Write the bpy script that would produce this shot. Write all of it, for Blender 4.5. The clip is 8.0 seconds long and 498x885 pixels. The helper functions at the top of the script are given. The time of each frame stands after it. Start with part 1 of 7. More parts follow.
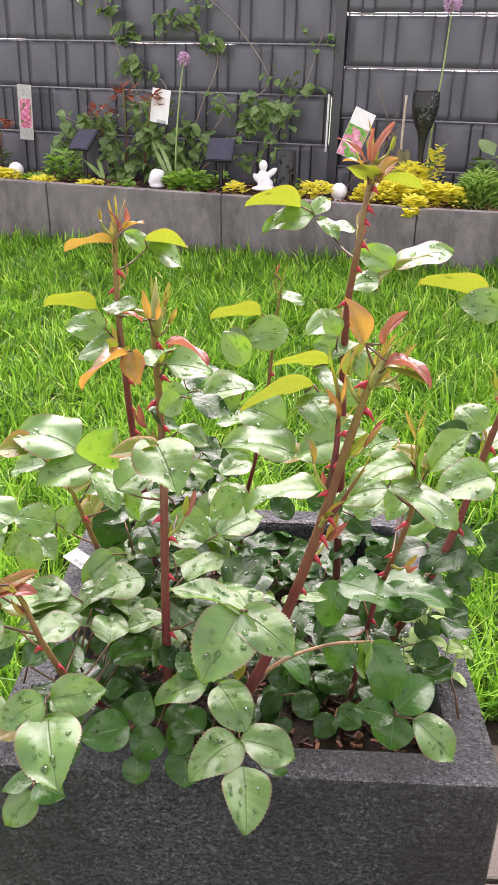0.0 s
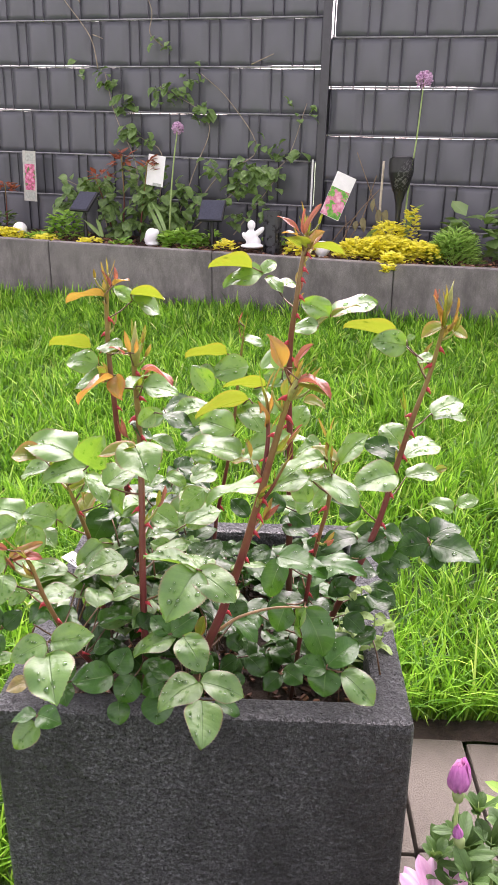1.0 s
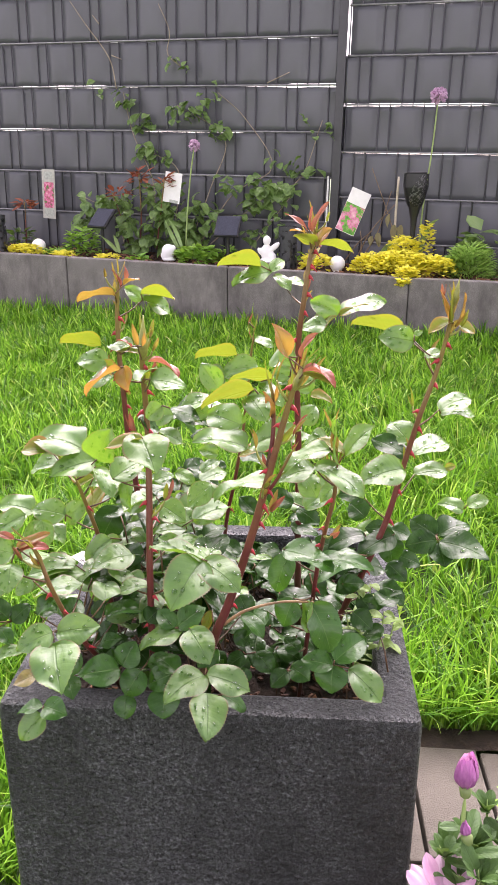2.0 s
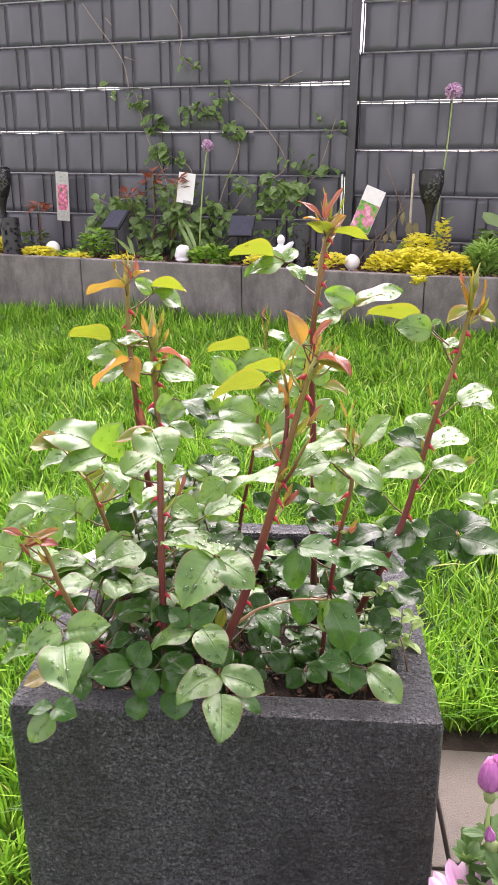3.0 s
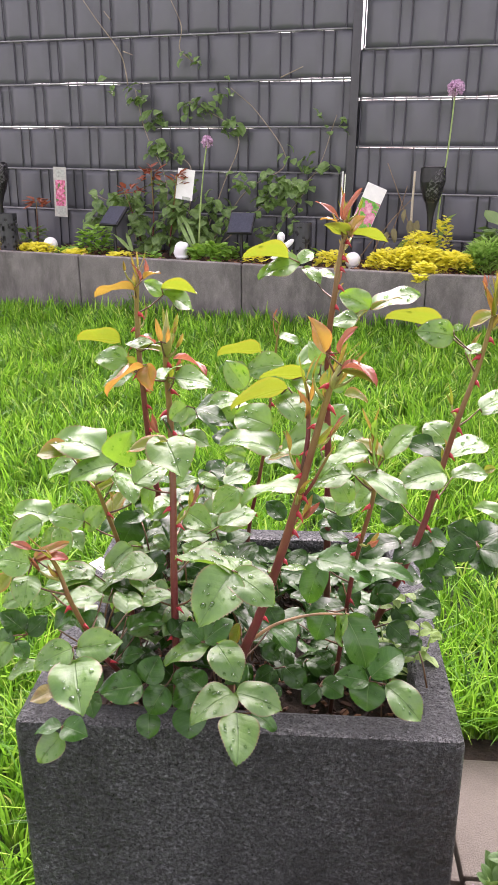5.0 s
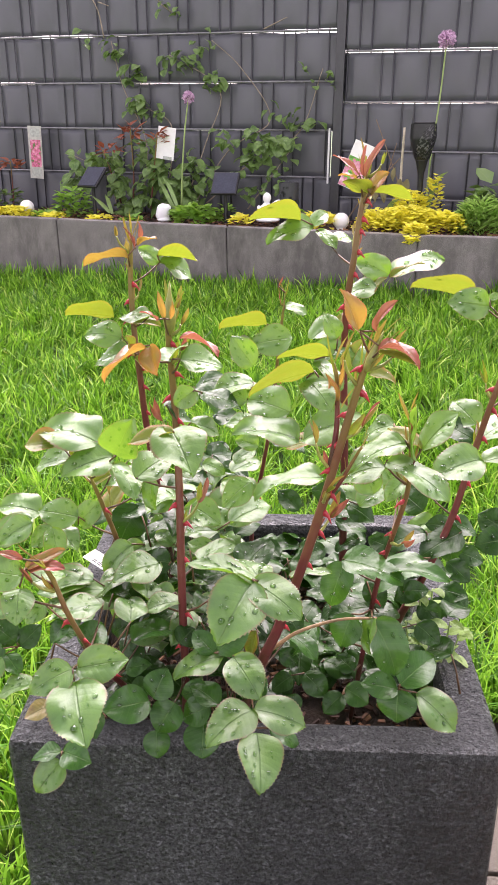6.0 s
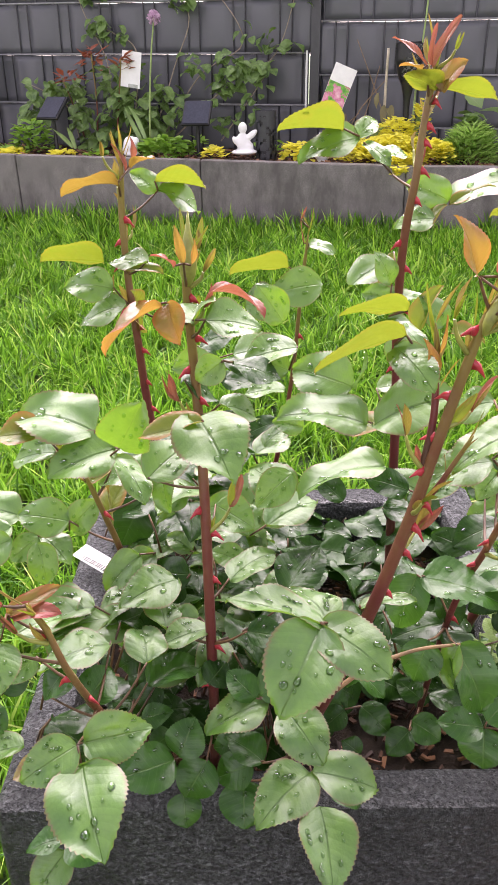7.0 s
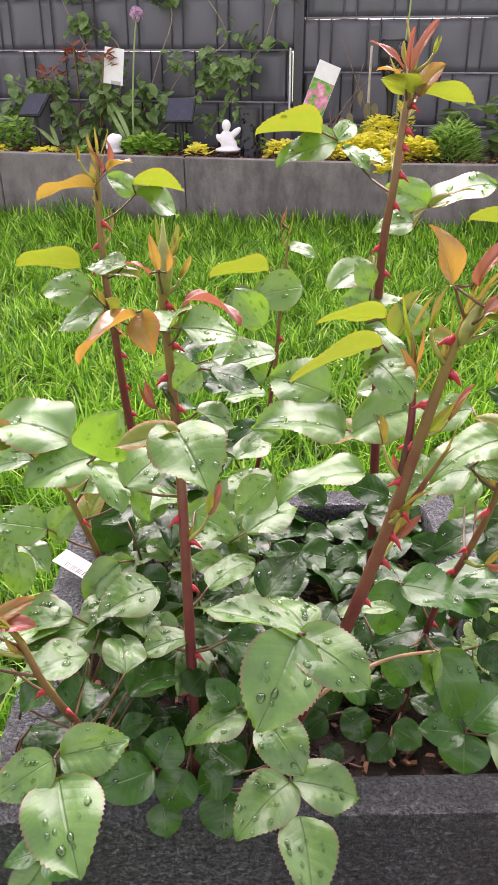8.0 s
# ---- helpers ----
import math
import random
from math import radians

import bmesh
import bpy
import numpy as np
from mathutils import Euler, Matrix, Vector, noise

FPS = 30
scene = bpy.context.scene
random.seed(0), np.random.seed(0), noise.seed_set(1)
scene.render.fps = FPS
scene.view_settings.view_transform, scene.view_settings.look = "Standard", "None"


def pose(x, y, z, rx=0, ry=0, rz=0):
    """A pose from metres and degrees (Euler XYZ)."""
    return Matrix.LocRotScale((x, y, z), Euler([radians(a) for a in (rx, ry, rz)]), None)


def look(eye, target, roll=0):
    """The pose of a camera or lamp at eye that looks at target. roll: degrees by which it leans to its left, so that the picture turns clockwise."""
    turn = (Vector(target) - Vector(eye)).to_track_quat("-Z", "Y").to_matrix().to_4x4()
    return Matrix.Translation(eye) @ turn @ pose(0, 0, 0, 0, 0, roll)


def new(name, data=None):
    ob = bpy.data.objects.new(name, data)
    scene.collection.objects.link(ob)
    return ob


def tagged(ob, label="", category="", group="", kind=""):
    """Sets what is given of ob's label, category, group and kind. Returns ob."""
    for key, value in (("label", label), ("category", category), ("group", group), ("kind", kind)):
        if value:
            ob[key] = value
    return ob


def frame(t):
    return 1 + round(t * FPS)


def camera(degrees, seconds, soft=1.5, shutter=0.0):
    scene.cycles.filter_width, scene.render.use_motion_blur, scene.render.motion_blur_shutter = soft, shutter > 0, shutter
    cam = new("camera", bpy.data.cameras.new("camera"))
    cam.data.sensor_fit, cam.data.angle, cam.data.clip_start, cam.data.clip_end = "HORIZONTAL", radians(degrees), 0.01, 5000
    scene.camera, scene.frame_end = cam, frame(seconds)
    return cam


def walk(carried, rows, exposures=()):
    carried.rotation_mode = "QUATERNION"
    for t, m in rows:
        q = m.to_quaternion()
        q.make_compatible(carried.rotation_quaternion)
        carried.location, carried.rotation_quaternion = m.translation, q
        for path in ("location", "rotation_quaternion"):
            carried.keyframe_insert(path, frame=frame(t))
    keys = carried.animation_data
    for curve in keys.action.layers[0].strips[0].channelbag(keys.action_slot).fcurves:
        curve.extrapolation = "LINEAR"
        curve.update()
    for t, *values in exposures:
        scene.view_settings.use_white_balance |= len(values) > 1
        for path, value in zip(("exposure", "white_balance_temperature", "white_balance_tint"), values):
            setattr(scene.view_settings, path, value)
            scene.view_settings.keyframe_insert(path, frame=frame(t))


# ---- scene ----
cam = camera(35.2, 8.0)
PATH = [
    (0, (0.024, -0.431, 0.872), (-0.053, 1.386, 0.041), 0.6),
    (0.5, (0.055, -0.526, 0.89), (-0.02, 1.331, 0.151), 0.6),
    (1, (0.067, -0.591, 0.901), (-0.008, 1.276, 0.19), 0.5),
    (1.5, (0.075, -0.603, 0.891), (-0.016, 1.276, 0.213), 0.5),
    (3, (0.078, -0.585, 0.866), (-0.082, 1.297, 0.206), -0.6),
    (3.5, (0.068, -0.571, 0.86), (-0.091, 1.31, 0.198), -0.6),
    (4, (0.06, -0.562, 0.862), (-0.099, 1.318, 0.198), -0.6),
    (4.5, (0.061, -0.566, 0.869), (-0.097, 1.314, 0.204), -0.5),
    (6, (0.027, -0.486, 0.861), (-0.074, 1.363, 0.107), -0.7),
    (6.5, (-0.002, -0.408, 0.847), (-0.075, 1.4, -0.005), -1.6),
    (7, (-0.024, -0.342, 0.829), (-0.053, 1.45, -0.059), -1.4),
    (7.5, (-0.018, -0.318, 0.832), (-0.025, 1.468, -0.068), -1.4),
    (8, (-0.019, -0.336, 0.833), (-0.014, 1.452, -0.063), -1.2),
]
walk(cam, [(t, look(eye, target, roll)) for t, eye, target, roll in PATH], [(0, 2.1, 6900, 31), (5.5, 2.1, 6900, 31), (7.0, 1.95, 6900, 31), (8.0, 1.93, 6900, 31)])

# world, sun and sky: a bright overcast day, brighter sky beyond the fence
SUN_EL, SUN_AZ = radians(43), radians(6)
world = bpy.data.worlds.new("world")
scene.world = world
world.use_nodes = True
wn = world.node_tree
sky = wn.nodes.new("ShaderNodeTexSky")
sky.sky_type, sky.sun_disc = "NISHITA", False
sky.sun_elevation, sky.sun_rotation = SUN_EL, SUN_AZ
sky.dust_density, sky.air_density, sky.ozone_density = 1.0, 1.0, 1.0
cloud = wn.nodes.new("ShaderNodeHueSaturation")  # cloud cover takes most of the blue out of the sky
cloud.inputs["Saturation"].default_value = 0.28
wn.links.new(sky.outputs[0], cloud.inputs["Color"])
wn.links.new(cloud.outputs[0], wn.nodes["Background"].inputs[0])
wn.nodes["Background"].inputs[1].default_value = 0.122
sun = new("sun", bpy.data.lights.new("sun", "SUN"))
sun.data.energy, sun.data.angle, sun.data.color = 4.1, radians(84), (0.985, 0.985, 1.0)
sun.matrix_world = look((0, 0, 0), (-math.sin(SUN_AZ) * math.cos(SUN_EL), -math.cos(SUN_AZ) * math.cos(SUN_EL), -math.sin(SUN_EL)))

# ---------------------------------------------------------------- materials
R = random.Random(7)


class Nodes:
    """A short hand for building one material's nodes."""

    def __init__(self, name):
        self.mat = bpy.data.materials.new(name)
        self.mat.use_nodes = True
        self.tree = self.mat.node_tree
        self.bsdf = self.tree.nodes["Principled BSDF"]
        self.out = self.tree.nodes["Material Output"]

    def add(self, kind, operation="", use_clamp=False, data_type="", blend_type="", feature=""):
        node = self.tree.nodes.new(kind)
        if operation:
            node.operation = operation
        if use_clamp:
            node.use_clamp = True
        if data_type:
            node.data_type = data_type
        if blend_type:
            node.blend_type = blend_type
        if feature:
            node.feature = feature
        return node

    def link(self, a, b):
        self.tree.links.new(a, b)

    def coords(self, which="Object"):
        return self.add("ShaderNodeTexCoord").outputs[which]

    def noise(self, scale, detail=4.0, rough=0.55, vec=None):
        n = self.add("ShaderNodeTexNoise")
        n.inputs["Scale"].default_value, n.inputs["Detail"].default_value, n.inputs["Roughness"].default_value = scale, detail, rough
        self.link(vec or self.coords(), n.inputs["Vector"])
        return n.outputs[0]

    def voronoi(self, scale, vec=None, feature="F1"):
        n = self.add("ShaderNodeTexVoronoi", feature=feature)
        n.inputs["Scale"].default_value = scale
        self.link(vec or self.coords(), n.inputs["Vector"])
        return n.outputs["Distance"]

    def ramp(self, fac, *stops):
        n = self.add("ShaderNodeValToRGB")
        while len(n.color_ramp.elements) < len(stops):
            n.color_ramp.elements.new(0.5)
        for el, (pos, col) in zip(n.color_ramp.elements, stops):
            el.position, el.color = pos, (*col, 1) if len(col) == 3 else col
        self.link(fac, n.inputs[0])
        return n.outputs[0]

    def mix(self, fac, a, b, blend="MIX"):
        n = self.add("ShaderNodeMix", data_type="RGBA", blend_type=blend)
        for sock, v in ((n.inputs[0], fac), (n.inputs[6], a), (n.inputs[7], b)):
            if isinstance(v, (int, float)):
                sock.default_value = v
            elif isinstance(v, tuple):
                sock.default_value = (*v, 1)
            else:
                self.link(v, sock)
        return n.outputs[2]

    def math(self, op, a, b=0.0, clamp=False):
        n = self.add("ShaderNodeMath", operation=op, use_clamp=clamp)
        for sock, v in ((n.inputs[0], a), (n.inputs[1], b)):
            if isinstance(v, (int, float)):
                sock.default_value = v
            else:
                self.link(v, sock)
        return n.outputs[0]

    def colour(self, c):
        if isinstance(c, tuple):
            self.bsdf.inputs["Base Color"].default_value = (*c, 1)
        else:
            self.link(c, self.bsdf.inputs["Base Color"])

    def rough(self, r):
        if isinstance(r, (int, float)):
            self.bsdf.inputs["Roughness"].default_value = r
        else:
            self.link(r, self.bsdf.inputs["Roughness"])

    def bump(self, height, strength=0.3, dist=0.002):
        n = self.add("ShaderNodeBump")
        n.inputs["Strength"].default_value, n.inputs["Distance"].default_value = strength, dist
        self.link(height, n.inputs["Height"])
        self.link(n.outputs[0], self.bsdf.inputs["Normal"])

    def random(self):
        return self.add("ShaderNodeObjectInfo").outputs["Random"]

    def island(self):
        return self.add("ShaderNodeNewGeometry").outputs["Random Per Island"]

    def translucent(self, colour, share):
        t = self.add("ShaderNodeBsdfTranslucent")
        m = self.add("ShaderNodeMixShader")
        m.inputs[0].default_value = share
        if isinstance(colour, tuple):
            t.inputs[0].default_value = (*colour, 1)
        else:
            self.link(colour, t.inputs[0])
        self.link(self.bsdf.outputs[0], m.inputs[1])
        self.link(t.outputs[0], m.inputs[2])
        self.link(m.outputs[0], self.out.inputs[0])


def concrete_mat(name, dark, light, speck, scale=1.0, grain=230, relief=0.004, wet=0.42, blotch=0.75, lump=0.0):
    n = Nodes(name)
    big, fine = n.noise(7 * scale, 6), n.noise(grain, 4, 0.75)
    c = n.ramp(big, (0.3, dark), (0.7, light))
    dust = n.noise(grain * 1.5, 3, 0.8)
    c = n.mix(n.ramp(dust, (0.42, (0, 0, 0)), (0.60, (1, 1, 1))), n.mix(0.75, c, dark), n.mix(0.45, c, speck))
    c = n.mix(n.ramp(fine, (0.56, (0, 0, 0)), (0.64, (1, 1, 1))), c, speck)
    stretch = n.add("ShaderNodeMapping")
    stretch.inputs["Scale"].default_value = (3.2 * scale, 3.2 * scale, 1.3 * scale)
    n.link(n.coords(), stretch.inputs[0])
    blot = n.noise(1.6, 6, 0.72, stretch.outputs[0])
    c = n.mix(n.ramp(blot, (0.44, (0, 0, 0)), (0.62, (blotch,) * 3)), c, dark)
    n.colour(c)
    n.rough(n.ramp(fine, (0.35, (wet,) * 3), (0.7, (wet + 0.36,) * 3)))
    height = fine
    if lump:
        pits = n.ramp(n.voronoi(grain * 0.34), (0.0, (0, 0, 0)), (0.42, (1, 1, 1)))
        flat = n.add("ShaderNodeMapping")
        flat.inputs["Scale"].default_value = (1.0, 1.0, 2.0)
        n.link(n.coords(), flat.inputs[0])
        wrinkle = n.math("ABSOLUTE", n.math("SUBTRACT", n.noise(grain * 0.085, 5, 0.62, flat.outputs[0]), 0.5))
        swell = n.math("ADD", n.noise(grain * 0.22, 4, 0.6), n.math("MULTIPLY", pits, 0.26))
        height = n.math("ADD", fine, n.math("MULTIPLY", n.math("ADD", swell, n.math("MULTIPLY", wrinkle, 0.6)), lump))
    n.bump(height, 1.0, relief)
    return n.mat


def plain_mat(name, col, rough=0.5, metal=0.0, vary=0.25, scale=30, bump=0.0):
    n = Nodes(name)
    k = n.noise(scale, 5)
    n.colour(n.ramp(k, (0.3, tuple(v * (1 - vary) for v in col)), (0.7, tuple(min(1, v * (1 + vary)) for v in col))))
    n.rough(rough)
    n.bsdf.inputs["Metallic"].default_value = metal
    if bump:
        n.bump(n.noise(scale * 12, 3), bump, 0.001)
    return n.mat


def leaf_mat(name, upper, lower_light, veins, share=0.3, gloss=0.3, trans=(0.35, 0.5, 0.05), stain=None, veiny=1.0, wet=0.0, edge_red=None, stain_from=0.70, gloss_level=0.5, rim_from=0.42):
    """A leaf with a pale midrib and side veins drawn along its own length and width, wet in patches."""
    n = Nodes(name)
    uv = n.coords("UV")
    sep = n.add("ShaderNodeSeparateXYZ")
    n.link(uv, sep.inputs[0])
    u, v = sep.outputs[0], sep.outputs[1]
    across = n.math("ABSOLUTE", n.math("SUBTRACT", u, 0.5))
    rib = n.math("SUBTRACT", 1.0, n.math("MULTIPLY", across, 38.0), clamp=True)
    slant = n.math("FRACT", n.math("MULTIPLY", n.math("SUBTRACT", v, n.math("MULTIPLY", across, 0.42)), 8.0))
    side = n.math("ABSOLUTE", n.math("SUBTRACT", slant, 0.5))
    side_line = n.math("SUBTRACT", 1.0, n.math("MULTIPLY", side, 12.0), clamp=True)
    rnd = n.random()
    shift = n.add("ShaderNodeVectorMath", operation="ADD")
    n.link(n.coords(), shift.inputs[0])
    n.link(n.math("MULTIPLY", rnd, 37.0), shift.inputs[1])
    own = shift.outputs[0]
    patch = n.noise(2.6, 4, 0.6, own)
    base = n.mix(n.ramp(patch, (0.36, (0, 0, 0)), (0.68, (1, 1, 1))), upper, lower_light)
    base = n.mix(n.math("MULTIPLY", rnd, 0.5), base, lower_light)
    if stain:
        far = n.math("ADD", n.math("MULTIPLY", v, 0.35), n.math("MULTIPLY", n.noise(2.2, 3, 0.5, own), 1.0))
        base = n.mix(n.ramp(far, (stain_from, (0, 0, 0)), (stain_from + 0.28, (1, 1, 1))), base, stain)
    if edge_red:
        rim = n.math("ADD", across, n.math("MULTIPLY", n.noise(5, 2, 0.5, own), 0.06))
        base = n.mix(n.ramp(rim, (rim_from, (0, 0, 0)), (0.52, (0.9, 0.9, 0.9))), base, edge_red)
    veil = n.math("MAXIMUM", n.math("MULTIPLY", rib, 0.65 * veiny), n.math("MULTIPLY", side_line, 0.24 * veiny))
    base = n.mix(veil, base, veins)
    n.colour(base)
    n.rough(n.ramp(n.noise(3.5, 3, 0.5, own), (0.35, (gloss,) * 3), (0.7, (gloss + 0.14,) * 3)))
    n.bsdf.inputs["Specular IOR Level"].default_value = gloss_level
    film = n.ramp(n.noise(3.2, 3, 0.55, own), (0.47, (0.15 * wet,) * 3), (0.53, (wet,) * 3))
    n.link(film, n.bsdf.inputs["Coat Weight"])
    n.bsdf.inputs["Coat Roughness"].default_value = 0.16
    swell = n.math("SUBTRACT", 1.0, n.math("MULTIPLY", n.math("MULTIPLY", side, side), 4.0))
    relief = n.math("ADD", n.math("MULTIPLY", swell, 0.05), n.math("MULTIPLY", n.noise(2.6, 2, 0.5, own), 0.5))
    relief = n.math("SUBTRACT", relief, n.math("MULTIPLY", rib, 0.22))
    relief = n.math("ADD", relief, n.math("MULTIPLY", n.noise(26, 2, 0.5, own), 0.06))
    n.bump(relief, 0.8 if wet > 0.5 else 0.55, 0.0036)
    n.translucent(n.mix(n.math("MULTIPLY", rnd, 0.5), trans, lower_light), share)
    return n.mat


M = {}
M["planter"] = concrete_mat("planter_fibrestone", (0.0125, 0.0140, 0.0145), (0.036, 0.0395, 0.0405), (0.22, 0.236, 0.240), 1.0, 240, 0.009, 0.24, 0.55, 1.7)
M["wall"] = concrete_mat("grey_concrete", (0.088, 0.079, 0.075), (0.31, 0.285, 0.272), (0.30, 0.276, 0.264), 1.5, 430, 0.0022, 0.42, 0.9)
M["paver"] = concrete_mat("paver_concrete", (0.086, 0.074, 0.057), (0.165, 0.142, 0.111), (0.142, 0.125, 0.098), 3.5, 330, 0.003)
M["strip"] = plain_mat("anthracite_plastic", (0.092, 0.094, 0.106), 0.40, vary=0.1, scale=4, bump=0.05)
# wet rods: the sky's sheen on their tops is put into a pale base colour
M["rod"] = plain_mat("wet_sheen_rod", (0.27, 0.27, 0.28), 0.32, metal=0.2, vary=0.3, scale=25)
M["steel"] = plain_mat("coated_steel", (0.032, 0.033, 0.038), 0.35, vary=0.15, scale=60)
M["black"] = plain_mat("black_plastic", (0.012, 0.012, 0.013), 0.4, vary=0.3, scale=80)
M["white"] = plain_mat("white_ceramic", (0.80, 0.80, 0.78), 0.3, vary=0.04, scale=40)
M["grey_lens"] = plain_mat("frosted_lens", (0.20, 0.20, 0.20), 0.25, vary=0.1, scale=50)
M["solar"] = plain_mat("solar_glass", (0.046, 0.050, 0.068), 0.42, vary=0.2, scale=120)
M["solar"].node_tree.nodes["Principled BSDF"].inputs["Specular IOR Level"].default_value = 0.12
M["bamboo"] = plain_mat("pale_cane", (0.55, 0.48, 0.36), 0.55, vary=0.2, scale=60)
M["dead"] = plain_mat("dry_stem", (0.20, 0.14, 0.09), 0.8, vary=0.3, scale=90)
M["vine"] = plain_mat("vine_wood", (0.28, 0.23, 0.17), 0.8, vary=0.3, scale=90)


def soil_mat():
    n = Nodes("garden_soil")
    k = n.noise(60, 8, 0.7)
    n.colour(n.ramp(k, (0.3, (0.018, 0.011, 0.007)), (0.7, (0.055, 0.034, 0.022))))
    n.rough(0.9)
    n.bump(k, 1.0, 0.01)
    return n.mat


def turf_mat():
    n = Nodes("lawn_turf")
    k, f = n.noise(3, 5), n.noise(120, 5, 0.7)
    c = n.ramp(f, (0.3, (0.012, 0.028, 0.004)), (0.7, (0.050, 0.112, 0.012)))
    n.colour(n.mix(n.math("MULTIPLY", k, 0.5), c, (0.04, 0.095, 0.010)))
    n.rough(0.9)
    n.bump(f, 1.0, 0.02)
    return n.mat


def bark_chip_mat():
    n = Nodes("bark_chip")
    n.colour(n.ramp(n.island(), (0.1, (0.030, 0.013, 0.008)), (0.6, (0.095, 0.040, 0.021)), (0.97, (0.34, 0.160, 0.080))))
    n.rough(0.75)
    n.bump(n.noise(300, 4), 0.4, 0.001)
    return n.mat


def blade_mat():
    n = Nodes("grass_blade")
    uv = n.coords("UV")
    sep = n.add("ShaderNodeSeparateXYZ")
    n.link(uv, sep.inputs[0])
    tone = n.ramp(n.island(), (0.0, (0.010, 0.050, 0.006)), (0.38, (0.065, 0.20, 0.016)), (0.76, (0.20, 0.42, 0.045)), (0.94, (0.35, 0.57, 0.080)), (1.0, (0.46, 0.49, 0.17)))
    patch = n.ramp(n.noise(5.5, 4, 0.6), (0.36, (0.80, 0.85, 0.8)), (0.62, (1.35, 1.3, 1.2)))
    tone = n.mix(1.0, tone, patch, "MULTIPLY")
    c = n.mix(n.ramp(sep.outputs[1], (0.0, (0.8, 0.8, 0.8)), (0.22, (0, 0, 0))), tone, (0.16, 0.19, 0.06))
    n.colour(c)
    n.rough(0.38)
    n.bsdf.inputs["Specular IOR Level"].default_value = 0.28
    n.translucent(n.mix(0.5, c, (0.20, 0.48, 0.02)), 0.38)
    return n.mat


def cane_mat():
    n = Nodes("rose_cane")
    uv = n.coords("UV")
    sep = n.add("ShaderNodeSeparateXYZ")
    n.link(uv, sep.inputs[0])
    k = n.noise(55, 4)
    f = n.math("ADD", sep.outputs[1], n.math("MULTIPLY", n.math("SUBTRACT", k, 0.5), 0.5))
    n.colour(n.ramp(f, (0.0, (0.07, 0.040, 0.024)), (0.26, (0.125, 0.026, 0.027)), (0.46, (0.145, 0.046, 0.030)), (0.64, (0.165, 0.092, 0.038)), (0.95, (0.21, 0.175, 0.042))))
    n.rough(0.34)
    n.bsdf.inputs["Specular IOR Level"].default_value = 0.25
    n.bump(n.noise(220, 4), 0.5, 0.0012)
    return n.mat


def drop_mat():
    n = Nodes("water_drop")
    clear, shine, both = n.add("ShaderNodeBsdfTransparent"), n.add("ShaderNodeBsdfGlossy"), n.add("ShaderNodeMixShader")
    fres = n.add("ShaderNodeFresnel")
    fres.inputs[0].default_value = 1.7
    shine.inputs["Roughness"].default_value = 0.03
    clear.inputs[0].default_value = (0.70, 0.86, 0.58, 1)
    n.link(fres.outputs[0], both.inputs[0])
    n.link(clear.outputs[0], both.inputs[1])
    n.link(shine.outputs[0], both.inputs[2])
    n.link(both.outputs[0], n.out.inputs[0])
    return n.mat


M["soil"], M["turf"], M["chip"], M["blade"], M["cane"], M["drop"] = soil_mat(), turf_mat(), bark_chip_mat(), blade_mat(), cane_mat(), drop_mat()
M["thorn"] = plain_mat("red_thorn", (0.42, 0.032, 0.045), 0.3, vary=0.25, scale=200)
M["shoot"] = plain_mat("green_shoot", (0.22, 0.24, 0.05), 0.4, vary=0.35, scale=120)
# mature leaf green, darkened further to stand for shade inside the bush
M["leaf_old_shaded"] = leaf_mat("rose_leaf_mature_shaded", (0.005, 0.026, 0.003), (0.017, 0.062, 0.006), (0.06, 0.12, 0.03), 0.12, 0.30, (0.08, 0.26, 0.02), wet=0.30, gloss_level=0.20)
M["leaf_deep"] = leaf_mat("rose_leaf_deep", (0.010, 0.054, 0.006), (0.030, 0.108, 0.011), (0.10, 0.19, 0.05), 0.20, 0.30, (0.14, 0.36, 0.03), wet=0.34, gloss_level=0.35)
M["leaf_mid"] = leaf_mat("rose_leaf_fresh", (0.030, 0.112, 0.011), (0.090, 0.215, 0.020), (0.042, 0.105, 0.014), 0.28, 0.38, (0.24, 0.46, 0.03), wet=0.24, veiny=1.1, gloss_level=1.05, edge_red=(0.15, 0.07, 0.03), rim_from=0.485)
M["leaf_new"] = leaf_mat("rose_leaf_young", (0.085, 0.135, 0.012), (0.150, 0.175, 0.018), (0.22, 0.24, 0.05), 0.38, 0.32, (0.25, 0.325, 0.020), (0.25, 0.11, 0.028), veiny=0.3, wet=0.20, edge_red=(0.36, 0.115, 0.035), stain_from=0.76, gloss_level=0.45, rim_from=0.35)
M["leaf_amber"] = leaf_mat("rose_leaf_amber", (0.23, 0.075, 0.030), (0.15, 0.140, 0.020), (0.28, 0.18, 0.05), 0.42, 0.30, (0.42, 0.23, 0.04), (0.30, 0.075, 0.035), veiny=0.25, wet=0.2, edge_red=(0.36, 0.07, 0.04))
M["leaf_red"] = leaf_mat("rose_leaf_red", (0.26, 0.060, 0.045), (0.20, 0.10, 0.035), (0.30, 0.14, 0.08), 0.34, 0.28, (0.34, 0.10, 0.06), (0.28, 0.050, 0.050), veiny=0.25, wet=0.25, edge_red=(0.40, 0.06, 0.06))
M["seedling"] = leaf_mat("seedling_leaf", (0.12, 0.22, 0.04), (0.20, 0.32, 0.07), (0.3, 0.4, 0.12), 0.3, 0.45, (0.35, 0.5, 0.05))
M["leaf_faded"] = leaf_mat("rose_leaf_faded", (0.10, 0.11, 0.03), (0.26, 0.20, 0.05), (0.2, 0.2, 0.1), 0.2, 0.35, (0.3, 0.3, 0.05), (0.16, 0.05, 0.03))
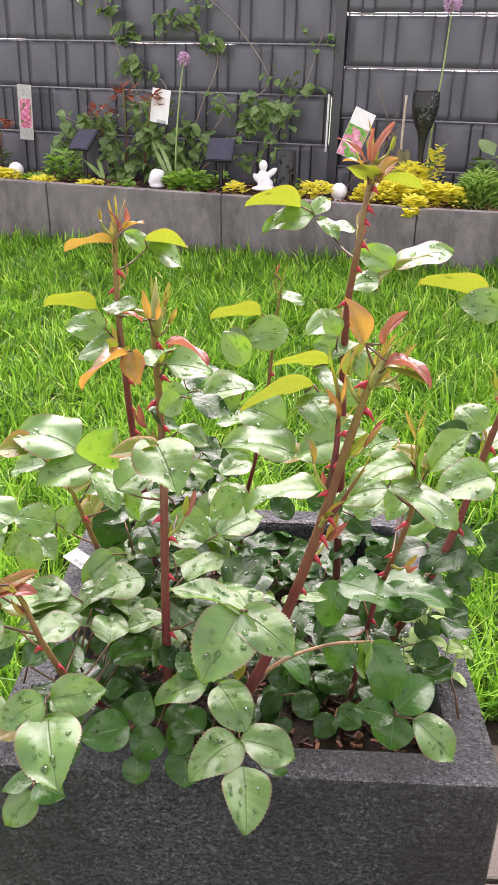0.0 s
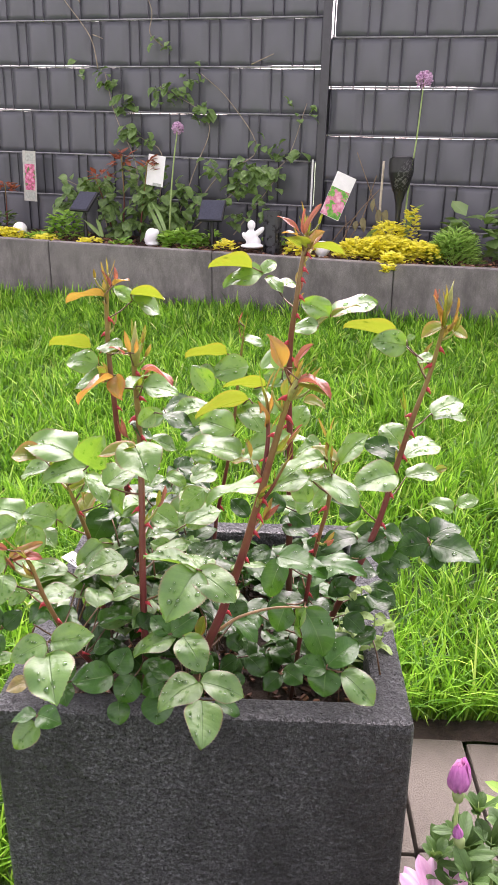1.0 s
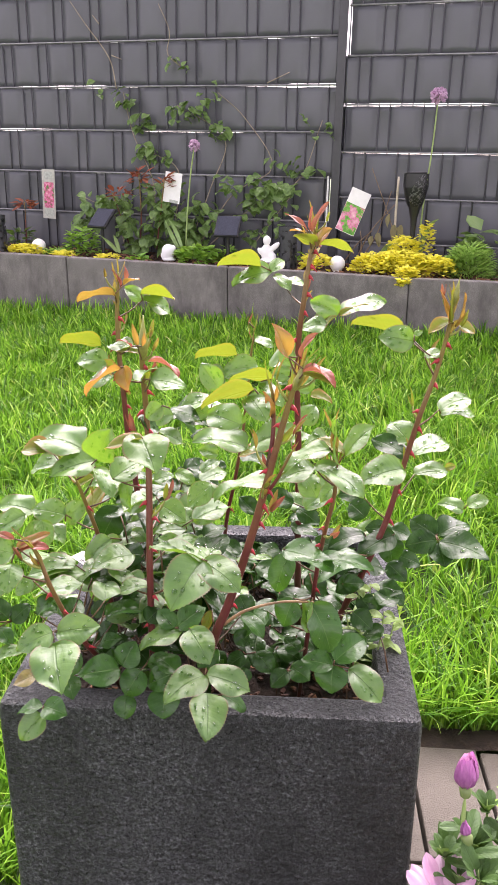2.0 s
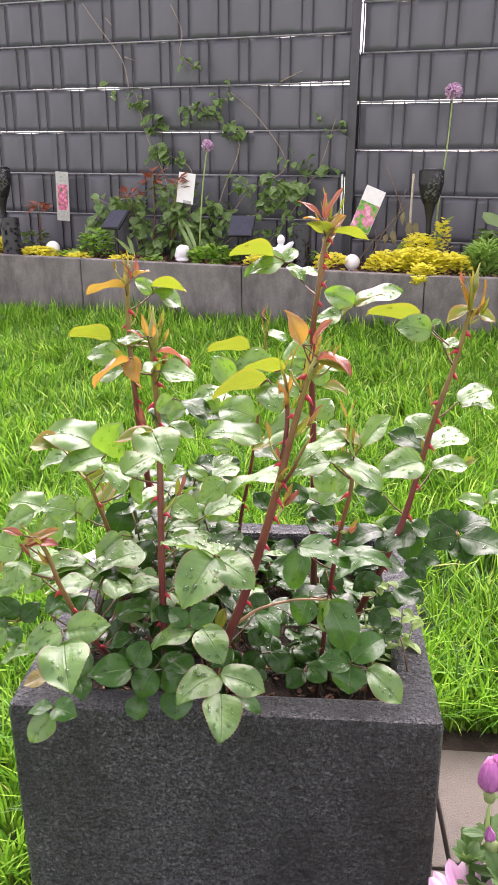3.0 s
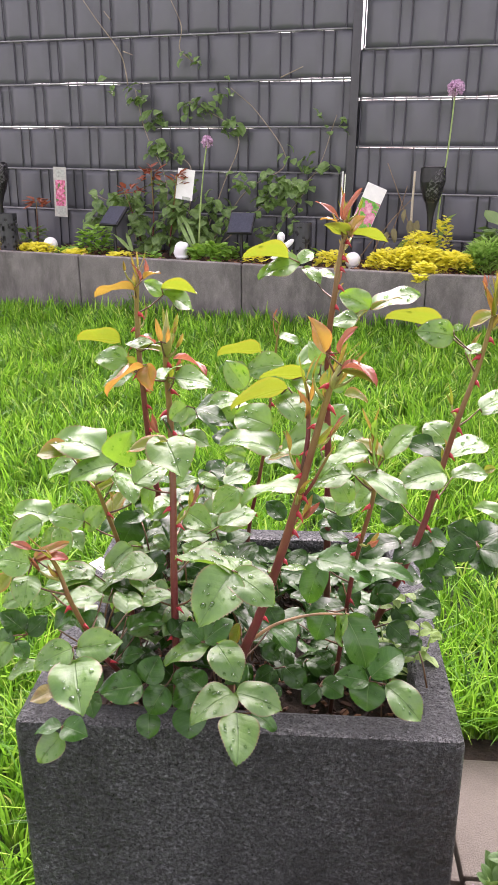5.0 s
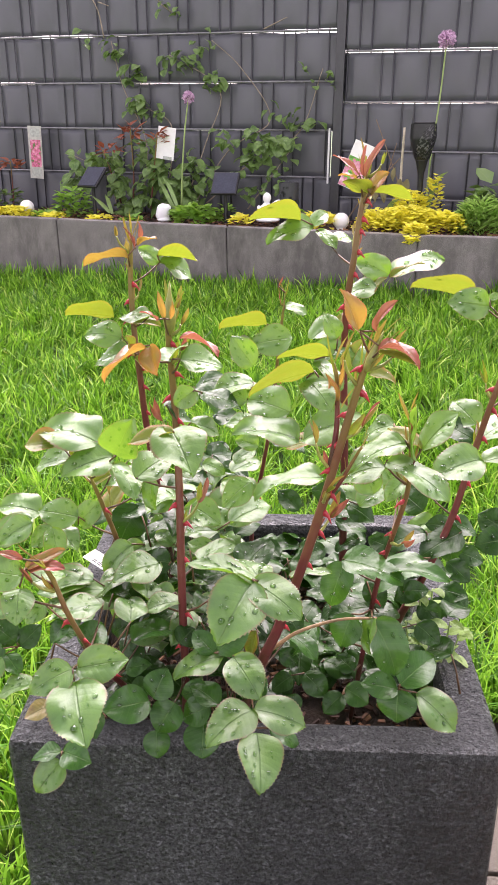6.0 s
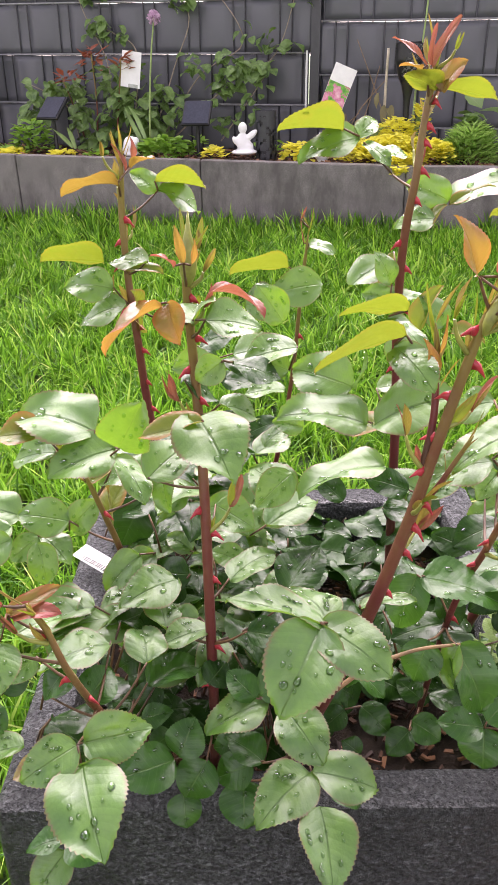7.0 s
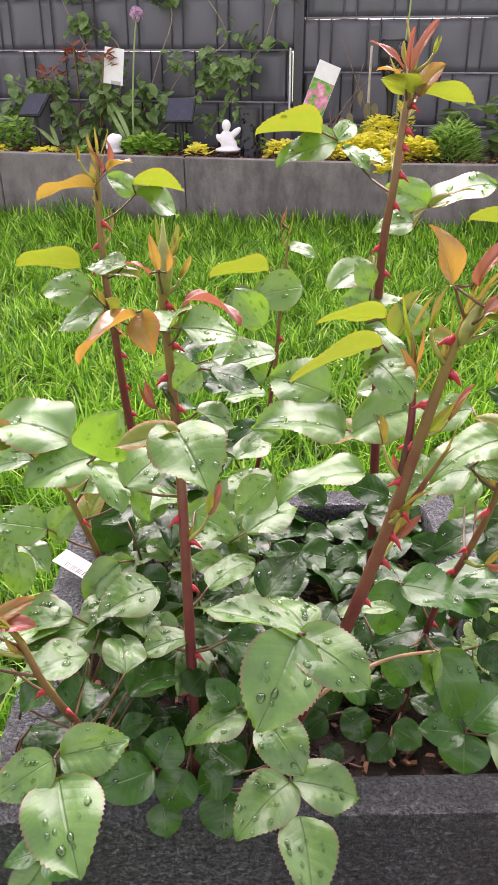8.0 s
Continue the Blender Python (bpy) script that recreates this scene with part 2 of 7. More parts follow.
M["leaf_bract"] = leaf_mat("rose_bract", (0.15, 0.13, 0.025), (0.22, 0.17, 0.035), (0.22, 0.15, 0.05), 0.3, 0.38, (0.35, 0.28, 0.04), (0.25, 0.12, 0.03), veiny=0.3, edge_red=(0.28, 0.09, 0.04))
M["stalk"] = plain_mat("leaf_stalk", (0.10, 0.050, 0.022), 0.45, vary=0.6, scale=70)
M["stalk_tan"] = plain_mat("tan_stalk", (0.22, 0.13, 0.055), 0.45, vary=0.4, scale=70)
M["climber"] = leaf_mat("climber_leaf", (0.034, 0.092, 0.020), (0.205, 0.330, 0.095), (0.22, 0.30, 0.10), 0.22, 0.28, (0.22, 0.40, 0.04))
M["herb"] = leaf_mat("herb_leaf", (0.13, 0.31, 0.035), (0.26, 0.46, 0.07), (0.24, 0.36, 0.1), 0.38, 0.45, (0.3, 0.55, 0.05))
M["yellow"] = leaf_mat("golden_leaf", (0.72, 0.66, 0.05), (0.86, 0.82, 0.13), (0.7, 0.7, 0.1), 0.52, 0.45, (0.93, 0.90, 0.12), veiny=0.3)

# ---------------------------------------------------------------- mesh helpers


def part(name, bm, material=None, parent=None, label="", smooth=False):
    """Links a bmesh (or a mesh) as one object under a thing or part."""
    if isinstance(bm, bpy.types.Mesh):
        me = bm
    else:
        me = bpy.data.meshes.new(name)
        bm.to_mesh(me)
        bm.free()
        me.materials.append(material)
        if smooth:
            me.polygons.foreach_set("use_smooth", [True] * len(me.polygons))
    ob = new(name, me)
    if parent:
        ob.parent = parent
    if label:
        ob["label"] = label
    return ob


def thing(name, at, label, category, group="", kind=""):
    ob = new(name)
    ob.location = at
    ob.empty_display_size = 0.05
    return tagged(ob, label, category, group, kind)


def box(bm, x0, x1, y0, y1, z0, z1, bevel=0.0):
    got = bmesh.ops.create_cube(bm, size=1, matrix=Matrix.LocRotScale(((x0 + x1) / 2, (y0 + y1) / 2, (z0 + z1) / 2), None, (x1 - x0, y1 - y0, z1 - z0)))
    if bevel:
        edges = list({e for v in got["verts"] for e in v.link_edges})
        bmesh.ops.bevel(bm, geom=edges, offset=bevel, segments=2, affect="EDGES", profile=0.6)
    return bm


def lathe(bm, profile, sides=20, centre=(0, 0, 0)):
    cx, cy, cz = centre
    rings = []
    for r, z in profile:
        rings.append([bm.verts.new((cx + r * math.cos(2 * math.pi * i / sides), cy + r * math.sin(2 * math.pi * i / sides), cz + z)) for i in range(sides)])
    for a, b in zip(rings, rings[1:]):
        for i in range(sides):
            bm.faces.new((a[i], a[(i + 1) % sides], b[(i + 1) % sides], b[i]))
    bm.faces.new(list(reversed(rings[0])))
    bm.faces.new(rings[-1])
    return bm


def smooth_line(points, steps=6):
    """A Catmull-Rom line through a few points."""
    p = [Vector(q) for q in points]
    p = [2 * p[0] - p[1]] + p + [2 * p[-1] - p[-2]]
    out = []
    for i in range(1, len(p) - 2):
        for s in range(steps):
            t = s / steps
            out.append(0.5 * (2 * p[i] + (p[i + 1] - p[i - 1]) * t + (2 * p[i - 1] - 5 * p[i] + 4 * p[i + 1] - p[i + 2]) * t * t + (3 * p[i] - p[i - 1] - 3 * p[i + 1] + p[i + 2]) * t ** 3))
    return out + [p[-2]]


def tube(bm, line, r0, r1, sides=8, tip=1.0):
    """A tapered round tube along a line, with v running from its foot to its end."""
    uv = bm.loops.layers.uv.verify()
    rings, n = [], len(line)
    for i, c in enumerate(line):
        d = (line[min(i + 1, n - 1)] - line[max(i - 1, 0)]).normalized()
        a = d.orthogonal().normalized() if abs(d.z) < 0.5 else d.cross(Vector((0, 1, 0))).normalized()
        b = d.cross(a)
        r = (r0 + (r1 - r0) * i / (n - 1)) * min(1.0, tip + (1 - tip) * (n - 1 - i) / (0.1 * n))
        rings.append([bm.verts.new(c + r * (a * math.cos(2 * math.pi * k / sides) + b * math.sin(2 * math.pi * k / sides))) for k in range(sides)])
    for i in range(n - 1):
        for k in range(sides):
            f = bm.faces.new((rings[i][k], rings[i][(k + 1) % sides], rings[i + 1][(k + 1) % sides], rings[i + 1][k]))
            f.smooth = True
            for loop, vv in zip(f.loops, (i, i, i + 1, i + 1)):
                loop[uv].uv = (k / sides, vv / (n - 1))
    bm.faces.new(list(reversed(rings[0])))
    bm.faces.new(rings[-1])
    return bm


def quads_mesh(name, verts, faces, material, uvs=None, smooth=False):
    """One mesh from arrays made by rule."""
    me = bpy.data.meshes.new(name)
    me.from_pydata(verts, [], faces)
    if uvs is not None:
        layer = me.uv_layers.new(name="UVMap")
        layer.data.foreach_set("uv", np.asarray(uvs, dtype=np.float32).ravel())
    me.materials.append(material)
    if smooth:
        me.polygons.foreach_set("use_smooth", [True] * len(me.polygons))
    me.update()
    return me


def leaf_mesh(name, material, seed, fold=0.25, curl=0.15, wave=0.05, teeth=15, drops=0, shape=0.84, toothed=True):
    """A leaf blade one unit long along +y and one unit wide, with a folded midrib, a toothed margin and a drooping tip."""
    rnd = random.Random(seed)
    bm = bmesh.new()
    uv = bm.loops.layers.uv.verify()
    rows = 2 * teeth
    cols = (-1.0, -0.66, -0.33, 0.0, 0.33, 0.66, 1.0)
    grid = []
    ph, belly = rnd.random() * 6, fold * rnd.uniform(0.6, 1.6)

    def half_width(t):
        """Rounded at the foot, widest a little below the middle, drawn out to a short point."""
        if not 0 < t < 1:
            return 0.0
        m = 0.5 * shape
        if t < m:
            return 0.5 * (1 - ((m - t) / m) ** 2.2) ** 0.55
        q = (t - m) / (1 - m)
        return 0.5 * (1 - q ** 2.1) ** 0.80 * (1 - 0.06 * q)

    def height(s, t):
        w = half_width(t)
        x = s * w
        return abs(x) * fold - 0.9 * belly * x * x - curl * (t - 0.35) ** 2 * 1.6 + wave * math.sin(7 * t + ph + 2 * s) * abs(s) * 0.5

    for r in range(rows + 1):
        t = r / rows
        row = []
        for s in cols:
            w = half_width(t)
            x, y = s * w, t
            if abs(s) == 1 and toothed and 1 < r < rows:
                k = 1.0 if r % 2 else 0.955
                x *= k
                y += 0.012 if r % 2 else -0.008
            row.append((bm.verts.new((x, y, height(s, t))), (0.5 + s * 0.5, t)))
        grid.append(row)
    for r in range(rows):
        for c in range(6):
            q = (grid[r][c], grid[r][c + 1], grid[r + 1][c + 1], grid[r + 1][c])
            f = bm.faces.new([v for v, _ in q])
            f.smooth = True
            for loop, (_, p) in zip(f.loops, q):
                loop[uv].uv = p
    for _ in range(drops):
        t, s = rnd.uniform(0.2, 0.85), rnd.uniform(-0.75, 0.75)
        c = Vector((s * half_width(t), t, height(s, t) + 0.002))
        r = rnd.uniform(0.024, 0.056)
        rings = []
        for rr, hh in ((1.0, 0.0), (0.8, 0.38), (0.35, 0.58)):
            rings.append([bm.verts.new(c + Vector((r * rr * math.cos(a), 1.15 * r * rr * math.sin(a), r * hh))) for a in (i * math.pi / 4 for i in range(8))])
        for a, b in zip(rings, rings[1:]):
            for i in range(8):
                f = bm.faces.new((a[i], a[(i + 1) % 8], b[(i + 1) % 8], b[i]))
                f.material_index, f.smooth = 1, True
        f = bm.faces.new(rings[-1])
        f.material_index, f.smooth = 1, True
    bmesh.ops.remove_doubles(bm, verts=bm.verts, dist=0.0005)
    me = bpy.data.meshes.new(name)
    bm.to_mesh(me)
    bm.free()
    me.materials.append(material)
    me.materials.append(M["drop"])
    return me


def leaf_pose(base, tip, width, roll=0.0):
    """The matrix that lays a unit leaf from base to tip; its face looks up, rolled about its length."""
    base, tip = Vector(base), Vector(tip)
    d = tip - base
    ln = d.length
    y = d.normalized()
    up = Vector((0, 0, 1)) if abs(y.z) < 0.95 else Vector((0, -1, 0))
    x = y.cross(up).normalized()
    z = x.cross(y)
    m = Matrix((x, y, z)).transposed().to_4x4() @ Matrix.Rotation(radians(roll), 4, "Y") @ Matrix.Diagonal((width, ln, min(ln, 1.7 * width), 1))
    return Matrix.Translation(base) @ m

# ---------------------------------------------------------------- large structure


WALL_SLOPE = -0.2523


def wall_y(x):
    """The front face of the raised bed, which runs askew to the paving."""
    return 2.779 + WALL_SLOPE * (x + 0.23)


def lawn_height(x, y):
    """The lawn rises gently from the paving to the raised bed."""
    s = min(max((y - 0.5) / max(wall_y(max(-4, min(4, x))) - 0.58, 0.5), 0.0), 1.0)
    return -0.012 + s * 0.208 + 0.006 * noise.noise((x * 2.1, y * 2.1, 0.3))


def on_paving(x, y):
    return x > -0.23 and y < 0.452


def build_ground():
    xs = [-150, -60, -20, -8] + [-4 + 0.2 * i for i in range(41)] + [8, 20, 60, 150]
    ys = [-150, -60, -20, -8] + [-4 + 0.2 * i for i in range(41)] + [8, 20, 60, 150]
    verts = [(x, y, lawn_height(x, y) - (0.045 if on_paving(x + 0.05, y - 0.05) else 0)) for y in ys for x in xs]
    w = len(xs)
    faces = [(j * w + i, j * w + i + 1, (j + 1) * w + i + 1, (j + 1) * w + i) for j in range(len(ys) - 1) for i in range(w - 1)]
    ground = part("ground", quads_mesh("ground", verts, faces, M["turf"], smooth=True), None)
    tagged(ground, "green turf and dark earth under a gently rising lawn", "ground", kind="structure")
    # strip of bare earth along the edge of the paving
    bm = bmesh.new()
    bmesh.ops.create_grid(bm, x_segments=60, y_segments=5, size=0.5, matrix=Matrix.Translation((0.72, 0.47, -0.004)) @ Matrix.Diagonal((1.9, 0.05, 1, 1)))
    for v in bm.verts:
        v.co.z += 0.010 * noise.noise(v.co * 24)
    edge = part("soil_edge", bm, M["soil"], None, smooth=True)
    tagged(edge, "bare dark soil between paving and lawn", "soil", kind="structure")


def leaning_wall_top(x):
    return 0.4665 - 0.0185 * x if x < 0.51 else 0.456


def build_bed():
    """Raised bed: concrete edging blocks with tight joints, soil and bark mulch behind them."""
    wall = thing("bed_wall", (0, 2.76, 0), "grey cast concrete edging blocks round a raised bed", "garden wall", kind="structure")
    joints = [-3.236, -2.486, -1.735, -0.984, -0.233, 0.510, 1.257, 2.005, 2.753]
    for a, b in zip(joints, joints[1:]):
        bm = bmesh.new()
        gap = 0.0014
        box(bm, 0, 1, 0, 1, 0, 1)
        bmesh.ops.subdivide_edges(bm, edges=bm.edges, cuts=3, use_grid_fill=True)
        for v in bm.verts:
            x = a + gap + (b - a - 2 * gap) * v.co.x
            mid = (a + b) / 2
            top = leaning_wall_top(mid) + (-0.0185 * (x - mid) if mid < 0.51 else 0)
            zz = 0.05 + (top - 0.05) * v.co.z
            v.co = Vector((x, wall_y(x) + 0.065 * v.co.y + 0.001 * noise.noise(Vector((x * 8, zz * 8, 0))), zz))
        bmesh.ops.bevel(bm, geom=[e for e in bm.edges if len(e.link_faces) == 2 and e.calc_face_angle() > 1.2], offset=0.003, segments=2, affect="EDGES")
        ob = part("block", bm, M["wall"])
        ob.location = (0, -2.76, 0)
        ob.parent = wall
    # soil of the bed
    nx, ny = 90, 16
    verts, faces = [], []
    for j in range(ny + 1):
        for i in range(nx + 1):
            x = -3.2 + 6.2 * i / nx
            y0, y1 = wall_y(x) + 0.06, 3.48 + WALL_SLOPE * (x + 0.23)
            y = y0 + (y1 - y0) * j / ny
            verts.append((x, y, leaning_wall_top(x) - 0.028 + 0.012 * noise.noise((x * 9, y * 9, 2))))
    faces = [(j * (nx + 1) + i, j * (nx + 1) + i + 1, (j + 1) * (nx + 1) + i + 1, (j + 1) * (nx + 1) + i) for j in range(ny) for i in range(nx)]
    soil = part("bed_soil", quads_mesh("bed_soil", verts, faces, M["soil"], smooth=True))
    tagged(soil, "dark soil filling the raised bed", "soil", kind="structure")


def bed_z(x):
    return leaning_wall_top(x) - 0.028


def chips(name, count, place, size, label):
    """Bark chips strewn by a rule: place(rnd) gives the spot of one chip."""
    rnd = random.Random(len(name) + count)
    verts, faces = [], []
    for _ in range(count):
        c = Vector(place(rnd))
        ln, wd, th = size * rnd.uniform(0.5, 1.6), size * rnd.uniform(0.25, 0.6), size * 0.12
        m = Euler((rnd.uniform(-0.5, 0.5), rnd.uniform(-0.5, 0.5), rnd.uniform(0, 6.3))).to_matrix()
        k = len(verts)
        for z in (-th, th):
            for x, y in ((-1, -0.6), (1, -1), (0.8, 0.7), (-0.7, 1)):
                verts.append(tuple(c + m @ Vector((x * ln / 2, y * wd / 2, z))))
        faces += [(k + 4, k + 5, k + 6, k + 7), (k, k + 1, k + 5, k + 4), (k + 1, k + 2, k + 6, k + 5), (k + 2, k + 3, k + 7, k + 6), (k + 3, k, k + 4, k + 7)]
    ob = part(name, quads_mesh(name, verts, faces, M["chip"]))
    return tagged(ob, label, "mulch", kind="stuff")


FENCE_Y, FENCE_TILT = 3.310, -0.017


def build_fence():
    """Two double-wire mesh panels and their posts, woven with plastic strips that pass before two wires and behind the next two."""
    fence = thing("fence", (0, 3.5, 0), "anthracite double-wire mesh fence woven with grey privacy strips", "fence", kind="structure")
    rnd = random.Random(3)
    run = math.hypot(1, WALL_SLOPE)

    def place(ob):
        ob.parent = fence
        ob.matrix_basis = Matrix.Translation((0, -3.5, 0)) @ ob.matrix_basis

    turn = Matrix.Rotation(math.atan(WALL_SLOPE), 4, "Z") @ Matrix.Rotation(-math.atan(FENCE_TILT / run), 4, "Y")
    base = Matrix.Translation((0.2, FENCE_Y, 0)) @ turn
    panels = (
        (-2.62, 0.000, 0.0257, -1.707, {7: 0.0020, 6: 0.0046, 5: 0.0024, 4: 0.0010}),
        (0.046, 2.62, -0.0578, 0.126, {8: 0.0014, 7: 0.0018, 6: 0.0032, 5: 0.0020, 4: 0.0010}),
    )
    for u0, u1, z0, pair, slits in panels:
        levels = [z0 + 0.2 * k for k in range(10)]
        bm = bmesh.new()
        tube(bm, [Vector((u0, 0, 0)), Vector((u1, 0, 0))], 0.004, 0.004, 6)
        rod = None
        for z in levels:
            for dy in (-0.008, 0.008):
                if rod is None:
                    rod = part("rod", bm, M["rod"])
                    ob = rod
                else:
                    ob = new("rod", rod.data)
                ob.matrix_basis = base @ Matrix.Translation((0, dy, z))
                place(ob)
        first = pair - 0.025 - 0.05 * math.floor((pair - 0.025 - u0 - 0.004) / 0.05)
        count = int((u1 - first - 0.004) / 0.05) + 1
        bm = bmesh.new()
        tube(bm, [Vector((0, 0, levels[0] - 0.03)), Vector((0, 0, levels[-1] + 0.03))], 0.0034, 0.0034, 6)
        wire = None
        for i in range(count):
            if wire is None:
                wire = part("wire", bm, M["steel"])
                ob = wire
            else:
                ob = new("wire", wire.data)
            ob.matrix_basis = base @ Matrix.Translation((first + 0.05 * i, 0, 0))
            place(ob)
        n = int((u1 - u0) / 0.0083)
        for k, z in enumerate(levels[:-1]):
            # every second strip is woven half a wave further on
            half = 0.0 if k % 2 == 0 else 0.1
            sag = rnd.uniform(-0.002, 0.002)
            bow = rnd.uniform(0.85, 1.1)
            rows = (0.0, 0.03, 0.10, 0.17, 0.2)
            verts = []
            for r, dz in enumerate(rows):
                amp = (0.55, 0.9, 1.0, 0.9, 0.55)[r]
                for i in range(n + 1):
                    start = 0.009 if k > 6 and u0 > 0 else -0.003
                    stop = -0.008 if k == 3 and u0 < 0 else 0.002
                    u = u0 + start + (u1 - u0 - start + stop) * i / n
                    w = (u - pair - half) / 0.2
                    c = math.cos(2 * math.pi * w)
                    wave = math.copysign(abs(c) ** 0.6, c) * bow
                    if r in (0, 4):
                        lvl = k if r == 0 else k + 1
                        part_open = min(1.0, max(0.0, 0.55 + 2.6 * noise.noise((u * 1.6, lvl * 3.1 + 7.3, u0))))
                        gap = slits[lvl] * part_open if lvl in slits else -0.001
                        # the strip narrows a little where it bends behind the wires
                        gap += 0.0008 * max(0.0, wave) if r == 4 else 0.0
                        zz = z + (0.002 + gap if r == 0 else 0.198 - gap)
                    else:
                        zz = z + dz
                    verts.append((u, 0.0102 * wave * amp, zz + sag * math.sin(u * 2 + k)))
            m = n + 1
            faces = [(r * m + i, r * m + i + 1, (r + 1) * m + i + 1, (r + 1) * m + i) for r in range(len(rows) - 1) for i in range(n)]
            ob = part("strip", quads_mesh("strip", verts, faces, M["strip"], smooth=True))
            ob.modifiers.new("thickness", "SOLIDIFY").thickness = 0.0012
            ob.matrix_basis = base
            place(ob)
    # posts between and beside the panels, with their caps
    for u in (0.023, -2.65, 2.65):
        for name, half, z0, z1, mat in (("post", 0.020, 0.02, 1.90, M["steel"]), ("post_cap", 0.023, 1.90, 1.915, M["black"])):
            bm = bmesh.new()
            box(bm, -half, half, -half * 1.4, half * 1.4, z0, z1, 0.003)
            ob = part(name, bm, mat)
            ob.matrix_basis = base @ Matrix.Translation((u, 0, 0))
            place(ob)
    # pale edge clip beside the post
    bm = bmesh.new()
    box(bm, -0.016, -0.008, -0.022, -0.016, 0.60, 0.835, 0.001)
    clip = part("edge_clip", bm, M["white"], None, "white plastic clip strip")
    clip.matrix_basis = base
    place(clip)


def build_planter():
    """Square dark planter with an open top, a broad rim and soil inside."""
    pot = thing("planter", (0, 0.205, 0), "square dark grey fibrestone planter with rough face standing on paving", "planter")
    prof = [(0.188, 0.004), (0.195, 0.0), (0.200, 0.02), (0.200, 0.392), (0.1985, 0.398), (0.194, 0.4), (0.170, 0.4), (0.166, 0.398), (0.1645, 0.393), (0.160, 0.30), (0.155, 0.06)]
    bm = bmesh.new()

    def ring(h, z, rad, deep):
        pts = []
        for sx, sy, a0 in ((1, 1, 0), (-1, 1, 90), (-1, -1, 180), (1, -1, 270)):
            for k in range(4):
                a = radians(a0 + 30 * k)
                pts.append(bm.verts.new((sx * (h - rad) + rad * math.cos(a), sy * (h * deep - rad) + rad * math.sin(a), z)))
        return pts

    rings = [ring(h, z, 0.006 if i < 6 else 0.014, 1.025 if i < 6 else 1.046) for i, (h, z) in enumerate(prof)]
    for a, b in zip(rings, rings[1:]):
        for i in range(16):
            bm.faces.new((a[i], a[(i + 1) % 16], b[(i + 1) % 16], b[i]))
    bm.faces.new(list(reversed(rings[0])))
    bm.faces.new(rings[-1])
    body = part("body", bm, M["planter"], pot)
    # potting soil
    bm = bmesh.new()
    bmesh.ops.create_grid(bm, x_segments=40, y_segments=40, size=0.1625)
    for v in bm.verts:
        v.co.z = 0.345 + 0.012 * noise.noise(v.co * 18 + Vector((3, 1, 0))) + 0.006 * noise.noise(v.co * 50)
    part("potting_soil", bm, M["soil"], pot, "dark potting soil", smooth=True)


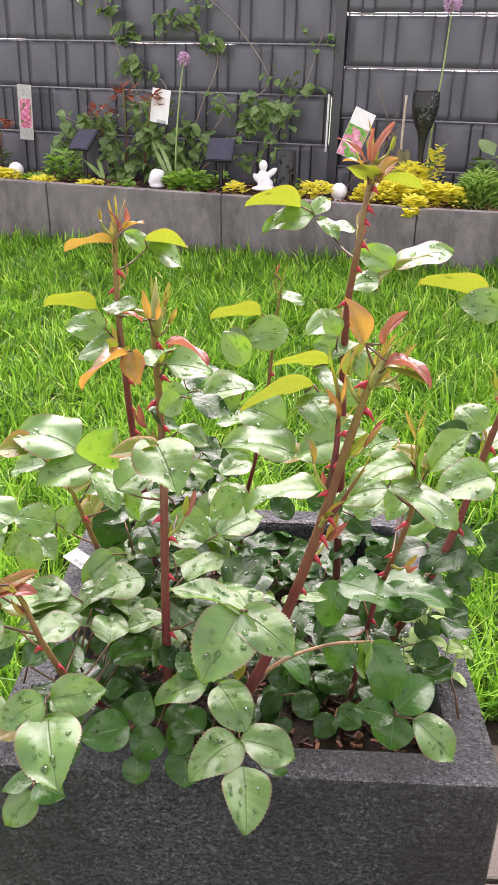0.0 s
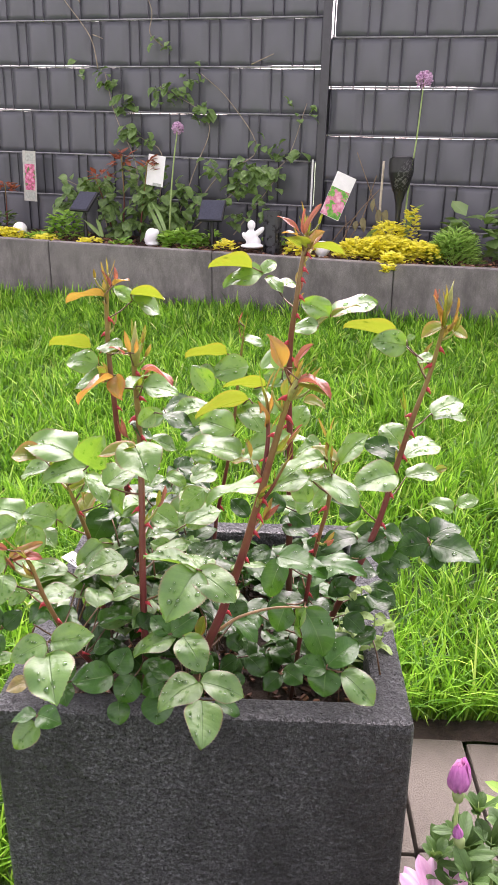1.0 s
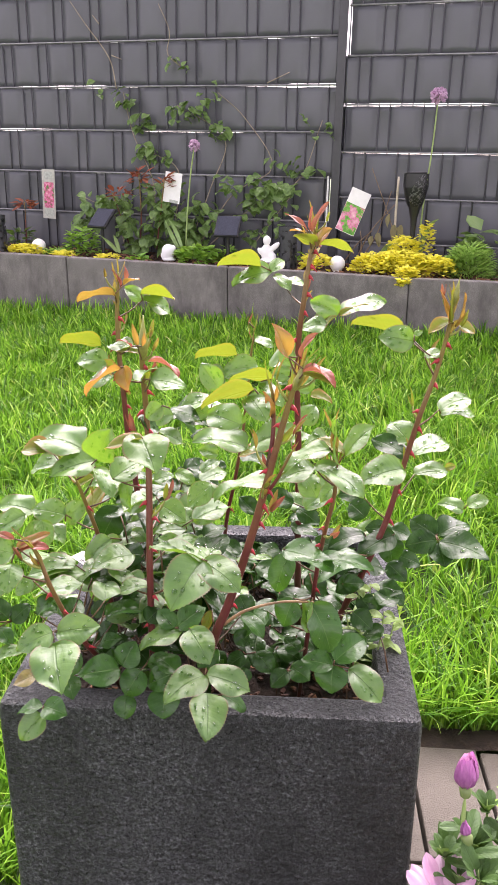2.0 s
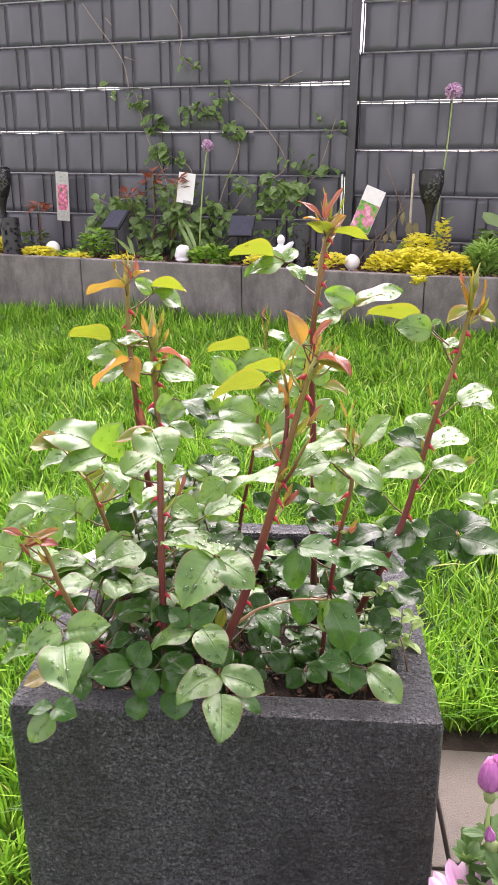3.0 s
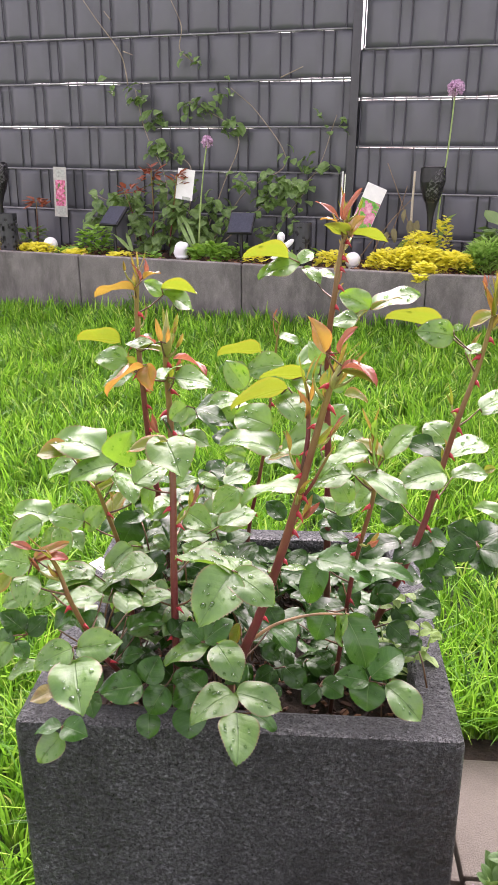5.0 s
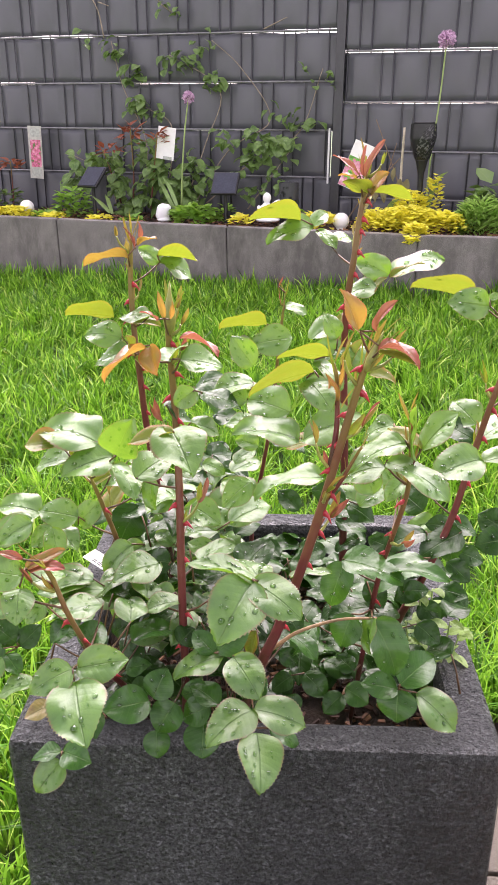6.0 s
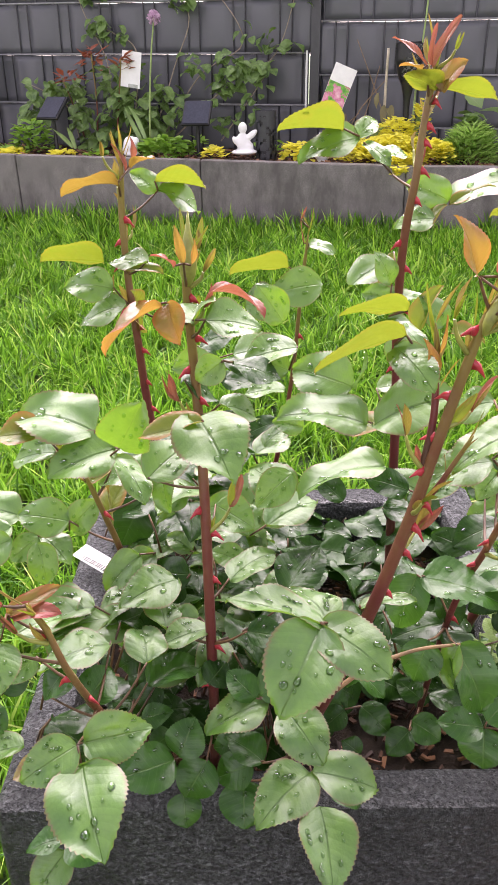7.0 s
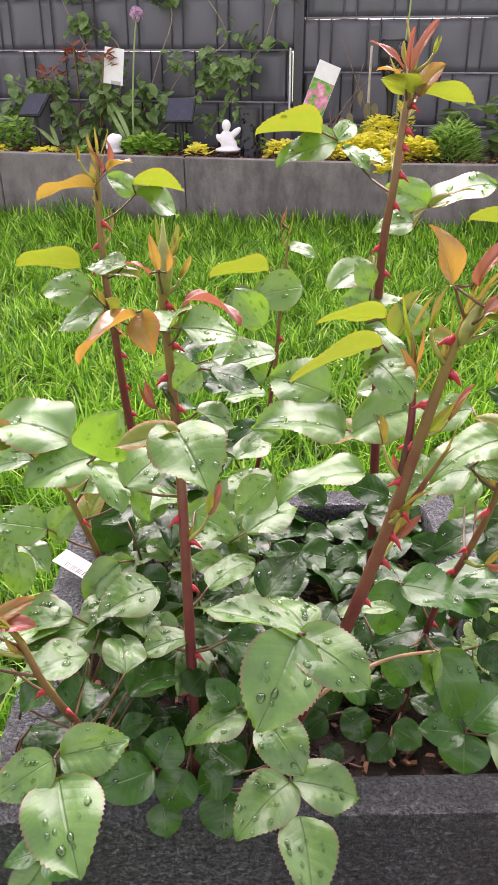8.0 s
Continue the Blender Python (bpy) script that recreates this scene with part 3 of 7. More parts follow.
def build_grass():
    """Lawn blades in small tufts: long and arching near the paving, shorter and denser towards the bed, thinner far to the sides."""
    rng = np.random.default_rng(5)
    # tufts and single blades, thinned out smoothly away from the middle of the lawn
    seeds = np.column_stack((rng.uniform(-3.6, 3.4, 58000), rng.uniform(-2.4, 3.7, 58000)))
    sx, sy = seeds[:, 0], seeds[:, 1]
    off = np.maximum(0, np.abs(sx + 0.08) - (0.42 + 0.36 * np.clip(sy + 0.4, 0, 3.2)))
    chance = np.exp(-(off / 0.30) ** 2) * 0.82 + 0.18
    chance = np.where(sy < -0.3, np.minimum(chance, 0.25), chance) * np.clip(0.62 + 0.25 * sy, 0.6, 1.25)
    # thin along the paving, where the soil shows
    chance = chance * np.where(sx > 0.12, np.clip((sy - 0.40) / 0.2, 0.55, 1), 1)
    chance = chance * np.clip((3.1 + 0.4 * np.sin(3 * sx) - np.hypot(sx, sy - 1.2)) / 1.3, 0, 1)
    seeds = seeds[rng.random(len(seeds)) < chance]
    per = rng.integers(6, 16, len(seeds))
    tuft_of = np.repeat(np.arange(len(seeds)), per)
    n = len(tuft_of)
    fan = rng.uniform(0, 2 * np.pi, n)
    reach = 0.016 * np.sqrt(rng.random(n))
    pts = seeds[tuft_of] + np.column_stack((np.cos(fan) * reach, np.sin(fan) * reach))
    fringe = np.column_stack((rng.uniform(0.19, 0.95, 800), rng.uniform(0.492, 0.515, 800)))
    pts = np.concatenate((pts, fringe))
    fan = np.concatenate((fan, rng.uniform(3.5, 6.0, 800)))
    tuft_of = np.concatenate((tuft_of, rng.integers(0, len(seeds), 800)))
    keep = (pts[:, 1] < 2.779 + WALL_SLOPE * (pts[:, 0] + 0.23) - 0.004) & ~((pts[:, 0] > -0.235) & (pts[:, 1] < np.where(pts[:, 0] > 0.18, 0.492, 0.472)))
    pts, fan, tuft_of = pts[keep], fan[keep], tuft_of[keep]
    n = len(pts)
    far = np.clip((pts[:, 1] - 0.6) / 1.6, 0, 1)
    tuft = np.array([noise.noise((x * 3.0, y * 3.0, 1.0)) for x, y in pts])
    vigour = rng.uniform(0.75, 1.25, len(seeds))[tuft_of]
    ln = (0.112 - 0.030 * far) * rng.uniform(0.5, 1.2, n) * (1 + 0.35 * tuft) * vigour
    edge = np.clip(1 - (2.779 + WALL_SLOPE * (pts[:, 0] + 0.23) - pts[:, 1]) / 0.28, 0, 1)
    ln = ln * (1 + 0.25 * edge)  # the mower leaves a taller strip along the bed
    wd = (0.0023 + 0.0009 * far) * rng.uniform(0.7, 1.4, n)
    flow = np.array([noise.noise((x * 2.3, y * 2.3, 4.0)) for x, y in pts])
    sway = rng.uniform(0, 2 * np.pi, len(seeds))[tuft_of]
    head = np.where(rng.random(n) < 0.45, fan, sway + 0.5 * rng.normal(0, 1, n)) + 1.2 * flow
    lean = rng.uniform(0.15, 1.25, n) * (1 - 0.5 * edge)
    dx, dy = np.cos(head), np.sin(head)
    z0 = np.array([lawn_height(x, y) for x, y in pts])
    face = rng.uniform(0, 2 * np.pi, n)
    ax, ay = np.cos(face), np.sin(face)
    rows = []
    for t, w in ((0.0, 1.0), (0.45, 0.85), (0.8, 0.5)):
        cx = pts[:, 0] + dx * ln * lean * t * t * 0.8
        cy = pts[:, 1] + dy * ln * lean * t * t * 0.8
        cz = z0 + ln * t * (1 - 0.35 * lean * t)
        for s in (-1, 1):
            rows.append(np.column_stack((cx + s * ax * wd * w, cy + s * ay * wd * w, cz)))
    rows.append(np.column_stack((pts[:, 0] + dx * ln * lean * 0.8, pts[:, 1] + dy * ln * lean * 0.8, z0 + ln * (1 - 0.35 * lean))))
    verts = np.stack(rows, 1).reshape(-1, 3)
    k = np.arange(n)[:, None] * 7
    quads = np.concatenate((k + [0, 1, 3, 2], k + [2, 3, 5, 4]), 0)
    tris = k + [4, 5, 6]
    me = bpy.data.meshes.new("lawn_grass")
    me.vertices.add(len(verts))
    me.vertices.foreach_set("co", verts.astype(np.float32).ravel())
    loops = np.concatenate((quads.ravel(), tris.ravel()))
    me.loops.add(len(loops))
    me.loops.foreach_set("vertex_index", loops.astype(np.int32))
    starts = np.concatenate((np.arange(len(quads)) * 4, len(quads) * 4 + np.arange(n) * 3))
    me.polygons.add(len(starts))
    me.polygons.foreach_set("loop_start", starts.astype(np.int32))
    layer = me.uv_layers.new(name="UVMap")
    v_of = np.array([0, 0, 0.45, 0.45, 0.8, 0.8, 1.0])[loops % 7]
    layer.data.foreach_set("uv", np.column_stack((np.zeros(len(loops)), v_of)).astype(np.float32).ravel())
    me.materials.append(M["blade"])
    me.update(calc_edges=True)
    me.validate()
    tagged(part("lawn_grass", me), "long bright green lawn grass, a little uneven", "grass", kind="stuff")


build_ground()
build_bed()
build_fence()
build_planter()
build_grass()

# ---------------------------------------------------------------- roses


def cane(parent, points, r0, r1, thorns=6, seed=0):
    """A rose cane along a smooth line, with hooked red thorns."""
    line = smooth_line(points, 6)
    ob = part("cane", tube(bmesh.new(), line, r0, r1, 10, 0.3), M["cane"], parent)
    rnd = random.Random(seed)
    for k in range(thorns):
        i = int((0.25 + 0.65 * (k + rnd.random() * 0.6) / max(thorns, 1)) * (len(line) - 2))
        d = (line[i + 1] - line[i]).normalized()
        a = rnd.choice((rnd.uniform(-0.6, 0.6), math.pi + rnd.uniform(-0.6, 0.6)))
        out = Vector((math.cos(a), -abs(math.sin(a)) if rnd.random() < 0.7 else math.sin(a), 0))
        out = (out - d * out.dot(d)).normalized()
        r = r0 + (r1 - r0) * i / len(line)
        ln = rnd.uniform(0.0050, 0.0085)
        bm = bmesh.new()
        root = line[i] + out * r * 0.7
        tube(bm, [root, root + out * ln * 0.5 - d * ln * 0.06, root + out * ln - d * ln * 0.3], 0.0016, 0.00015, 6)
        for v in bm.verts:
            v.co += d * (v.co - root).dot(d) * 1.1
        part("thorn", bm, M["thorn"], ob)
    return line


CANES = dict(
    L1=[(-0.063, 0.055, 0.330), (-0.058, 0.046, 0.418), (-0.057, 0.045, 0.512), (-0.058, 0.064, 0.598), (-0.061, 0.082, 0.657), (-0.063, 0.082, 0.709), (-0.062, 0.080, 0.736)],
    L2=[(-0.08, 0.2, 0.33), (-0.10, 0.23, 0.47), (-0.114, 0.24, 0.573), (-0.118, 0.24, 0.632), (-0.122, 0.245, 0.681), (-0.123, 0.25, 0.729), (-0.119, 0.25, 0.771)],
    M1=[(-0.030, 0.045, 0.330), (0.004, 0.010, 0.465), (0.021, 0.001, 0.516), (0.038, -0.004, 0.573), (0.051, -0.008, 0.624), (0.059, -0.008, 0.657), (0.069, -0.008, 0.697), (0.075, -0.009, 0.720), (0.081, -0.012, 0.738)],
    M2=[(0.085, 0.205, 0.33), (0.082, 0.205, 0.46), (0.080, 0.207, 0.577), (0.077, 0.210, 0.650), (0.077, 0.204, 0.710), (0.0815, 0.200, 0.752), (0.0855, 0.206, 0.785), (0.090, 0.211, 0.812), (0.0905, 0.210, 0.822)],
    R1=[(0.10, 0.15, 0.33), (0.13, 0.135, 0.43), (0.151, 0.13, 0.486), (0.171, 0.135, 0.54), (0.186, 0.14, 0.603), (0.198, 0.14, 0.654), (0.211, 0.145, 0.696), (0.22, 0.147, 0.743), (0.221, 0.147, 0.768)],
    R0=[(0.085, 0.10, 0.33), (0.095, 0.080, 0.455), (0.100, 0.058, 0.526), (0.104, 0.035, 0.570), (0.111, 0.02, 0.617), (0.11, 0.01, 0.655), (0.108, 0.01, 0.683)],
    A=[(-0.08, 0.08, 0.33), (-0.105, 0.04, 0.42), (-0.113, 0.0, 0.475), (-0.118, -0.015, 0.503), (-0.126, -0.03, 0.544), (-0.134, -0.03, 0.572), (-0.140, -0.035, 0.590)],
    B=[(-0.09, 0.1, 0.33), (-0.112, 0.11, 0.443), (-0.121, 0.115, 0.511), (-0.128, 0.1, 0.56), (-0.136, 0.09, 0.599)],
    V=[(0.054, -0.007, 0.645), (0.058, -0.004, 0.672), (0.0585, 0.0, 0.690), (0.058, 0.0, 0.704), (0.056, 0.0, 0.718)],
    U=[(0.051, -0.008, 0.622), (0.061, -0.010, 0.638), (0.068, -0.012, 0.653), (0.075, -0.014, 0.668)],
    C=[(-0.02, 0.33, 0.33), (-0.015, 0.36, 0.422), (-0.003, 0.36, 0.486), (0.008, 0.36, 0.555), (0.015, 0.36, 0.628), (0.022, 0.36, 0.691)],
)
# foot radius, end radius, thorns
GIRTH = dict(L1=(0.0038, 0.0023, 10), L2=(0.0040, 0.0022, 9), M1=(0.0046, 0.0018, 11), M2=(0.0041, 0.0019, 10), R1=(0.0040, 0.0017, 10), R0=(0.0024, 0.0016, 5), A=(0.0028, 0.0015, 5), B=(0.0030, 0.0017, 3), C=(0.0028, 0.0015, 2), V=(0.0021, 0.0012, 0), U=(0.0016, 0.0010, 0))
left_rose = thing("rose_bush", (-0.07, 0.1, 0.335), "rose bush with two thorny red canes and glossy wet leaves", "rose", "roses in the planter")
middle_rose = thing("rose_bush", (0.0, 0.06, 0.335), "rose bush with one stout leaning cane and large wet leaves", "rose", "roses in the planter")
right_rose = thing("rose_bush", (0.08, 0.2, 0.335), "rose bush with tall thorny canes, red shoots and wet leaves", "rose", "roses in the planter")
bush_of = {k: left_rose for k in "L1 L2 A B D E F I".split()}
bush_of.update({k: middle_rose for k in "M1 R0 G H J K S P V U".split()})
bush_of.update({k: right_rose for k in "M2 R1 C N Q".split()})
CANE_LINES = []


def under(ob, parent):
    """Hangs ob under parent without moving it."""
    ob.parent = parent
    ob.matrix_parent_inverse = Matrix.Translation(-Vector(parent.location))
    return ob


for i, (key, pts) in enumerate(CANES.items()):
    owner = bush_of[key]
    before = set(owner.children)
    line = cane(owner, pts, GIRTH[key][0], GIRTH[key][1], GIRTH[key][2], i + 3)
    for ob in set(owner.children) - before:
        under(ob, owner)
    CANE_LINES.append(line)

BLADES = {
    "old_shaded": [leaf_mesh("leaf_mature_shaded", M["leaf_old_shaded"], s, f, c, 0.14, 19, drops=d) for s, f, c, d in ((1, 0.20, 0.18, 5), (2, 0.10, 0.28, 4), (3, 0.32, 0.10, 6), (21, 0.26, 0.30, 3), (22, 0.05, 0.12, 5))],
    "fresh": [leaf_mesh("leaf_fresh", M["leaf_mid"], s, f, c, 0.13, 19, drops=d) for s, f, c, d in ((4, 0.30, 0.16, 12), (5, 0.18, 0.26, 10), (6, 0.42, 0.20, 9), (23, 0.50, 0.24, 7), (24, 0.24, 0.34, 14))],
    "young": [leaf_mesh("leaf_young", M["leaf_new"], s, f, c, 0.08, 17, drops=d) for s, f, c, d in ((7, 0.60, 0.10, 1), (8, 0.52, 0.12, 0), (25, 0.68, 0.06, 0))],
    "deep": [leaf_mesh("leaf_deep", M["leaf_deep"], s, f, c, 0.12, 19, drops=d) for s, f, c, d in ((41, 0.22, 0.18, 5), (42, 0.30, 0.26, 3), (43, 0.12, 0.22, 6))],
    "amber": [leaf_mesh("leaf_amber", M["leaf_amber"], s, f, c, 0.12, 17, drops=0) for s, f, c in ((34, 0.42, 0.20), (35, 0.55, 0.28))],
    "red": [leaf_mesh("leaf_red", M["leaf_red"], s, f, c, 0.14, drops=0, shape=0.95) for s, f, c in ((9, 0.4, 0.35), (10, 0.6, 0.5))],
    "bract": [leaf_mesh("leaf_bract", M["leaf_bract"], s, f, c, 0.1, 8, shape=0.9) for s, f, c in ((31, 0.5, 0.2), (32, 0.7, 0.35))],
    "faded": [leaf_mesh("leaf_faded", M["leaf_faded"], 11, 0.2, 0.1, 0.1)],
}
JOINTS = []
leaf_rnd = random.Random(21)


def leaflet(parent, base, tip, width, roll, kind):
    """One leaflet of a rose, tied by a thin stalk to its neighbours' joint or to the nearest cane."""
    base = Vector(base)
    ob = part("leaf", leaf_rnd.choice(BLADES[kind]))
    ob.matrix_basis = leaf_pose(base, tip, width, roll)
    under(ob, parent)
    near = [j for j in JOINTS if (j - base).length < 0.016]
    if near:
        j = min(near, key=lambda q: (q - base).length)
        if (j - base).length < 0.002:
            return
        line = [j, base]
    else:
        JOINTS.append(base)
        spots = [(p - base).length + abs(p.z - base.z + 0.02) * 0.8 for ln in CANE_LINES for p in ln]
        flat = [p for ln in CANE_LINES for p in ln]
        foot = flat[spots.index(min(spots))]
        if not 0.003 < (foot - base).length < 0.05:
            return
        mid = (foot + base) / 2 + Vector((0, 0, -0.06 * (foot - base).length))
        line = smooth_line([foot, mid, base], 4)
    stalk = part("petiole", tube(bmesh.new(), line, 0.0010 if not near else 0.0007, 0.0006, 6), M["stalk"])
    under(stalk, parent)


# cane L2
leaflet(bush_of["L2"], (-0.122, 0.240, 0.749), (-0.163, 0.235, 0.747), 0.038, 20, "amber")
leaflet(bush_of["L2"], (-0.114, 0.250, 0.758), (-0.096, 0.245, 0.767), 0.015, -10, "amber")
leaflet(bush_of["L2"], (-0.113, 0.250, 0.762), (-0.110, 0.248, 0.778), 0.006, 60, "red")
leaflet(bush_of["L2"], (-0.117, 0.250, 0.754), (-0.123, 0.246, 0.775), 0.006, -40, "red")
leaflet(bush_of["L2"], (-0.097, 0.265, 0.739), (-0.116, 0.265, 0.754), 0.019, -56, "fresh")
leaflet(bush_of["L2"], (-0.099, 0.265, 0.746), (-0.061, 0.268, 0.742), 0.040, -20, "young")
leaflet(bush_of["L2"], (-0.097, 0.265, 0.740), (-0.065, 0.279, 0.723), 0.030, 34, "fresh")
leaflet(bush_of["L2"], (-0.130, 0.200, 0.702), (-0.172, 0.193, 0.707), 0.049, 31, "young")
leaflet(bush_of["L2"], (-0.104, 0.230, 0.695), (-0.136, 0.241, 0.695), 0.026, -17, "fresh")
leaflet(bush_of["L2"], (-0.131, 0.230, 0.676), (-0.168, 0.230, 0.681), 0.029, -46, "fresh")
leaflet(bush_of["L2"], (-0.124, 0.240, 0.687), (-0.093, 0.229, 0.687), 0.018, 16, "young")
leaflet(bush_of["L2"], (-0.121, 0.220, 0.666), (-0.160, 0.220, 0.654), 0.031, -23, "fresh")
leaflet(bush_of["L2"], (-0.059, 0.220, 0.621), (-0.091, 0.220, 0.615), 0.025, -59, "fresh")
leaflet(bush_of["L2"], (-0.120, 0.230, 0.655), (-0.115, 0.251, 0.635), 0.018, 73, "young")
# cane L1
leaflet(bush_of["L1"], (-0.071, 0.030, 0.721), (-0.103, 0.022, 0.704), 0.038, 12, "amber")
leaflet(bush_of["L1"], (-0.068, 0.028, 0.722), (-0.063, 0.014, 0.706), 0.017, 40, "amber")
leaflet(bush_of["L1"], (-0.062, 0.060, 0.733), (-0.065, 0.056, 0.753), 0.005, 20, "amber")
leaflet(bush_of["L1"], (-0.058, 0.060, 0.732), (-0.055, 0.058, 0.746), 0.005, 60, "amber")
leaflet(bush_of["L1"], (-0.066, 0.056, 0.733), (-0.076, 0.050, 0.742), 0.007, 0, "red")
leaflet(bush_of["L1"], (-0.047, 0.030, 0.728), (-0.019, 0.025, 0.722), 0.017, -12, "red")
leaflet(bush_of["L1"], (-0.052, 0.060, 0.703), (-0.021, 0.071, 0.696), 0.026, 35, "fresh")
leaflet(bush_of["L1"], (-0.058, 0.050, 0.706), (-0.055, 0.082, 0.710), 0.023, -22, "fresh")
leaflet(bush_of["L1"], (-0.084, 0.050, 0.711), (-0.086, 0.039, 0.725), 0.013, -91, "young")
leaflet(bush_of["L1"], (-0.057, 0.030, 0.662), (-0.038, -0.008, 0.647), 0.041, 9, "fresh")
leaflet(bush_of["L1"], (-0.053, 0.020, 0.662), (-0.089, 0.031, 0.648), 0.018, -21, "young")
leaflet(bush_of["L1"], (-0.046, 0.060, 0.654), (-0.023, 0.071, 0.642), 0.022, 22, "fresh")
leaflet(bush_of["L1"], (-0.067, 0.080, 0.661), (-0.047, 0.101, 0.640), 0.022, 37, "old_shaded")
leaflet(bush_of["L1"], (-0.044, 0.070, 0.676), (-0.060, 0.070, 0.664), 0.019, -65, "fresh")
leaflet(bush_of["L1"], (-0.039, 0.080, 0.671), (-0.009, 0.080, 0.661), 0.024, 14, "old_shaded")
# cane B
leaflet(bush_of["B"], (-0.122, 0.080, 0.630), (-0.177, 0.110, 0.635), 0.048, -18, "fresh")
leaflet(bush_of["B"], (-0.107, 0.068, 0.623), (-0.090, 0.051, 0.657), 0.033, 122, "fresh")
leaflet(bush_of["B"], (-0.111, 0.078, 0.619), (-0.149, 0.059, 0.613), 0.033, -29, "fresh")
leaflet(bush_of["B"], (-0.090, 0.058, 0.609), (-0.067, 0.087, 0.619), 0.029, 27, "fresh")
leaflet(bush_of["B"], (-0.114, 0.090, 0.608), (-0.091, 0.069, 0.589), 0.028, -18, "fresh")
leaflet(bush_of["B"], (-0.154, 0.100, 0.606), (-0.187, 0.111, 0.596), 0.027, -23, "fresh")
leaflet(bush_of["B"], (-0.157, 0.090, 0.623), (-0.186, 0.090, 0.623), 0.029, -20, "young")
leaflet(bush_of["B"], (-0.094, 0.100, 0.578), (-0.113, 0.100, 0.585), 0.016, -38, "fresh")
leaflet(bush_of["B"], (-0.087, 0.100, 0.590), (-0.086, 0.089, 0.565), 0.021, 38, "fresh")
leaflet(bush_of["B"], (-0.120, 0.100, 0.592), (-0.138, 0.100, 0.584), 0.015, -30, "young")
leaflet(bush_of["B"], (-0.128, 0.110, 0.553), (-0.116, 0.131, 0.571), 0.023, -5, "young")
leaflet(bush_of["B"], (-0.075, 0.140, 0.553), (-0.099, 0.140, 0.539), 0.021, -45, "fresh")
leaflet(bush_of["B"], (-0.091, 0.100, 0.591), (-0.130, 0.100, 0.587), 0.030, -19, "fresh")
# cane D
leaflet(bush_of["D"], (-0.193, 0.130, 0.541), (-0.236, 0.140, 0.546), 0.034, -23, "fresh")
leaflet(bush_of["D"], (-0.157, 0.120, 0.542), (-0.193, 0.120, 0.549), 0.029, -49, "fresh")
leaflet(bush_of["D"], (-0.158, 0.120, 0.534), (-0.138, 0.120, 0.558), 0.024, 62, "fresh")
leaflet(bush_of["D"], (-0.191, 0.100, 0.551), (-0.223, 0.089, 0.531), 0.030, -27, "fresh")
leaflet(bush_of["D"], (-0.178, 0.120, 0.531), (-0.155, 0.099, 0.523), 0.025, 7, "fresh")
leaflet(bush_of["D"], (-0.177, 0.110, 0.536), (-0.196, 0.099, 0.524), 0.019, -48, "fresh")
leaflet(bush_of["D"], (-0.152, -0.030, 0.581), (-0.127, -0.019, 0.591), 0.010, 30, "amber")
leaflet(bush_of["D"], (-0.150, -0.030, 0.580), (-0.126, -0.030, 0.585), 0.012, 20, "red")
leaflet(bush_of["D"], (-0.151, -0.040, 0.581), (-0.174, -0.051, 0.592), 0.025, -53, "fresh")
leaflet(bush_of["D"], (-0.154, -0.040, 0.572), (-0.152, -0.061, 0.558), 0.023, -4, "fresh")
leaflet(bush_of["D"], (-0.172, -0.030, 0.566), (-0.184, -0.041, 0.554), 0.015, -27, "young")
leaflet(bush_of["D"], (-0.149, -0.030, 0.569), (-0.131, -0.009, 0.566), 0.021, 14, "fresh")
leaflet(bush_of["D"], (-0.129, 0.050, 0.523), (-0.172, 0.050, 0.518), 0.034, -6, "fresh")
leaflet(bush_of["D"], (-0.120, 0.050, 0.516), (-0.166, 0.029, 0.515), 0.026, -2, "fresh")
leaflet(bush_of["D"], (-0.149, -0.040, 0.594), (-0.165, -0.040, 0.600), 0.006, -40, "red")
leaflet(bush_of["D"], (-0.145, -0.020, 0.545), (-0.158, -0.031, 0.537), 0.014, -34, "fresh")
leaflet(bush_of["D"], (-0.135, 0.000, 0.520), (-0.150, -0.011, 0.506), 0.018, -13, "deep")
leaflet(bush_of["D"], (-0.114, 0.020, 0.521), (-0.153, -0.001, 0.523), 0.034, 6, "fresh")
leaflet(bush_of["D"], (-0.173, 0.050, 0.574), (-0.200, 0.039, 0.561), 0.024, -37, "fresh")
leaflet(bush_of["D"], (-0.161, 0.060, 0.564), (-0.155, 0.049, 0.540), 0.021, -8, "fresh")
# cane A
leaflet(bush_of["A"], (-0.119, -0.055, 0.518), (-0.145, -0.072, 0.512), 0.025, -37, "fresh")
leaflet(bush_of["A"], (-0.118, -0.050, 0.514), (-0.083, -0.047, 0.520), 0.028, 46, "fresh")
leaflet(bush_of["A"], (-0.117, -0.060, 0.511), (-0.101, -0.105, 0.500), 0.042, 13, "fresh")
leaflet(bush_of["A"], (-0.125, -0.010, 0.502), (-0.113, 0.011, 0.510), 0.024, 30, "deep")
leaflet(bush_of["A"], (-0.149, 0.000, 0.497), (-0.141, 0.021, 0.500), 0.018, 22, "deep")
leaflet(bush_of["A"], (-0.168, 0.030, 0.413), (-0.190, 0.019, 0.408), 0.019, -16, "faded")
leaflet(bush_of["A"], (-0.129, 0.000, 0.433), (-0.118, -0.021, 0.428), 0.021, -5, "deep")
leaflet(bush_of["A"], (-0.137, -0.050, 0.431), (-0.153, -0.066, 0.416), 0.024, -33, "fresh")
leaflet(bush_of["A"], (-0.135, -0.050, 0.440), (-0.113, -0.061, 0.442), 0.022, 31, "deep")
leaflet(bush_of["A"], (-0.138, -0.045, 0.435), (-0.160, -0.050, 0.433), 0.018, 1, "deep")
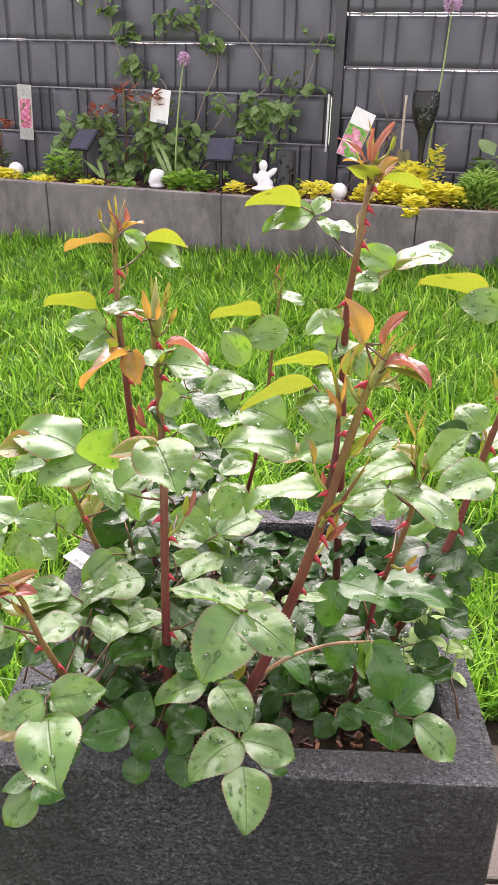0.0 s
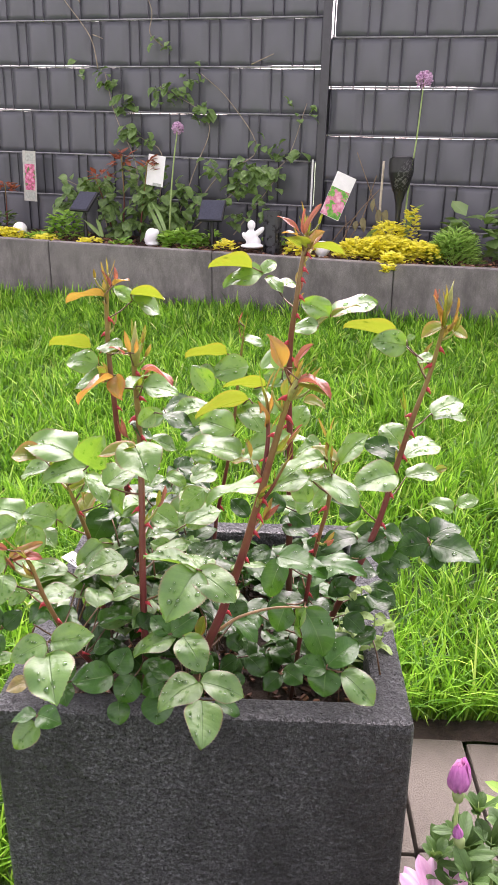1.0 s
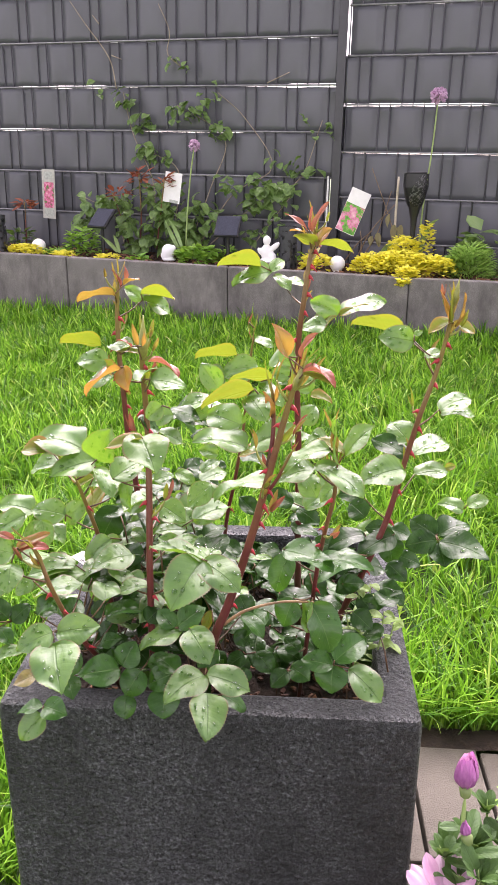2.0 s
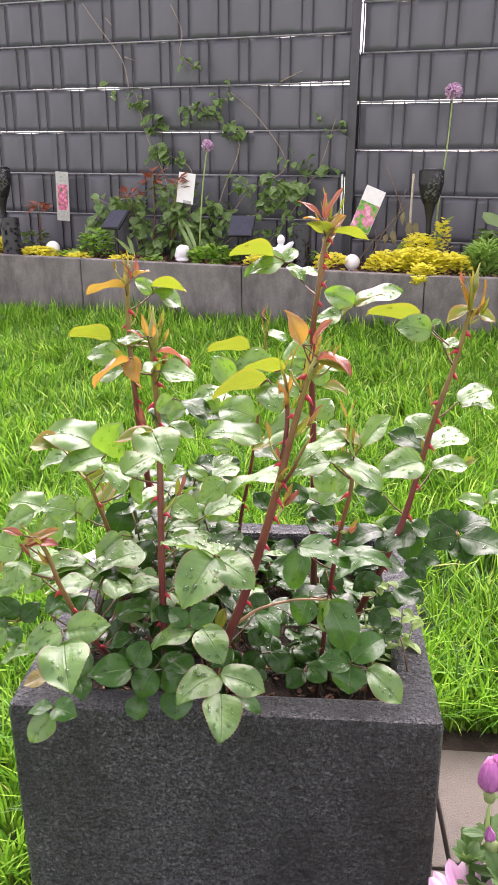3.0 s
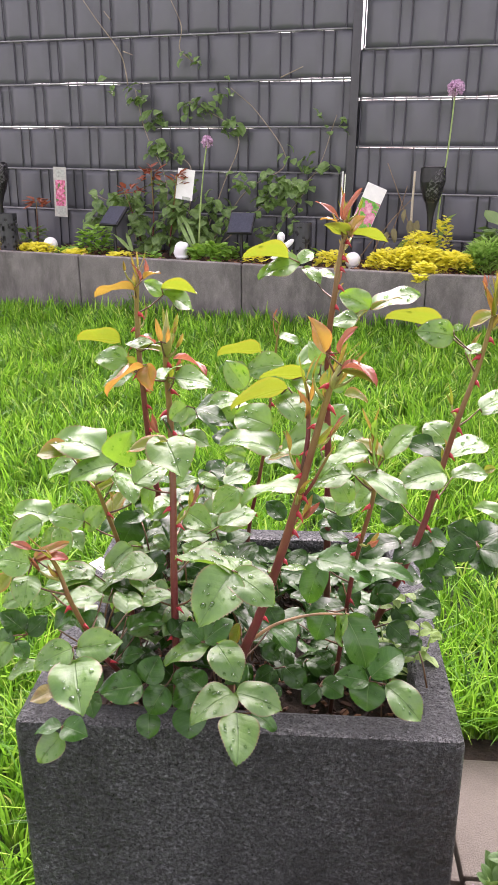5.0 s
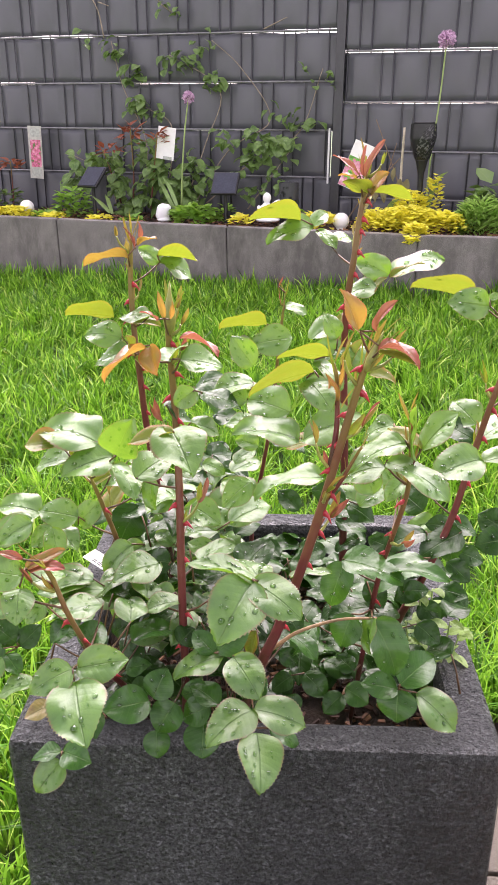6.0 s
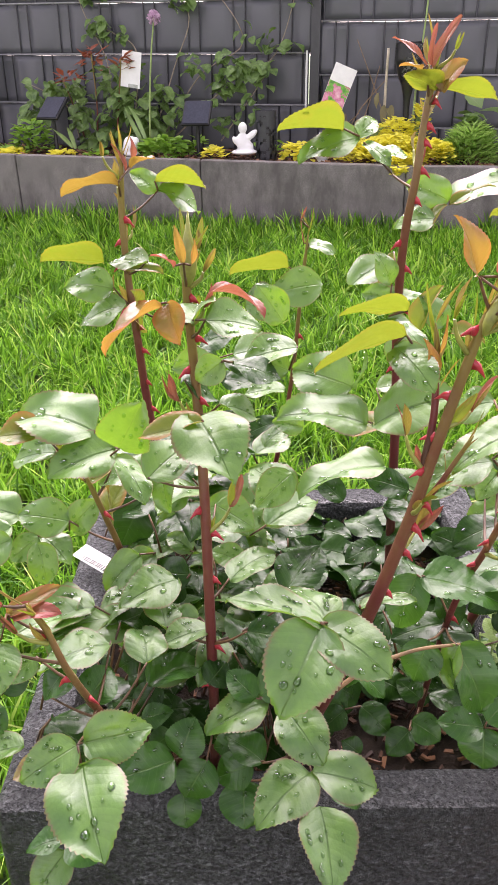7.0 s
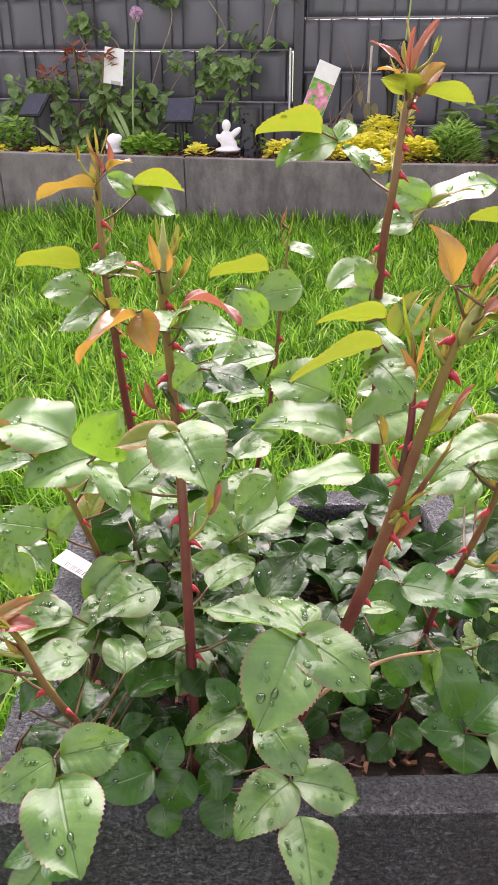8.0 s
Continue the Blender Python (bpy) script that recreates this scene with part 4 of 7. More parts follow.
leaflet(bush_of["A"], (-0.120, 0.010, 0.455), (-0.130, -0.001, 0.433), 0.020, -35, "deep")
# cane E
leaflet(bush_of["E"], (-0.189, 0.030, 0.471), (-0.174, 0.041, 0.484), 0.019, 44, "old_shaded")
leaflet(bush_of["E"], (-0.191, 0.030, 0.474), (-0.210, 0.030, 0.494), 0.023, -40, "old_shaded")
leaflet(bush_of["E"], (-0.198, 0.020, 0.476), (-0.219, 0.020, 0.466), 0.020, -54, "deep")
leaflet(bush_of["E"], (-0.197, 0.020, 0.471), (-0.183, 0.009, 0.460), 0.016, 13, "deep")
leaflet(bush_of["E"], (-0.197, 0.010, 0.475), (-0.211, -0.001, 0.456), 0.020, -41, "fresh")
leaflet(bush_of["E"], (-0.170, 0.000, 0.459), (-0.200, 0.000, 0.449), 0.024, -5, "fresh")
leaflet(bush_of["E"], (-0.189, 0.030, 0.509), (-0.211, 0.030, 0.503), 0.018, -47, "fresh")
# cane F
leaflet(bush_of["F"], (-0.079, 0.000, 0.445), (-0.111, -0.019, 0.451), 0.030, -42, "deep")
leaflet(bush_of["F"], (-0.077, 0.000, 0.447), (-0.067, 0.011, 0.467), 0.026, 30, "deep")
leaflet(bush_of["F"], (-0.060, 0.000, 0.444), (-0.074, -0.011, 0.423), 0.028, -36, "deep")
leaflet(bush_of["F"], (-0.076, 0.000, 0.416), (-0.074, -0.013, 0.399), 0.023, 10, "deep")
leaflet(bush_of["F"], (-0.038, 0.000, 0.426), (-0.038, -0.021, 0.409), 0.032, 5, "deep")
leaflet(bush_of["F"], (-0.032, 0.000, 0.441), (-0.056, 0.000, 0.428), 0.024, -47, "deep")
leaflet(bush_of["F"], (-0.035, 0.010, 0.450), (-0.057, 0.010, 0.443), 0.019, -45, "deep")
leaflet(bush_of["F"], (-0.059, 0.030, 0.477), (-0.048, 0.041, 0.485), 0.021, 32, "old_shaded")
leaflet(bush_of["F"], (-0.022, 0.010, 0.483), (-0.061, -0.001, 0.471), 0.032, -6, "fresh")
leaflet(bush_of["F"], (-0.029, 0.010, 0.484), (-0.046, 0.021, 0.496), 0.019, -27, "deep")
leaflet(bush_of["F"], (-0.027, 0.010, 0.485), (-0.003, 0.021, 0.501), 0.024, 31, "deep")
leaflet(bush_of["F"], (-0.068, 0.050, 0.478), (-0.100, 0.039, 0.473), 0.026, -25, "fresh")
leaflet(bush_of["F"], (-0.093, 0.040, 0.469), (-0.107, 0.029, 0.450), 0.020, -39, "old_shaded")
leaflet(bush_of["F"], (-0.105, 0.060, 0.474), (-0.122, 0.060, 0.463), 0.018, -56, "old_shaded")
leaflet(bush_of["F"], (-0.102, 0.020, 0.458), (-0.082, 0.020, 0.465), 0.016, 33, "deep")
leaflet(bush_of["F"], (-0.083, 0.020, 0.446), (-0.096, 0.009, 0.444), 0.017, -37, "deep")
leaflet(bush_of["F"], (-0.111, 0.080, 0.449), (-0.103, 0.101, 0.451), 0.018, 16, "old_shaded")
leaflet(bush_of["F"], (-0.095, 0.020, 0.488), (-0.064, 0.041, 0.489), 0.029, 1, "deep")
# cane G
leaflet(bush_of["G"], (0.002, -0.020, 0.458), (-0.029, -0.052, 0.457), 0.034, -11, "fresh")
leaflet(bush_of["G"], (0.003, -0.020, 0.457), (0.043, -0.020, 0.444), 0.032, 21, "fresh")
leaflet(bush_of["G"], (0.015, 0.000, 0.421), (0.038, 0.000, 0.406), 0.021, 16, "deep")
leaflet(bush_of["G"], (0.006, -0.040, 0.453), (0.011, -0.081, 0.440), 0.034, -12, "fresh")
leaflet(bush_of["G"], (-0.013, -0.010, 0.497), (0.008, -0.037, 0.483), 0.031, 16, "fresh")
leaflet(bush_of["G"], (0.010, 0.010, 0.464), (-0.008, -0.001, 0.451), 0.019, -35, "deep")
leaflet(bush_of["G"], (-0.002, 0.000, 0.450), (0.010, 0.011, 0.462), 0.020, 28, "deep")
leaflet(bush_of["G"], (-0.025, 0.000, 0.443), (-0.048, 0.011, 0.455), 0.022, -13, "deep")
# cane H
leaflet(bush_of["H"], (0.004, -0.041, 0.582), (-0.017, -0.078, 0.559), 0.040, -22, "fresh")
leaflet(bush_of["H"], (0.003, -0.036, 0.578), (0.036, -0.061, 0.570), 0.033, 17, "fresh")
leaflet(bush_of["H"], (0.003, 0.030, 0.491), (-0.002, 0.019, 0.473), 0.017, 31, "young")
leaflet(bush_of["H"], (0.006, -0.040, 0.579), (-0.042, -0.019, 0.585), 0.027, 12, "fresh")
leaflet(bush_of["H"], (0.010, -0.030, 0.573), (-0.008, 0.002, 0.578), 0.028, 13, "fresh")
leaflet(bush_of["H"], (0.028, 0.000, 0.560), (0.058, 0.000, 0.567), 0.014, -9, "fresh")
# cane I
leaflet(bush_of["I"], (-0.098, 0.110, 0.521), (-0.126, 0.099, 0.505), 0.026, -27, "fresh")
leaflet(bush_of["I"], (-0.074, 0.100, 0.510), (-0.107, 0.111, 0.504), 0.027, -39, "old_shaded")
leaflet(bush_of["I"], (-0.105, 0.090, 0.490), (-0.099, 0.101, 0.508), 0.024, 25, "fresh")
leaflet(bush_of["I"], (-0.098, 0.080, 0.499), (-0.128, 0.069, 0.488), 0.026, -48, "fresh")
leaflet(bush_of["I"], (-0.065, 0.060, 0.505), (-0.091, 0.060, 0.501), 0.021, -24, "fresh")
leaflet(bush_of["I"], (-0.073, 0.120, 0.516), (-0.092, 0.131, 0.523), 0.018, -24, "fresh")
leaflet(bush_of["I"], (-0.079, 0.100, 0.501), (-0.093, 0.100, 0.490), 0.019, -60, "old_shaded")
leaflet(bush_of["I"], (-0.112, 0.160, 0.534), (-0.131, 0.149, 0.500), 0.037, -51, "old_shaded")
leaflet(bush_of["I"], (-0.112, 0.070, 0.489), (-0.123, 0.070, 0.472), 0.016, -72, "fresh")
leaflet(bush_of["I"], (-0.086, 0.160, 0.518), (-0.104, 0.160, 0.511), 0.019, -57, "fresh")
leaflet(bush_of["I"], (-0.072, 0.050, 0.504), (-0.083, 0.050, 0.491), 0.015, -65, "old_shaded")
leaflet(bush_of["I"], (-0.085, 0.050, 0.506), (-0.096, 0.082, 0.513), 0.026, 23, "fresh")
leaflet(bush_of["I"], (-0.058, 0.050, 0.505), (-0.088, 0.039, 0.503), 0.024, -5, "fresh")
leaflet(bush_of["I"], (-0.094, 0.020, 0.504), (-0.100, 0.052, 0.508), 0.028, 12, "fresh")
leaflet(bush_of["I"], (-0.107, 0.100, 0.527), (-0.132, 0.089, 0.506), 0.027, -26, "fresh")
# cane J
leaflet(bush_of["J"], (-0.038, 0.120, 0.547), (-0.063, 0.120, 0.553), 0.027, -51, "fresh")
leaflet(bush_of["J"], (-0.038, 0.140, 0.529), (-0.008, 0.161, 0.565), 0.039, 6, "fresh")
leaflet(bush_of["J"], (-0.035, 0.140, 0.520), (-0.074, 0.140, 0.517), 0.030, -10, "fresh")
leaflet(bush_of["J"], (-0.035, 0.100, 0.518), (-0.058, 0.100, 0.530), 0.020, -36, "fresh")
leaflet(bush_of["J"], (0.007, 0.100, 0.510), (-0.024, 0.089, 0.508), 0.025, -13, "fresh")
leaflet(bush_of["J"], (-0.028, 0.200, 0.551), (-0.000, 0.221, 0.557), 0.027, 14, "fresh")
leaflet(bush_of["J"], (-0.053, 0.180, 0.546), (-0.068, 0.201, 0.553), 0.021, -7, "old_shaded")
leaflet(bush_of["J"], (-0.025, 0.200, 0.484), (-0.002, 0.221, 0.489), 0.025, 11, "old_shaded")
leaflet(bush_of["J"], (-0.055, 0.200, 0.560), (-0.033, 0.200, 0.550), 0.019, 36, "fresh")
leaflet(bush_of["J"], (-0.061, 0.150, 0.514), (-0.030, 0.150, 0.501), 0.026, 10, "old_shaded")
leaflet(bush_of["J"], (-0.017, 0.180, 0.543), (-0.025, 0.169, 0.516), 0.023, -26, "fresh")
leaflet(bush_of["J"], (-0.072, 0.160, 0.566), (-0.052, 0.171, 0.570), 0.018, 27, "fresh")
leaflet(bush_of["J"], (-0.034, 0.030, 0.518), (-0.007, 0.030, 0.513), 0.021, 21, "old_shaded")
leaflet(bush_of["J"], (-0.014, 0.050, 0.519), (0.005, 0.050, 0.511), 0.016, 28, "old_shaded")
leaflet(bush_of["J"], (-0.004, 0.100, 0.588), (-0.028, 0.089, 0.570), 0.025, -38, "fresh")
leaflet(bush_of["J"], (-0.021, 0.090, 0.555), (0.013, 0.111, 0.565), 0.032, 9, "fresh")
leaflet(bush_of["J"], (-0.032, 0.090, 0.547), (-0.036, 0.111, 0.561), 0.026, 4, "fresh")
leaflet(bush_of["J"], (-0.010, 0.050, 0.533), (0.013, 0.082, 0.545), 0.032, 8, "old_shaded")
leaflet(bush_of["J"], (-0.045, 0.060, 0.535), (-0.017, 0.081, 0.545), 0.028, -1, "fresh")
leaflet(bush_of["J"], (-0.003, 0.120, 0.556), (-0.031, 0.141, 0.574), 0.033, -32, "fresh")
leaflet(bush_of["J"], (-0.000, 0.120, 0.556), (-0.027, 0.120, 0.538), 0.025, -55, "fresh")
leaflet(bush_of["J"], (-0.054, 0.100, 0.565), (-0.029, 0.089, 0.554), 0.027, 39, "fresh")
leaflet(bush_of["J"], (-0.022, 0.160, 0.578), (-0.004, 0.171, 0.589), 0.018, 15, "fresh")
# cane K
leaflet(bush_of["K"], (0.043, 0.000, 0.713), (0.000, -0.006, 0.701), 0.051, 31, "young")
leaflet(bush_of["K"], (0.038, 0.000, 0.708), (0.054, -0.021, 0.696), 0.022, 20, "fresh")
leaflet(bush_of["K"], (0.028, 0.063, 0.662), (-0.006, 0.081, 0.668), 0.032, -51, "fresh")
leaflet(bush_of["K"], (0.029, 0.063, 0.661), (0.037, 0.060, 0.689), 0.022, 81, "fresh")
leaflet(bush_of["K"], (0.035, 0.046, 0.648), (-0.013, 0.047, 0.658), 0.037, -14, "fresh")
leaflet(bush_of["K"], (0.036, 0.040, 0.650), (0.077, 0.029, 0.674), 0.038, 27, "fresh")
leaflet(bush_of["K"], (-0.006, 0.100, 0.658), (-0.030, 0.100, 0.668), 0.020, -53, "fresh")
leaflet(bush_of["K"], (0.003, 0.100, 0.620), (-0.016, 0.100, 0.625), 0.015, -56, "fresh")
leaflet(bush_of["K"], (0.055, 0.060, 0.706), (0.018, 0.055, 0.708), 0.035, 31, "young")
leaflet(bush_of["K"], (0.030, 0.300, 0.657), (-0.016, 0.300, 0.650), 0.035, -54, "fresh")
leaflet(bush_of["K"], (0.003, 0.330, 0.664), (-0.048, 0.325, 0.662), 0.051, 31, "young")
leaflet(bush_of["K"], (-0.008, 0.300, 0.644), (-0.036, 0.300, 0.640), 0.034, -63, "fresh")
leaflet(bush_of["K"], (0.015, 0.360, 0.698), (0.020, 0.360, 0.709), 0.002, 88, "red")
leaflet(bush_of["K"], (0.022, 0.360, 0.677), (0.047, 0.360, 0.671), 0.020, 25, "fresh")
leaflet(bush_of["K"], (0.018, 0.360, 0.677), (0.014, 0.360, 0.699), 0.003, -85, "red")
leaflet(bush_of["K"], (0.069, 0.200, 0.672), (0.050, 0.200, 0.677), 0.019, -63, "fresh")
leaflet(bush_of["K"], (0.070, 0.200, 0.682), (0.059, 0.200, 0.706), 0.020, -53, "fresh")
leaflet(bush_of["K"], (0.070, -0.012, 0.742), (0.059, -0.018, 0.769), 0.016, -70, "amber")
leaflet(bush_of["K"], (0.079, -0.012, 0.742), (0.087, -0.018, 0.763), 0.009, 60, "red")
leaflet(bush_of["K"], (0.081, -0.020, 0.735), (0.107, -0.026, 0.731), 0.019, 0, "red")
leaflet(bush_of["K"], (0.081, -0.020, 0.731), (0.104, -0.026, 0.725), 0.029, -20, "young")
leaflet(bush_of["K"], (0.089, 0.100, 0.680), (0.110, 0.100, 0.674), 0.017, 17, "young")
leaflet(bush_of["K"], (0.090, 0.120, 0.677), (0.076, 0.120, 0.697), 0.019, -57, "fresh")
leaflet(bush_of["K"], (0.051, 0.060, 0.641), (0.024, 0.071, 0.631), 0.021, -18, "young")
leaflet(bush_of["K"], (0.058, 0.0, 0.701), (0.062, -0.002, 0.722), 0.005, 60, "amber")
leaflet(bush_of["K"], (0.057, -0.002, 0.690), (0.052, -0.008, 0.713), 0.009, -91, "amber")
leaflet(bush_of["K"], (0.074, 0.120, 0.675), (0.085, 0.120, 0.703), 0.018, 25, "young")
leaflet(bush_of["K"], (-0.081, 0.360, 0.584), (-0.043, 0.360, 0.600), 0.032, 20, "old_shaded")
leaflet(bush_of["K"], (-0.078, 0.360, 0.573), (-0.051, 0.402, 0.548), 0.041, 37, "old_shaded")
leaflet(bush_of["K"], (-0.009, 0.300, 0.532), (-0.038, 0.300, 0.520), 0.024, -37, "old_shaded")
leaflet(bush_of["K"], (0.011, 0.300, 0.547), (0.044, 0.279, 0.545), 0.030, 9, "old_shaded")
leaflet(bush_of["K"], (-0.043, 0.200, 0.633), (0.002, 0.200, 0.639), 0.035, 13, "fresh")
leaflet(bush_of["K"], (-0.056, 0.200, 0.629), (-0.013, 0.200, 0.618), 0.023, 10, "old_shaded")
leaflet(bush_of["K"], (-0.003, 0.250, 0.584), (-0.037, 0.250, 0.582), 0.026, -12, "fresh")
leaflet(bush_of["K"], (0.055, 0.100, 0.594), (-0.002, 0.089, 0.586), 0.038, 1, "fresh")
leaflet(bush_of["K"], (0.045, 0.060, 0.703), (0.067, 0.049, 0.687), 0.021, 7, "fresh")
leaflet(bush_of["K"], (-0.001, 0.100, 0.673), (-0.035, 0.100, 0.666), 0.027, -22, "fresh")
leaflet(bush_of["K"], (-0.006, 0.200, 0.656), (-0.024, 0.200, 0.684), 0.026, -65, "fresh")
leaflet(bush_of["K"], (0.095, 0.150, 0.542), (0.062, 0.150, 0.557), 0.028, -31, "fresh")
# cane N
leaflet(bush_of["N"], (0.036, 0.229, 0.782), (-0.009, 0.225, 0.785), 0.051, 20, "young")
leaflet(bush_of["N"], (0.047, 0.229, 0.777), (0.004, 0.230, 0.765), 0.035, -30, "fresh")
leaflet(bush_of["N"], (0.046, 0.229, 0.777), (0.060, 0.241, 0.789), 0.016, 36, "fresh")
leaflet(bush_of["N"], (0.092, 0.203, 0.806), (0.070, 0.197, 0.817), 0.031, 20, "young")
leaflet(bush_of["N"], (0.093, 0.198, 0.805), (0.103, 0.190, 0.824), 0.019, 60, "amber")
leaflet(bush_of["N"], (0.092, 0.205, 0.807), (0.130, 0.200, 0.802), 0.035, -20, "young")
leaflet(bush_of["N"], (0.087, 0.205, 0.819), (0.101, 0.200, 0.848), 0.008, 60, "red")
leaflet(bush_of["N"], (0.086, 0.200, 0.820), (0.086, 0.195, 0.843), 0.005, -53, "red")
leaflet(bush_of["N"], (0.084, 0.200, 0.820), (0.063, 0.195, 0.838), 0.008, -30, "red")
leaflet(bush_of["N"], (0.081, 0.200, 0.818), (0.066, 0.195, 0.822), 0.011, 0, "amber")
leaflet(bush_of["N"], (0.121, 0.267, 0.727), (0.089, 0.270, 0.741), 0.028, -67, "fresh")
leaflet(bush_of["N"], (0.122, 0.267, 0.728), (0.170, 0.270, 0.747), 0.040, 20, "fresh")
leaflet(bush_of["N"], (0.121, 0.267, 0.724), (0.153, 0.260, 0.737), 0.015, 25, "young")
leaflet(bush_of["N"], (0.108, 0.250, 0.718), (0.077, 0.250, 0.715), 0.024, -35, "fresh")
leaflet(bush_of["N"], (0.101, 0.250, 0.709), (0.117, 0.261, 0.726), 0.018, -3, "young")
leaflet(bush_of["N"], (0.059, 0.230, 0.764), (0.083, 0.241, 0.767), 0.020, 20, "fresh")
leaflet(bush_of["N"], (0.050, 0.230, 0.773), (0.069, 0.219, 0.762), 0.019, 16, "fresh")
leaflet(bush_of["N"], (0.083, 0.250, 0.603), (0.098, 0.261, 0.623), 0.028, 37, "fresh")
leaflet(bush_of["N"], (0.071, 0.250, 0.583), (0.101, 0.250, 0.588), 0.021, 12, "fresh")
leaflet(bush_of["N"], (0.075, 0.230, 0.698), (0.067, 0.219, 0.663), 0.015, 22, "young")
leaflet(bush_of["N"], (0.046, 0.250, 0.668), (0.079, 0.261, 0.688), 0.031, 18, "fresh")
leaflet(bush_of["N"], (0.055, 0.200, 0.665), (0.102, 0.200, 0.675), 0.026, 12, "fresh")
# cane P
leaflet(bush_of["P"], (0.104, 0.000, 0.665), (0.066, -0.011, 0.653), 0.028, -6, "fresh")
leaflet(bush_of["P"], (0.093, 0.010, 0.643), (0.058, 0.010, 0.633), 0.028, -16, "fresh")
leaflet(bush_of["P"], (0.093, 0.000, 0.651), (0.134, -0.021, 0.638), 0.035, 3, "fresh")
leaflet(bush_of["P"], (0.111, 0.000, 0.650), (0.104, -0.011, 0.692), 0.015, -85, "fresh")
leaflet(bush_of["P"], (0.117, 0.010, 0.655), (0.138, 0.010, 0.683), 0.027, 22, "fresh")
leaflet(bush_of["P"], (0.117, 0.010, 0.655), (0.095, 0.021, 0.666), 0.019, -4, "young")
leaflet(bush_of["P"], (0.098, 0.100, 0.577), (0.083, 0.111, 0.601), 0.025, -37, "fresh")
leaflet(bush_of["P"], (0.114, 0.080, 0.587), (0.102, 0.080, 0.610), 0.020, -63, "fresh")
leaflet(bush_of["P"], (0.076, 0.120, 0.562), (0.048, 0.120, 0.573), 0.023, -41, "old_shaded")
leaflet(bush_of["P"], (0.080, 0.140, 0.548), (0.103, 0.129, 0.537), 0.021, 35, "old_shaded")
leaflet(bush_of["P"], (0.154, 0.180, 0.522), (0.137, 0.191, 0.534), 0.027, -43, "old_shaded")
leaflet(bush_of["P"], (0.149, 0.150, 0.557), (0.122, 0.150, 0.563), 0.021, -41, "old_shaded")
leaflet(bush_of["P"], (0.037, 0.160, 0.531), (0.018, 0.171, 0.546), 0.020, -33, "old_shaded")
leaflet(bush_of["P"], (0.073, 0.200, 0.500), (0.105, 0.200, 0.490), 0.025, 19, "old_shaded")
leaflet(bush_of["P"], (0.103, 0.050, 0.658), (0.078, 0.061, 0.644), 0.024, -30, "fresh")
leaflet(bush_of["P"], (0.087, 0.120, 0.557), (0.112, 0.131, 0.575), 0.025, 25, "fresh")
leaflet(bush_of["P"], (0.114, 0.060, 0.608), (0.100, 0.049, 0.597), 0.016, -28, "fresh")
leaflet(bush_of["P"], (0.098, 0.170, 0.526), (0.070, 0.170, 0.523), 0.021, -13, "old_shaded")
# cane Q
leaflet(bush_of["Q"], (0.183, 0.172, 0.722), (0.130, 0.187, 0.734), 0.051, 20, "young")
leaflet(bush_of["Q"], (0.187, 0.145, 0.723), (0.154, 0.140, 0.729), 0.027, -69, "fresh")
leaflet(bush_of["Q"], (0.187, 0.150, 0.728), (0.195, 0.150, 0.732), 0.007, 55, "fresh")
leaflet(bush_of["Q"], (0.223, 0.147, 0.742), (0.199, 0.145, 0.731), 0.020, -17, "young")
leaflet(bush_of["Q"], (0.219, 0.147, 0.740), (0.209, 0.142, 0.772), 0.008, -60, "amber")
leaflet(bush_of["Q"], (0.221, 0.142, 0.741), (0.218, 0.135, 0.775), 0.011, -90, "young")
leaflet(bush_of["Q"], (0.225, 0.147, 0.737), (0.233, 0.142, 0.769), 0.011, 75, "amber")
leaflet(bush_of["Q"], (0.228, 0.150, 0.739), (0.245, 0.150, 0.731), 0.015, 41, "young")
leaflet(bush_of["Q"], (0.198, 0.145, 0.708), (0.216, 0.150, 0.714), 0.015, 27, "fresh")
leaflet(bush_of["Q"], (0.217, 0.150, 0.654), (0.249, 0.161, 0.668), 0.028, 18, "fresh")
leaflet(bush_of["Q"], (0.219, 0.150, 0.650), (0.256, 0.161, 0.652), 0.025, 11, "fresh")
leaflet(bush_of["Q"], (0.195, 0.180, 0.609), (0.176, 0.201, 0.626), 0.031, -39, "fresh")
leaflet(bush_of["Q"], (0.192, 0.170, 0.598), (0.157, 0.181, 0.614), 0.031, -26, "old_shaded")
leaflet(bush_of["Q"], (0.197, 0.170, 0.601), (0.237, 0.191, 0.613), 0.036, 11, "fresh")
leaflet(bush_of["Q"], (0.201, 0.170, 0.577), (0.239, 0.181, 0.580), 0.030, 13, "fresh")
leaflet(bush_of["Q"], (0.236, 0.190, 0.577), (0.247, 0.190, 0.580), 0.009, 54, "young")
leaflet(bush_of["Q"], (0.176, 0.077, 0.620), (0.135, 0.059, 0.614), 0.035, -31, "fresh")
leaflet(bush_of["Q"], (0.225, 0.200, 0.505), (0.221, 0.200, 0.484), 0.017, -57, "fresh")
leaflet(bush_of["Q"], (0.221, 0.130, 0.527), (0.197, 0.151, 0.535), 0.028, -43, "old_shaded")
leaflet(bush_of["Q"], (0.223, 0.130, 0.528), (0.258, 0.151, 0.536), 0.032, 21, "old_shaded")
leaflet(bush_of["Q"], (0.220, 0.120, 0.527), (0.189, 0.120, 0.520), 0.027, -49, "old_shaded")
leaflet(bush_of["Q"], (0.223, 0.120, 0.526), (0.269, 0.099, 0.522), 0.039, 17, "old_shaded")
leaflet(bush_of["Q"], (0.222, 0.120, 0.524), (0.227, 0.099, 0.509), 0.027, 13, "old_shaded")
leaflet(bush_of["Q"], (0.274, 0.250, 0.503), (0.245, 0.250, 0.513), 0.023, -33, "fresh")
